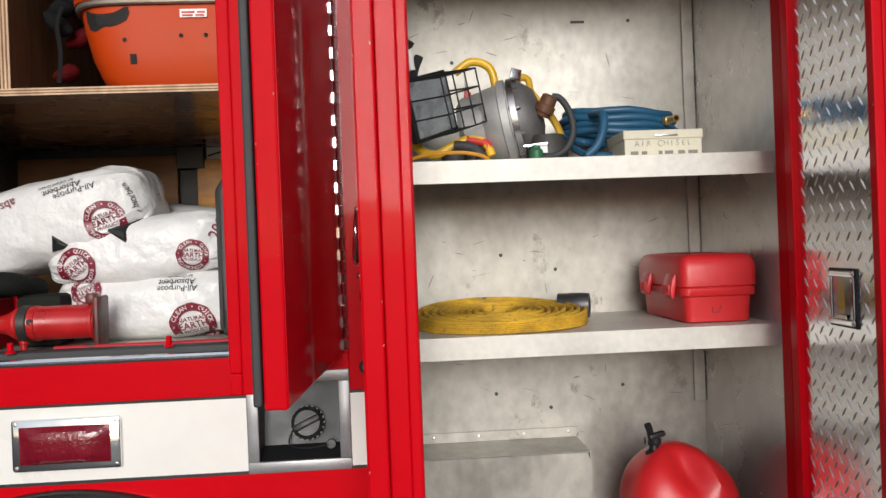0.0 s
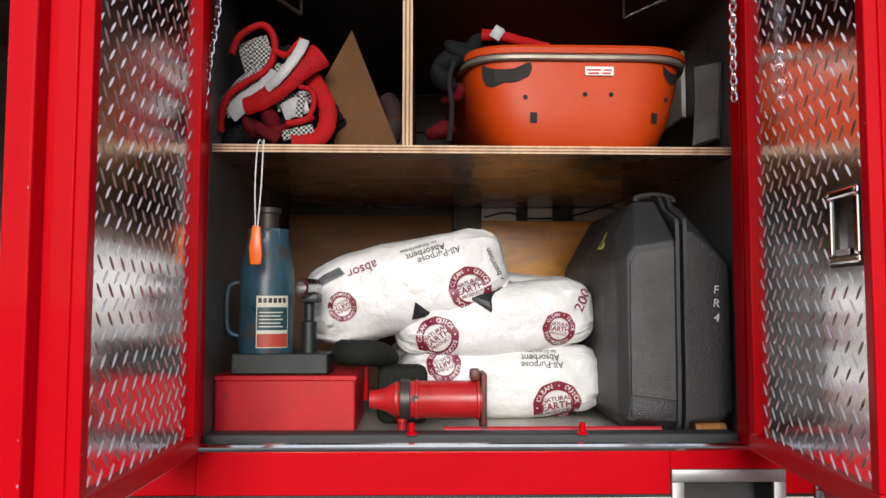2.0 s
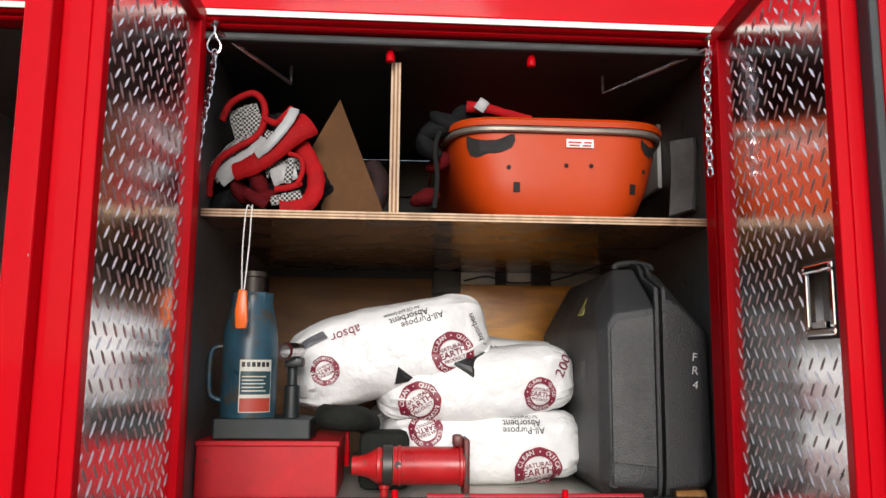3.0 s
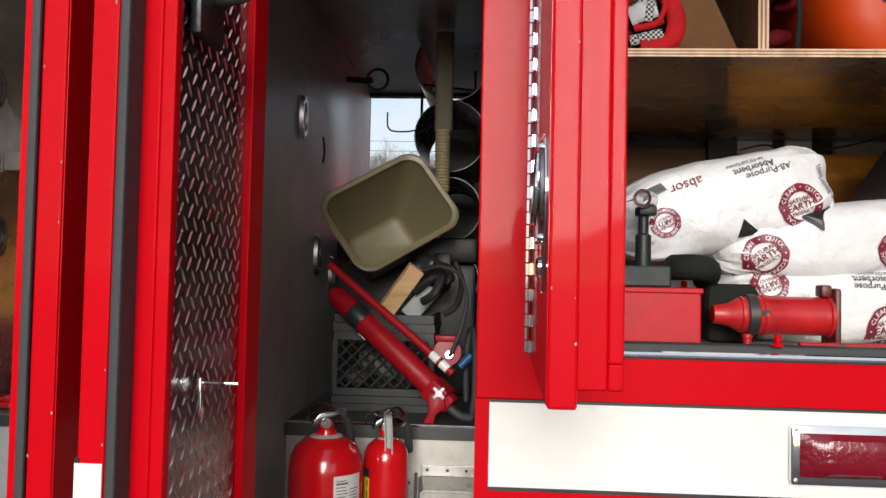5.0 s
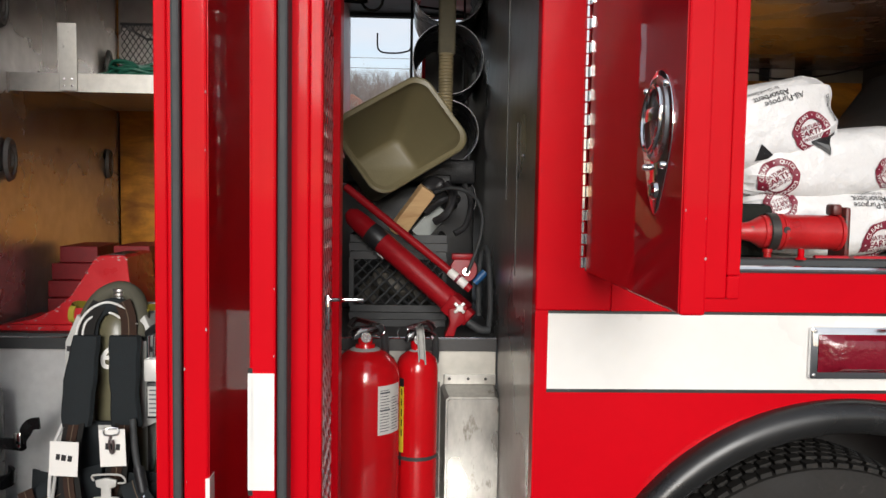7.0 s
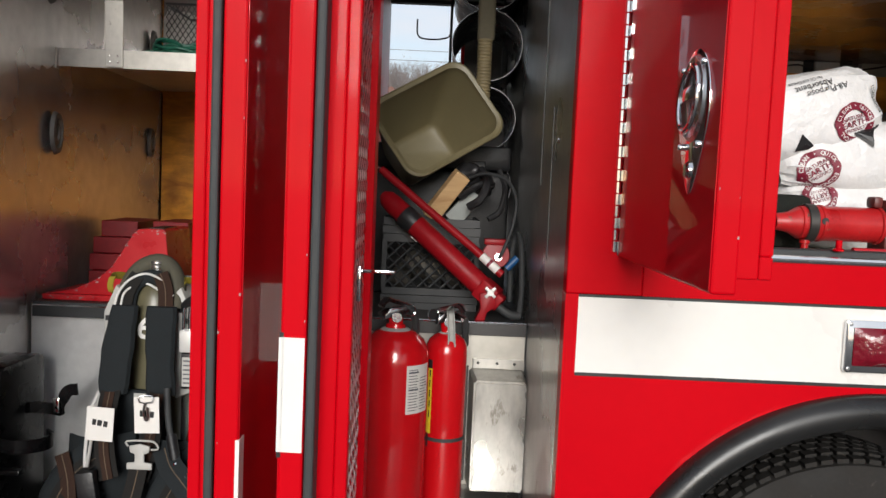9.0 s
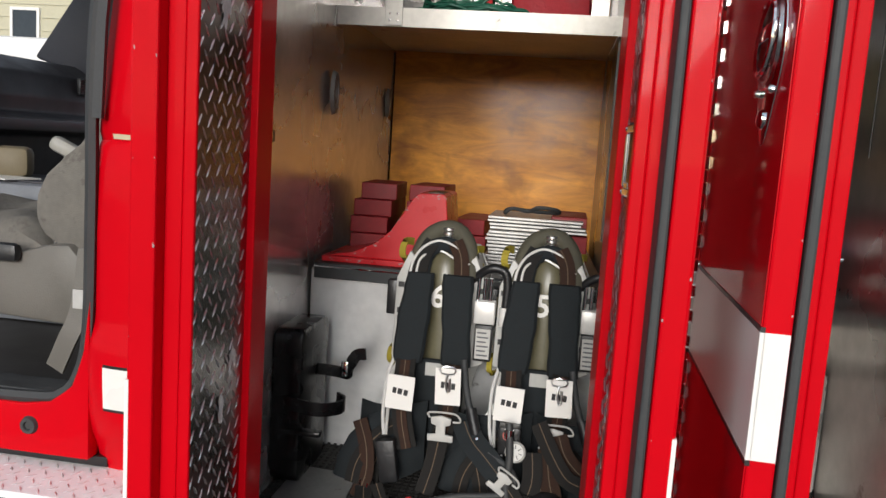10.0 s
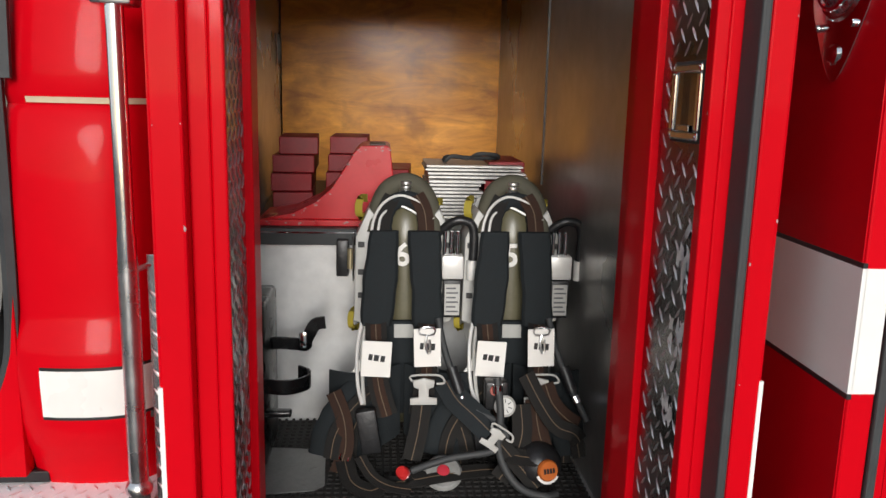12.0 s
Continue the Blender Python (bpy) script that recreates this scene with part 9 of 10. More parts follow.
box(bm, -2.842, -2.822, 2.262, 2.27, 0.862, 0.905, 0.003)
part("clip_lever", bm, CHROME, br)

# loose metal plate on the mat
bm = B()
prism(bm, [(-2.945, 2.00), (-2.785, 2.02), (-2.762, 2.045), (-2.772, 2.215), (-2.795, 2.238), (-2.945, 2.252)], DF + 0.0095, DF + 0.0125, axis="z")
solo("foot_plate", bm, material("worn_grey_plate", (0.20, 0.20, 0.195), 0.45, metal=0.4, vary=0.25, scale=12, stain=(0.10, 0.095, 0.09), stain_at=0.62), "grey steel plate lying on the mat", "metal plate", (-2.85, 2.14, DF + 0.009), smooth=False)

# belts, mask valve and knobs lying on the floor
clutter = DF + 0.009


def floor_belt(name, points, width, label, mat=WEB, up=Vector((0, -0.35, 1))):
    ob = thing(name, label, "strap", (points[0][0], points[0][1], clutter), group="loose straps")
    band(ob, points, width, mat, "webbing", up=up)


floor_belt("strap", [(-2.72, 2.10, clutter + 0.05), (-2.70, 2.03, clutter + 0.02), (-2.66, 2.00, clutter + 0.01), (-2.63, 2.01, clutter + 0.012)], 0.045, "dark stitched strap folded on the mat")
floor_belt("strap", [(-2.66, 2.03, clutter + 0.012), (-2.58, 2.02, clutter + 0.02), (-2.48, 2.03, clutter + 0.032), (-2.38, 2.06, clutter + 0.028), (-2.33, 2.09, clutter + 0.01)], 0.042, "dark stitched strap across the mat")
floor_belt("strap", [(-2.335, 2.02, clutter + 0.09), (-2.30, 2.01, clutter + 0.085), (-2.24, 2.02, clutter + 0.075), (-2.222, 2.06, clutter + 0.05)], 0.045, "dark stitched strap looped over the mask valve", up=Vector((0, -0.6, 1)))
floor_belt("strap", [(-2.30, 2.06, 0.79), (-2.295, 2.05, 0.72), (-2.315, 2.04, 0.66), (-2.35, 2.03, clutter + 0.02)], 0.048, "dark stitched strap hanging from the set", up=Vector((0, -1, 0.2)))
floor_belt("strap", [(-2.265, 2.07, 0.80), (-2.255, 2.06, 0.73), (-2.235, 2.05, 0.66), (-2.225, 2.04, 0.62)], 0.045, "brown strap hanging from the set", BROWNWEB, up=Vector((0, -1, 0.2)))
floor_belt("strap", [(-2.475, 2.11, 0.83), (-2.450, 2.08, 0.795), (-2.410, 2.05, 0.765), (-2.372, 2.03, 0.732)], 0.062, "wide dark strap with a buckle", CLOTH, up=Vector((0, -1, 0.4)))
loose = thing("strap_buckle", "pale strap buckle on a loose belt", "buckle", (-2.36, 2.03, 0.63))
buckle(loose, -2.368, 2.012, 0.726, 35, 0.78)
band(loose, [(-2.362, 2.022, 0.722), (-2.330, 2.012, 0.685), (-2.290, 2.005, 0.640), (-2.262, 2.0, clutter + 0.012)], 0.040, WEB, "webbing", up=Vector((0, -1, 0.4)))
floor_belt("strap", [(-2.290, 2.06, 0.865), (-2.252, 2.045, 0.795), (-2.215, 2.035, 0.745), (-2.175, 2.03, 0.728), (-2.155, 2.05, 0.70)], 0.040, "stitched strap looping down beside the set", up=Vector((0, -1, 0.3)))
floor_belt("strap", [(-2.240, 2.075, 0.835), (-2.222, 2.065, 0.79), (-2.190, 2.06, 0.755), (-2.160, 2.06, 0.735)], 0.042, "brown stitched strap looping down beside the set", BROWNWEB, up=Vector((0, -1, 0.3)))
floor_belt("strap", [(-2.745, 2.12, 0.80), (-2.72, 2.10, 0.74), (-2.715, 2.09, 0.67), (-2.735, 2.08, 0.61)], 0.038, "brown stitched strap hanging at the side", BROWNWEB, up=Vector((0, -1, 0.1)))
floor_belt("strap", [(-2.68, 2.06, 0.66), (-2.65, 2.02, 0.63), (-2.61, 2.0, 0.615), (-2.56, 1.99, 0.61)], 0.030, "thin dark strap with a clip")

mask = thing("mask_valve", "black mask valve with an orange cap", "mask valve", (-2.205, 2.06, clutter))
bm = B()
bmesh.ops.create_uvsphere(bm, u_segments=24, v_segments=14, radius=0.056, matrix=Matrix.Translation((-2.255, 2.04, clutter + 0.054)) @ Matrix.Diagonal((1.0, 0.9, 0.95, 1)))
part("valve_body", bm, BLACK, mask)
m_face = pose(-2.243, 1.994, clutter + 0.060, 78, 0, 16)
bm = B()
lathe(bm, [(0, 0.012), (0.022, 0.012), (0.025, 0.008), (0.025, 0.0)], 24, m_face)
cap = part("orange_cap", bm, material("orange_cap", (0.48, 0.12, 0.02), 0.5), mask, "orange round cap")
bm = B()
for k in range(4):
    box(bm, -0.014 + k * 0.0075, -0.0085 + k * 0.0075, -0.006, 0.006, 0.0122, 0.0130, m=m_face)
part("print_bar", bm, INK_BLACK, cap, smooth=False)
bm = B()
prism(bm, [(0.032 * math.cos(t), 0.032 * math.sin(t)) for t in [radians(200 + 14 * i) for i in range(10)]] + [(0.026 * math.cos(t), 0.026 * math.sin(t)) for t in [radians(326 - 14 * i) for i in range(10)]], 0.004, 0.006, axis="z", m=m_face)
part("white_arc", bm, WHITE, mask)
bm = B()
tube(bm, [(-2.36, 2.05, 0.86), (-2.352, 2.03, 0.78), (-2.355, 2.02, 0.70), (-2.335, 2.0, 0.645), (-2.30, 1.985, 0.61), (-2.25, 1.97, 0.60), (-2.22, 1.98, 0.60)], 0.0095, 8, 10)
part("valve_hose", bm, RUBBER, mask, "black hose to the valve")
bm = B()
tube(bm, [(-2.358, 2.046, 0.845), (-2.3575, 2.044, 0.825)], 0.012, 2, 12)
part("hose_ferrule", bm, CHROME, mask)

bits = thing("bypass_valve", "red bypass knob on a chrome valve", "valve", (-2.56, 1.99, clutter))
bm = B()
lathe(bm, [(0, 0.026), (0.011, 0.026), (0.014, 0.022), (0.014, 0.004), (0.010, 0), (0, 0)], 16, pose(-2.575, 2.0, 0.645, 50, 0, -30))
part("red_knob", bm, material("red_knob", (0.5, 0.02, 0.02), 0.4), bits)
bm = B()
lathe(bm, [(0, -0.045), (0.012, -0.045), (0.012, 0.0), (0.016, 0.001), (0.016, 0.006), (0, 0.006)], 14, pose(-2.575, 2.0, 0.645, 50, 0, -30))
part("valve_stem", bm, CHROME, bits)
bm = B()
tube(bm, [(-2.405, 2.062, 0.775), (-2.350, 2.04, 0.748), (-2.337, 2.03, 0.715), (-2.370, 2.02, 0.690), (-2.470, 2.018, 0.674), (-2.560, 2.006, 0.650)], 0.0085, 8, 10)
part("valve_hose", bm, RUBBER, bits, "black hose to the bypass valve")
gauge = thing("pressure_gauge", "round white pressure gauge on a black block", "gauge", (-2.345, 2.05, 0.70))
bm = B()
box(bm, -2.385, -2.33, 2.06, 2.10, 0.775, 0.845, 0.006)
part("gauge_block", bm, BLACK, gauge)
bm = B()
lathe(bm, [(0, 0.006), (0.020, 0.006), (0.023, 0.010), (0.025, 0.008), (0.026, 0.0), (0, 0)], 24, pose(-2.340, 2.045, 0.792, 75, 0, 0))
face = part("gauge_face", bm, PALE, gauge)
bm = B()
for k in range(7):
    a = radians(k * 45)
    box(bm, -0.001, 0.001, 0.008, 0.017, 0.0065, 0.0072, m=pose(-2.340, 2.045, 0.792, 75, 0, 0) @ pose(0, 0, 0, 0, 0, k * 51))
part("dial_marks", bm, INK_BLACK, face, smooth=False)
bm = B()
lathe(bm, [(0.006, 0.004), (0.012, 0.004), (0.013, 0.0)], 14, pose(-2.362, 2.06, 0.825, 80, 0, 0))
part("red_port", bm, material("red_port", (0.35, 0.06, 0.04), 0.5), gauge)
fan = thing("mask_cover", "pale round cover with a red centre lying on the mat", "cover", (-2.49, 2.04, clutter))
bm = B()
lathe(bm, [(0.016, 0.010), (0.040, 0.010), (0.046, 0.004), (0.047, 0)], 28, pose(-2.482, 2.045, clutter + 0.030, 35, 0, 0))
part("cover_disc", bm, material("grey_cover", (0.24, 0.24, 0.23), 0.5, vary=0.25, scale=30), fan)
bm = B()
lathe(bm, [(0, 0.016), (0.014, 0.014), (0.016, 0.008)], 18, pose(-2.482, 2.045, clutter + 0.030, 35, 0, 0))
part("cover_button", bm, material("red_button", (0.5, 0.03, 0.05), 0.4), fan)
clip_thing = thing("snap_clip", "small steel snap clip on the mat", "clip", (-2.715, 2.10, clutter))
bm = B()
tube(bm, [(-2.722, 2.09, 0.66), (-2.728, 2.085, 0.645), (-2.718, 2.082, 0.63), (-2.708, 2.085, 0.64), (-2.712, 2.09, 0.655)], 0.003, 4, 6, closed=True)
tube(bm, [(-2.716, 2.086, 0.63), (-2.712, 2.07, 0.612), (-2.700, 2.065, 0.604)], 0.003, 4, 6)
part("clip_wire", bm, CHROME, clip_thing)

# on the high shelf: wire basket, green cord, red bag
basket = thing("wire_basket", "dark wire mesh basket on the shelf", "basket", (-2.60, 3.0, 1.914))
bm = B()
for k in range(-10, 26):
    for s in (-1, 1):
        xa, rise, run = -2.80 + k * 0.020, 0.225, s * 0.15
        ends = sorted(((-2.80 - xa) / run, (-2.42 - xa) / run))
        t0, t1 = max(0.0, ends[0]), min(1.0, ends[1])
        if t1 - t0 > 0.02:
            tube(bm, [Vector((xa + run * t, 2.98, 1.915 + rise * t)) for t in (t0, t1)], 0.0017, 1, 4, smooth_line=False)
part("mesh_front", bm, BLACK, basket, kind="stuff")
bm = B()
tube(bm, [(-2.80, 2.98, 2.14), (-2.42, 2.98, 2.14), (-2.42, 3.25, 2.14), (-2.80, 3.25, 2.14)], 0.005, 1, 6, closed=True, smooth_line=False)
part("rim", bm, BLACK, basket)
cord_rnd = random.Random(12)
bm = B()
pts, turn = [], 0.0
for i in range(150):
    turn += 0.55 + 0.5 * cord_rnd.random()
    reach = 0.045 + 0.05 * cord_rnd.random()
    pts.append((-2.625 + 0.055 * math.sin(i * 0.21) + 1.5 * reach * math.cos(turn), 2.79 + 0.6 * reach * math.sin(turn), 1.922 + 0.065 * cord_rnd.random() * (1 - abs(math.sin(i * 0.105)) * 0.5)))
tube(bm, pts, 0.0048, 3, 6)
solo("green_cord", bm, material("green_cord", (0.01, 0.09, 0.055), 0.5), "tangled dark green extension cord heaped on the shelf", "cord", (-2.63, 2.8, 1.914))
bm = B()
box(bm, -2.50, -2.24, 2.85, 3.2, 1.916, 2.11, 0.03)
solo("red_bag", bm, material("red_bag_cloth", (0.32, 0.012, 0.02), 0.7, vary=0.2, scale=15, bump=0.3), "soft red bag on the shelf", "bag", (-2.37, 3.0, 1.914))
bm = B()
tube(bm, [(-2.58, 2.84, 1.95), (-2.56, 2.84, 2.0), (-2.54, 2.86, 2.02)], 0.016, 4, 8)
solo("red_plug", bm, material("red_plug", (0.45, 0.015, 0.02), 0.4), "red cord plug end", "plug", (-2.58, 2.84, 1.93))

# ---- cab ----
CABY = 1.945
PAINT = RED


def cab_quarter():
    """The rear corner panel of the cab: flat beside the door, rounding away at the back, tucked in at the top."""
    bm, rows = B(), []
    xs = [-3.395, -3.36, -3.30, -3.25, -3.21, -3.18, -3.155, -3.135, -3.120, -3.112, -3.110]
    ys = [0.030, 0.008, 0.0, 0.0, 0.004, 0.012, 0.026, 0.048, 0.080, 0.13, 0.25]
    zs = [0.607, 0.64, 0.70, 0.742, 0.752, 0.80, 0.90, 0.955, 0.968, 0.985, 1.022, 1.04, 1.10, 1.25, 1.38, 1.455, 1.470, 1.478, 1.49, 1.56, 1.70, 1.90, 2.10, 2.25]
    dz = [0.055, 0.036, 0.016, -0.004, -0.008, -0.020, -0.026, -0.024, -0.021, -0.016, -0.002, 0.0, 0.0, 0.0, 0.006, 0.014, 0.024, 0.022, 0.016, 0.022, 0.045, 0.085, 0.13, 0.18]
    for z, d in zip(zs, dz):
        rows.append([bm.verts.new((x, CABY + y + d, z)) for x, y in zip(xs, ys)])
    for a, b in zip(rows, rows[1:]):
        for i in range(len(xs) - 1):
            bm.faces.new((a[i], a[i + 1], b[i + 1], b[i]))
    part("cab_corner", bm, PAINT, truck, "rounded red rear corner of the cab")

    def skin(z0, z1, x0, x1, lift, name, mat, label=""):
        bm, n, rr = B(), 14, []
        for k in range(7):
            z = z0 + (z1 - z0) * k / 6
            rr.append([])
            for i in range(n + 1):
                x = x0 + (x1 - x0) * i / n
                rr[-1].append(bm.verts.new((x - (lift if x > -3.14 else 0) * -0.6, CABY + float(np.interp(x, xs, ys)) + float(np.interp(z, zs, dz)) - lift, z)))
        for a, b in zip(rr, rr[1:]):
            for i in range(n):
                bm.faces.new((a[i], a[i + 1], b[i + 1], b[i]))
        part(name, bm, mat, truck, label)
    skin(0.822, 0.925, -3.340, -3.113, 0.003, "stripe", WHITE)
    skin(0.815, 0.822, -3.340, -3.113, 0.0025, "pinstripe", BLACKLINE)
    skin(0.925, 0.932, -3.340, -3.113, 0.0025, "pinstripe", BLACKLINE)
    skin(1.474, 1.486, -3.345, -3.113, 0.006, "trim_line", material("cream_trim", (0.60, 0.52, 0.36), 0.5), "thin cream trim line")
    bm = B()
    sweep(bm, [Vector((-3.372, CABY + 0.0, 1.52)), Vector((-3.375, CABY + 0.02, 1.75)), Vector((-3.38, CABY + 0.09, 2.1))], [(-0.012, -0.006), (0.012, -0.006), (0.012, 0.006), (-0.012, 0.006)], up=Vector((0, -1, 0)))
    part("window_seal", bm, RUBBER, truck)


cab_quarter()

# door opening: rubber seal, red reveal and sill
bm = B()
line = spline([(-3.405, CABY + 0.10, 2.15), (-3.402, CABY + 0.03, 1.70), (-3.400, CABY + 0.02, 1.30), (-3.405, CABY + 0.02, 1.02), (-3.425, CABY + 0.02, 0.90), (-3.47, CABY + 0.02, 0.835), (-3.56, CABY + 0.02, 0.815), (-3.9, CABY + 0.02, 0.812), (-4.7, CABY + 0.02, 0.812)], 8)
sweep(bm, line, [(-0.012, -0.012), (0.012, -0.012), (0.014, 0.006), (0.0, 0.014), (-0.014, 0.006)], up=Vector((0, -1, 0)))
part("door_seal", bm, RUBBER, truck, "black rubber seal of the open cab door")
bm = B()
prism(bm, [(-3.395, 0.672), (-3.395, 1.08), (-3.41, 0.95), (-3.44, 0.86), (-3.50, 0.812), (-3.58, 0.80), (-4.7, 0.80), (-4.7, 0.672)], CABY + 0.006, CABY + 0.05, 0.004)
part("rocker_panel", bm, PAINT, truck)
bm = B()
lathe(bm, [(0.0, 0.004), (0.010, 0.004), (0.012, 0.010), (0.020, 0.010), (0.024, 0.0)], 20, pose(-3.555, CABY + 0.006, 0.745, 90, 0, 0))
part("rocker_plug", bm, RUBBER, truck)
slab("rocker_strip", BLACK, -4.7, -3.36, CABY + 0.034, CABY + 0.06, 0.646, 0.672)
# near-white base colour stands in for the sky reflected in the plate
bm = B()
box(bm, -4.7, -3.115, 1.80, 2.18, 0.624, 0.642, 0.004)
board = part("running_board", bm, material("sky_white_tread_plate", (0.90, 0.90, 0.89), 0.6, spec=0.25, vary=0.08, scale=8), truck, "bright tread plate running board", smooth=False)
bm = B()
tread(bm, -4.2, -3.12, 1.81, 2.17, 0.0, pitch=0.046)
for v in bm.verts:
    v.co = Vector((v.co.x, v.co.z, 0.642 - v.co.y))
bmesh.ops.reverse_faces(bm, faces=bm.faces[:])
bmesh.ops.recalc_face_normals(bm, faces=bm.faces[:])
part("tread_pattern", bm, material("sky_white_lug", (0.80, 0.80, 0.79), 0.35, metal=0.5, vary=0.08), board, smooth=False, kind="stuff")
# body front end, corner guard and grab pole
slab("body_front", RED, -3.075, -3.068, FACE + 0.05, FAR, 0.45, 2.72)
slab("corner_guard", BRITE, -3.100, -3.074, 1.884, 1.888, 0.45, 1.182, bevel=0.001, label="strip of tread plate guarding the body corner")
bm = B()
tread(bm, -3.112, -3.064, 0.46, 1.17, 1.884, pitch=0.042)
part("guard_pattern", bm, LUG, truck, smooth=False, kind="stuff")
pole = thing("grab_pole", "upright bright steel grab pole with a knurled lower half", "grab pole", (-3.126, 1.85, 0.6425))
bm = B()
lathe(bm, [(0.0190, 0.70), (0.0190, 1.22), (0.0172, 1.235), (0.0172, 1.66)], 20, pose(-3.126, 1.85, 0))
part("tube", bm, CHROME, pole)
bm = B()
prof = []
for i in range(60):
    z = 0.715 + i * 0.0078
    prof += [(0.0192, z), (0.0198, z + 0.0039)]
lathe(bm, prof, 20, pose(-3.126, 1.85, 0))
part("knurled_grip", bm, STAINLESS, pole)
bm = B()
lathe(bm, [(0.0, 0.69), (0.026, 0.69), (0.028, 0.70), (0.023, 0.712), (0.019, 0.716)], 20, pose(-3.126, 1.85, 0))
part("collar", bm, STAINLESS, pole)
bm = B()
lathe(bm, [(0.021, 0.6425), (0.021, 0.69)], 16, pose(-3.126, 1.85, 0))
part("rubber_foot", bm, RUBBER, pole)
bm = B()
box(bm, -3.165, -3.09, 1.83, 1.90, 1.655, 1.685, 0.006)
part("top_bracket", bm, STAINLESS, pole)
bm = B()
tube(bm, [(-3.126, 1.85, 1.15), (-3.10, 1.88, 1.16), (-3.09, 1.90, 1.16)], 0.006, 3, 8)
part("stand_off", bm, STAINLESS, pole)

# inside the cab
TRIM = material("dark_blue_grey_dash", (0.022, 0.023, 0.030), 0.55, vary=0.15, scale=9, bump=0.1, bump_scale=200)
GREYTRIM = material("grey_cab_plastic", (0.125, 0.115, 0.10), 0.55, vary=0.1, scale=7, bump=0.08, bump_scale=200)
SEATCLOTH = material("worn_grey_seat_cloth", (0.15, 0.138, 0.12), 0.9, vary=0.25, scale=7, bump=0.3, bump_scale=300, stain=(0.105, 0.093, 0.080), stain_at=0.56)
slab("cab_floor", DARKLINE, -4.7, -3.12, CABY + 0.03, 3.9, 0.80, 0.815)
slab("sill_mat", RUBBER, -4.6, -3.47, CABY + 0.04, CABY + 0.14, 0.815, 0.826, bevel=0.004)
slab("cab_rear_wall", GREYTRIM, -3.14, -3.12, CABY + 0.12, 3.9, 0.815, 2.2)
slab("cab_roof", RED, -4.7, -3.12, CABY + 0.20, 3.8, 2.26, 2.30)
slab("headliner", GREYTRIM, -4.65, -3.13, CABY + 0.22, 3.78, 2.235, 2.255)
slab("far_door_trim", GREYTRIM, -4.7, -3.12, 3.84, 3.9, 0.80, 1.50)
bm = B()
prism(bm, [(-4.84, 1.80), (-4.50, 1.70), (-4.28, 1.70), (-4.36, 2.25), (-4.52, 2.25)], 3.72, 3.80, 0.02)
part("windscreen_pillar", bm, TRIM, truck, "dark trimmed windscreen pillar")
bm = B()
tube(bm, [(-4.98, 3.05, 1.80), (-4.90, 3.05, 1.835), (-4.80, 3.02, 1.84)], 0.02, 5, 8)
part("dash_handle", bm, GREYTRIM, truck)
slab("far_pillar", GREYTRIM, -3.42, -3.12, 3.80, 3.86, 1.50, 2.25)


def dashboard():
    bm = B()
    prism(bm, [(-5.05, 1.05), (-4.50, 1.05), (-4.46, 1.20), (-4.45, 1.44), (-4.41, 1.455), (-4.40, 1.515), (-4.46, 1.535), (-4.455, 1.60), (-4.50, 1.70), (-4.62, 1.765), (-5.05, 1.80)], CABY + 0.14, 3.85, 0.012)
    dash = part("dashboard", bm, TRIM, truck, "dark dashboard with air vents")
    for y, z in ((2.22, 1.645), (3.56, 1.665)):
        bm = B()
        frame_box(bm, y - 0.055, y + 0.055, z - 0.035, z + 0.035, -0.004, 0.012, 0.008, 0.002)
        for k in range(4):
            box(bm, y - 0.047, y + 0.047, 0.0, 0.008, z - 0.024 + k * 0.014, z - 0.018 + k * 0.014)
        for v in bm.verts:
            v.co = Vector((-4.462 + v.co.y, v.co.x, v.co.z))
        part("air_vent", bm, BLACK, dash)
    bm = B()
    box(bm, -4.405, -4.392, CABY + 0.2, 3.70, 1.462, 1.508, 0.005)
    part("dash_rail", bm, material("blue_grey_rail", (0.05, 0.052, 0.065), 0.5), dash)
    return dash


dashboard()
bm = B()
tube(bm, [(-4.70, CABY + 0.16, 1.66), (-4.45, CABY + 0.18, 1.90), (-4.15, CABY + 0.22, 2.2)], 0.03, 6, 10)
part("windscreen_pillar", bm, GREYTRIM, truck)


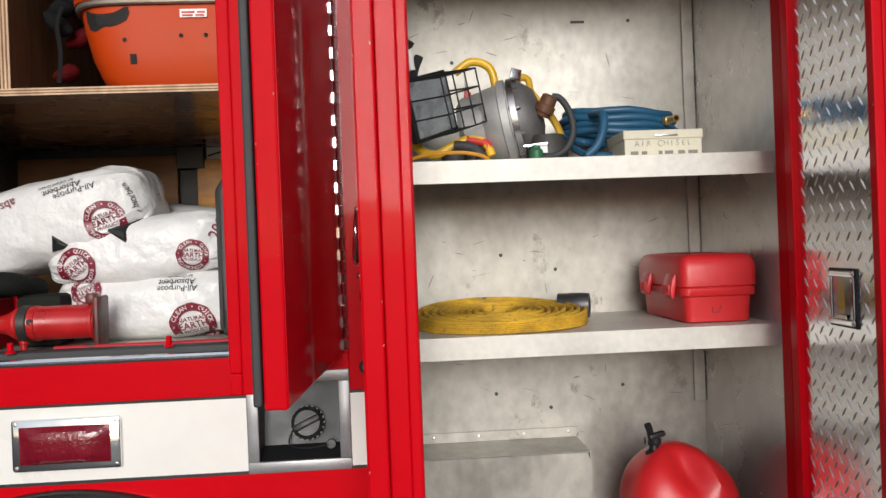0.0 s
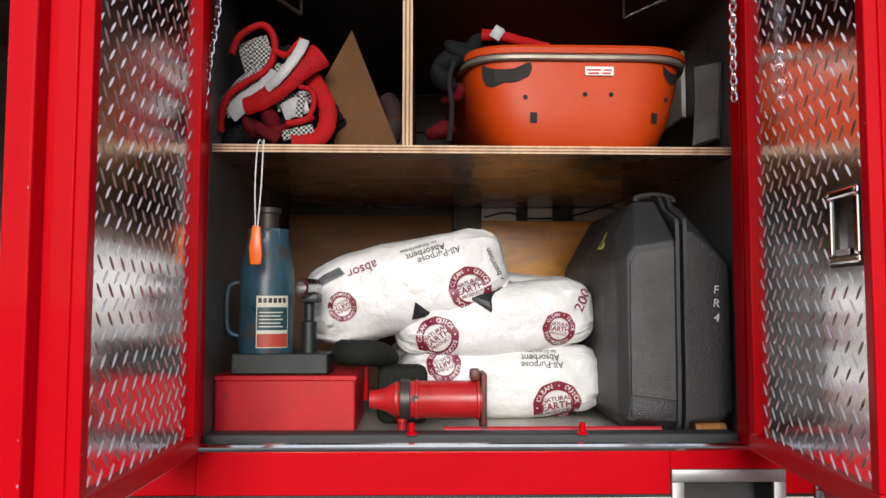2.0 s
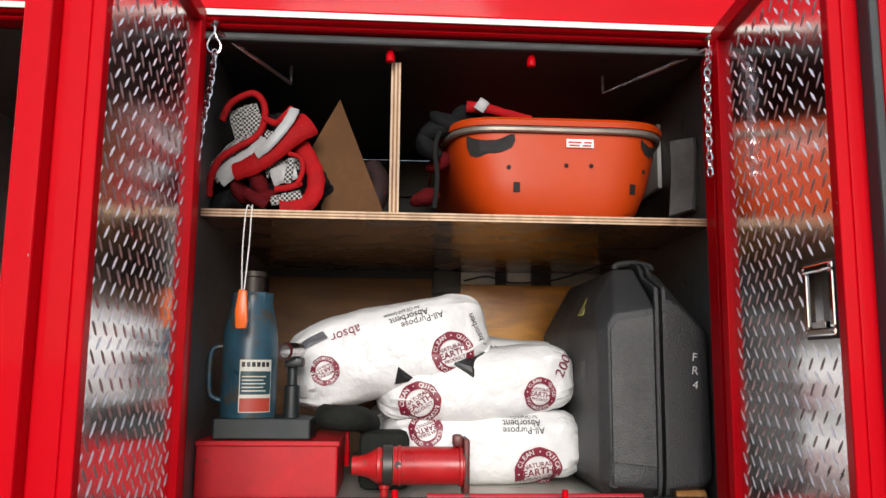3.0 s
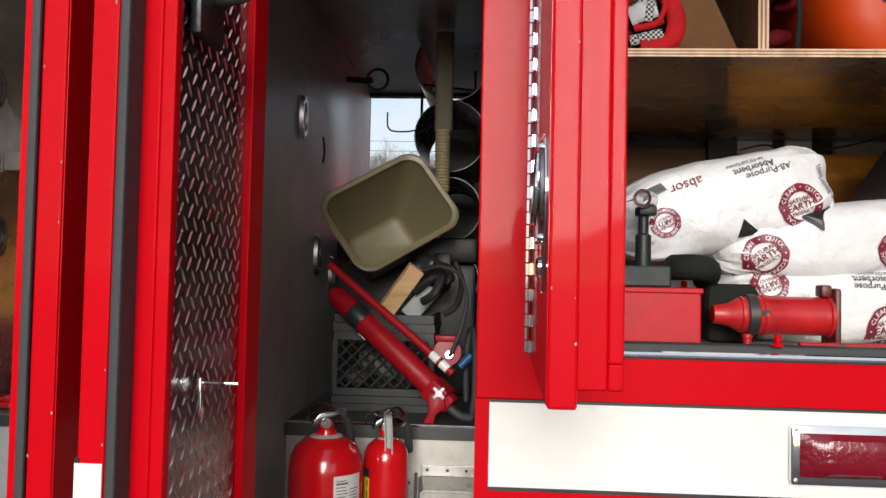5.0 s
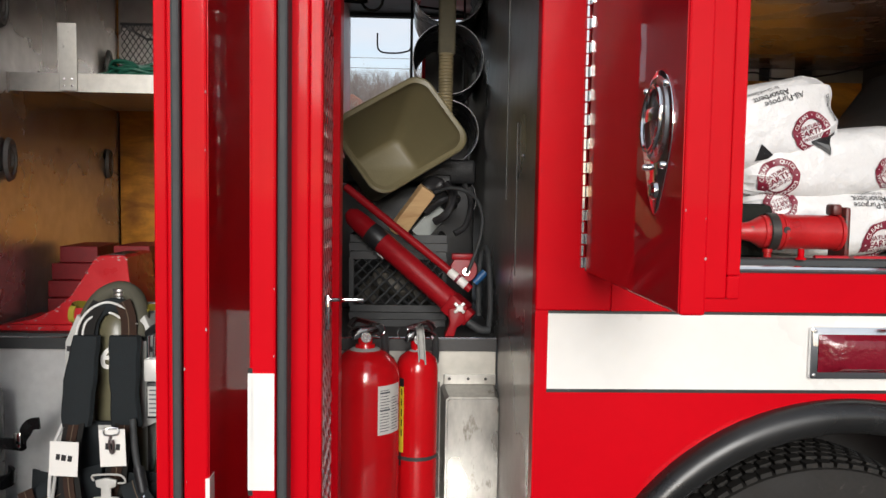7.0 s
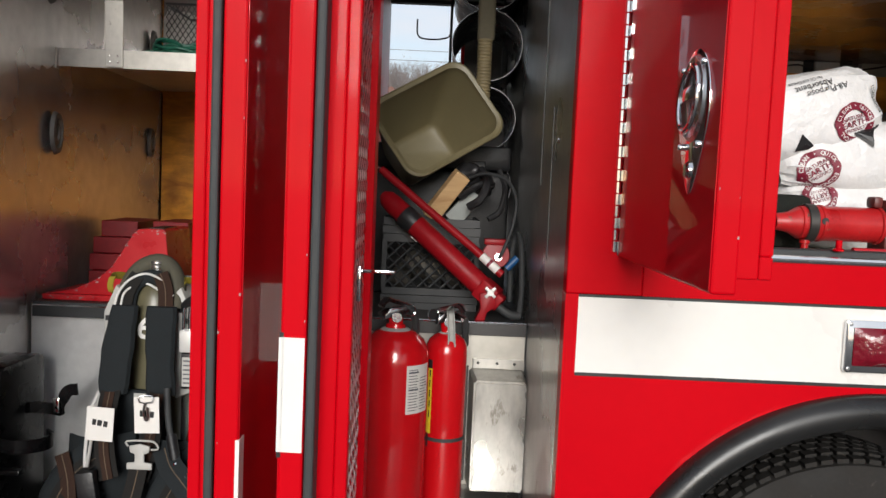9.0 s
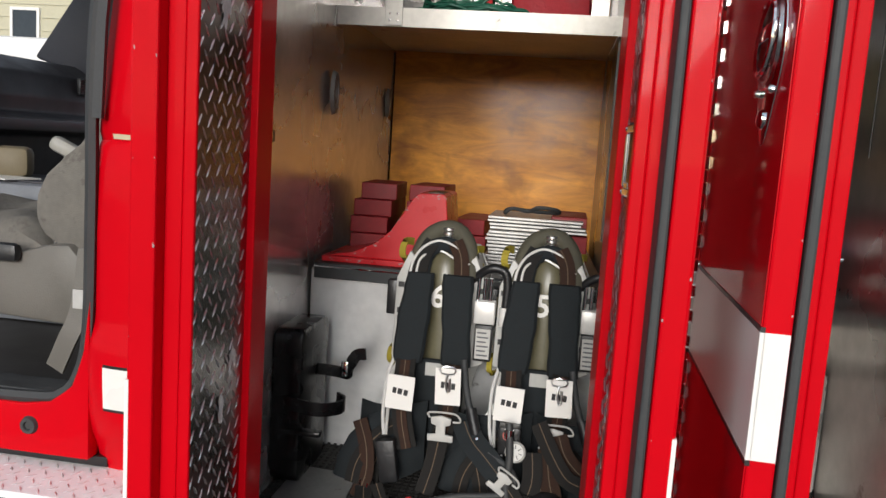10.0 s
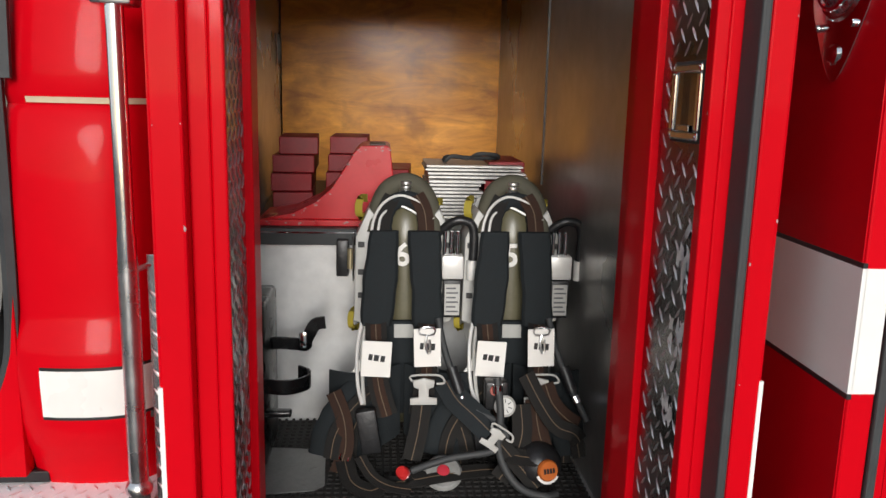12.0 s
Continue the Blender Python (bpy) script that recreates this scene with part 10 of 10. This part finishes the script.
def cab_seat():
    ob = thing("cab_seat", "worn grey cloth truck seat with a plastic base", "seat", (-3.70, 2.36, 0.815))
    x0, x1, y0, y1 = -4.15, -3.62, 2.13, 2.62
    bm, rows, n = B(), [], 16
    for i in range(n + 1):
        for j in range(n + 1):
            u, v = i / n * 2 - 1, j / n * 2 - 1
            x, y = x0 + (u + 1) / 2 * (x1 - x0), y0 + (v + 1) / 2 * (y1 - y0)
            edge = max(0.0, 1 - abs(u) ** 6) ** 0.5 * max(0.0, 1 - abs(v) ** 6) ** 0.5
            z = 1.09 + 0.14 * edge + (0.012 * math.sin(7 * u + 2 * v) + 0.008 * math.sin(13 * u - 9 * v + 1.0)) * edge - 0.03 * u + 0.03 * abs(v) * edge
            bm.verts.new((x, y, z))
    bm.verts.ensure_lookup_table()
    for i in range(n):
        for j in range(n):
            k = i * (n + 1) + j
            bm.faces.new([bm.verts[q] for q in (k, k + n + 1, k + n + 2, k + 1)])
    part("cushion", bm, SEATCLOTH, ob)
    bm = B()
    prism(bm, [(-4.15, 0.995), (-3.565, 0.965), (-3.525, 1.02), (-3.525, 1.15), (-3.56, 1.185), (-3.62, 1.180), (-3.70, 1.155), (-3.80, 1.12), (-4.15, 1.09)], y0 - 0.02, y1, 0.012)
    part("base_cover", bm, GREYTRIM, ob, "grey plastic seat base")
    bm = B()
    prism(bm, [(-3.60, 1.16), (-3.665, 1.20), (-3.688, 1.25), (-3.684, 1.31), (-3.655, 1.37), (-3.60, 1.42), (-3.54, 1.47), (-3.48, 1.60), (-3.42, 1.88), (-3.36, 1.88), (-3.36, 1.20), (-3.50, 1.12)], y0 + 0.01, y1 - 0.02, 0.03)
    part("backrest", bm, SEATCLOTH, ob)
    bm = B()
    box(bm, -3.90, -3.692, y0 - 0.05, y0 - 0.015, 1.128, 1.178, 0.014)
    part("recline_lever", bm, BLACK, ob, "black seat lever")
    bm = B()
    sweep(bm, spline([(-3.492, y0 - 0.035, 1.18), (-3.505, y0 - 0.05, 1.02), (-3.535, y0 - 0.06, 0.935), (-3.575, y0 - 0.05, 0.855)], 6), [(-0.026, -0.004), (0.026, -0.004), (0.026, 0.004), (-0.026, 0.004)], up=Vector((0, -1, 0)))
    part("belt_stalk", bm, GREYTRIM, ob, "grey belt stalk with a label")
    bm = B()
    box(bm, -3.520, -3.484, y0 - 0.058, y0 - 0.0555, 1.025, 1.075)
    part("belt_label", bm, PALEGREY, ob)
    bm = B()
    tube(bm, [(-3.655, y0 + 0.05, 1.215), (-3.635, y0 + 0.04, 1.20), (-3.622, y0 + 0.035, 1.170)], 0.014, 4, 8)
    part("belt_buckle", bm, material("dark_buckle", (0.06, 0.055, 0.05), 0.4), ob)


cab_seat()


def console():
    ob = thing("centre_console", "grey radio console with papers and a handset", "console", (-3.95, 2.8, 0.815))
    bm = B()
    box(bm, -4.40, -3.80, 2.62, 3.02, 0.816, 1.29, 0.02)
    part("console_body", bm, material("console_grey", (0.16, 0.17, 0.19), 0.5), ob)
    bm = B()
    box(bm, -4.30, -3.95, 2.66, 2.99, 1.288, 1.298, 0.003)
    part("console_tray", bm, TRIM, ob)
    bm = B()
    box(bm, -0.08, 0.08, -0.03, 0.03, 0, 0.055, 0.02, m=pose(-4.04, 2.82, 1.375, 0, 28, 20))
    box(bm, -0.02, 0.02, -0.025, 0.025, -0.09, 0.02, 0.008, m=pose(-4.04, 2.84, 1.375))
    part("handset", bm, material("pale_handset", (0.30, 0.29, 0.26), 0.5), ob)
    bm = B()
    box(bm, -0.06, 0.06, -0.045, 0.045, 0, 0.11, 0.025, m=pose(-4.24, 2.80, 1.297, 0, 0, 20))
    part("small_box", bm, material("tan_box", (0.15, 0.12, 0.07), 0.6), ob)
    bm = B()
    box(bm, -0.09, 0.09, -0.07, 0.07, 0, 0.004, m=pose(-4.20, 2.70, 1.299, 0, 0, -15))
    part("papers", bm, WHITE, ob, smooth=False)


console()

# ---- the yard beyond ----
def hill_height(x, y):
    f = min(1.0, max(0.0, (y - 70.0) / 60.0))
    return 15.4 * f * f * (3 - 2 * f) * (1.0 + 0.06 * math.sin(x * 0.21) + 0.04 * math.sin(x * 0.53 + 1.0))


def hillside():
    bm = B()
    grid = [[bm.verts.new((x, y, hill_height(x, y) - 0.05)) for x in range(-90, 71, 4)] for y in range(66, 200, 4)]
    for p, q in zip(grid, grid[1:]):
        for j in range(len(p) - 1):
            bm.faces.new((p[j], p[j + 1], q[j + 1], q[j]))
    solo("hillside", bm, material("brown_winter_hillside", (0.21, 0.155, 0.12), 0.95, vary=0.4, scale=0.25, stain=(0.13, 0.10, 0.08), stain_at=0.55), "brown wooded hillside in the distance", "hill", kind="structure")


hillside()


def bare_wood():
    """A far edge of bare winter trees: trunks and forking twigs in one mesh."""
    rnd = random.Random(7)
    verts, faces = [], []

    def limb(p, d, length, r, depth):
        q = p + d * length
        s = d.orthogonal().normalized()
        b = len(verts)
        t = d.cross(s)
        for c, rr in ((p, r), (q, r * 0.6)):
            for a in range(3):
                verts.append(tuple(c + (s * math.cos(a * 2.094) + t * math.sin(a * 2.094)) * rr))
        for a in range(3):
            faces.append((b + a, b + (a + 1) % 3, b + 3 + (a + 1) % 3, b + 3 + a))
        if depth:
            for _ in range(3 if depth > 1 else 4):
                e = (d + Vector((rnd.uniform(-0.7, 0.7), rnd.uniform(-0.7, 0.7), rnd.uniform(-0.1, 0.5)))).normalized()
                limb(p + d * length * rnd.uniform(0.45, 1.0), e, length * rnd.uniform(0.5, 0.75), r * 0.5, depth - 1)
    for k in range(760):
        x, y = rnd.uniform(-40, 22) if k < 110 else rnd.uniform(-19, 8), rnd.uniform(72, 134)
        h = rnd.uniform(2.2, 3.8)
        limb(Vector((x, y, hill_height(x, y) - 0.1)), Vector((rnd.uniform(-0.1, 0.1), 0, 1)).normalized(), h, 0.12, 4)
    me = bpy.data.meshes.new("bare_wood")
    me.from_pydata(verts, [], faces)
    me.materials.append(material("grey_brown_bark", (0.26, 0.225, 0.21), 0.9, vary=0.3, scale=0.5))
    tagged(new("bare_wood", me), "distant bare brown winter trees", "trees", kind="stuff")


bare_wood()


def far_house(x, y, w, label):
    z = hill_height(x, y) - 0.3
    ob = thing("house", label, "house", (x, y, z), group="houses on the hill")
    bm = B()
    box(bm, x - w, x + w, y - 3, y + 3, z, z + 3.4)
    part("wall", bm, material("brick_house", (0.30, 0.13, 0.09), 0.85, vary=0.2, scale=1.5), ob, smooth=False)
    bm = B()
    prism(bm, [(x - w - 0.4, z + 3.3), (x + w + 0.4, z + 3.3), (x, z + 5.2)], y - 3.4, y + 3.4)
    part("roof", bm, material("rusty_roof", (0.22, 0.11, 0.085), 0.9, vary=0.2, scale=1.0), ob, smooth=False)
    for dx in (-0.55, 0.1, 0.6):
        bm = B()
        box(bm, x + dx * w - 0.5, x + dx * w + 0.5, y - 3.06, y - 3.0, z + 1.0, z + 2.5)
        part("window", bm, WHITE, ob, smooth=False)


far_house(-9.2, 106.0, 2.6, "small brick house among bare trees")
far_house(-4.6, 112.0, 3.0, "low brick house on the wooded slope")
bm = B()
for z in (9.9, 9.3):
    tube(bm, [(-40, 48, z + 0.9), (-20, 48, z), (20, 48, z), (40, 48, z + 0.9)], 0.02, 6, 4)
for x in (-40, 40):
    tube(bm, [(x, 48, -0.2), (x, 48, 11.0)], 0.14, 1, 8, smooth_line=False)
solo("power_line", bm, BLACK, "pair of overhead power lines between wooden poles", "power line", (0, 48, 0.0))


def parked_engine():
    ob = thing("parked_engine", "red fire engine with white bands parked beyond", "fire engine", (2.0, 14.0, 0.0))
    bm = B()
    box(bm, -1.05, 4.2, 13.0, 15.4, 0.5, 3.3, 0.08)
    part("body", bm, RED, ob)
    for x in (-0.75, 0.3, 1.4):
        bm = B()
        box(bm, x - 0.18, x + 0.18, 12.97, 13.0, 2.0, 2.9, 0.01)
        part("window", bm, material("dark_glass", (0.01, 0.012, 0.014), 0.05), ob)
    bm = B()
    box(bm, -1.05, 4.2, 12.98, 13.0, 1.2, 1.4)
    part("band", bm, WHITE, ob, smooth=False)
    for x in (-0.2, 3.2):
        bm = B()
        lathe(bm, [(0, -0.14), (0.4, -0.14), (0.5, -0.1), (0.5, 0.1), (0.4, 0.14), (0, 0.14)], 24, pose(x, 13.1, 0.5, 90, 0, 0))
        part("wheel", bm, RUBBER, ob)


parked_engine()


def house(x, y, label):
    ob = thing("house", label, "house", (x, y, 0))
    siding = material("tan_siding", (0.50, 0.47, 0.34), 0.8, vary=0.1, scale=1.0)
    bm = B()
    box(bm, x - 5, x + 5, y - 4, y + 4, 0, 9.0)
    wall = part("wall", bm, siding, ob, smooth=False)
    bm = B()
    prism(bm, [(x - 5.4, 8.9), (x + 5.4, 8.9), (x, 11.6)], y - 4.4, y + 4.4)
    part("roof", bm, material("brown_shingles", (0.10, 0.075, 0.06), 0.9), ob, smooth=False)
    for k in range(22):
        bm = B()
        box(bm, x - 5.02, x + 5.02, y - 4.03, y - 4.0, 0.4 * k + 0.2, 0.4 * k + 0.24)
        part("siding_board", bm, siding, wall, smooth=False)
    for wx in (-3.4, -1.2, 1.2, 3.4):
        for wz in (1.2, 3.6, 5.4, 7.3):
            bm = B()
            frame_box(bm, x + wx - 0.5, x + wx + 0.5, wz, wz + 1.3, y - 4.08, y - 4.0, 0.09)
            win = part("window", bm, WHITE, ob, smooth=False)
            bm = B()
            box(bm, x + wx - 0.42, x + wx + 0.42, y - 4.04, y - 4.02, wz + 0.09, wz + 1.21)
            part("pane", bm, material("window_glass", (0.03, 0.04, 0.05), 0.05), win, smooth=False)


house(-20.4, 27.0, "tan sided house with white windows across the yard")


def parked_van():
    ob = thing("parked_van", "white parked van across the yard", "van", (-7.5, 7.0, 0))
    bm = B()
    prism(bm, [(-10.4, 0.4), (-4.9, 0.4), (-4.8, 1.1), (-5.1, 1.35), (-5.7, 2.08), (-6.2, 2.17), (-10.3, 2.18), (-10.45, 1.0)], 6.2, 8.1, 0.06)
    part("body", bm, WHITE, ob)
    bm = B()
    prism(bm, [(-5.25, 1.40), (-5.72, 1.98), (-6.1, 1.98), (-6.1, 1.40)], 6.17, 6.2)
    part("side_window", bm, material("van_glass", (0.02, 0.025, 0.03), 0.05), ob, smooth=False)
    for x in (-9.4, -5.9):
        bm = B()
        lathe(bm, [(0, -0.1), (0.28, -0.1), (0.34, -0.07), (0.34, 0.07), (0.28, 0.1), (0, 0.1)], 22, pose(x, 6.28, 0.34, 90, 0, 0))
        part("wheel", bm, RUBBER, ob)


parked_van()
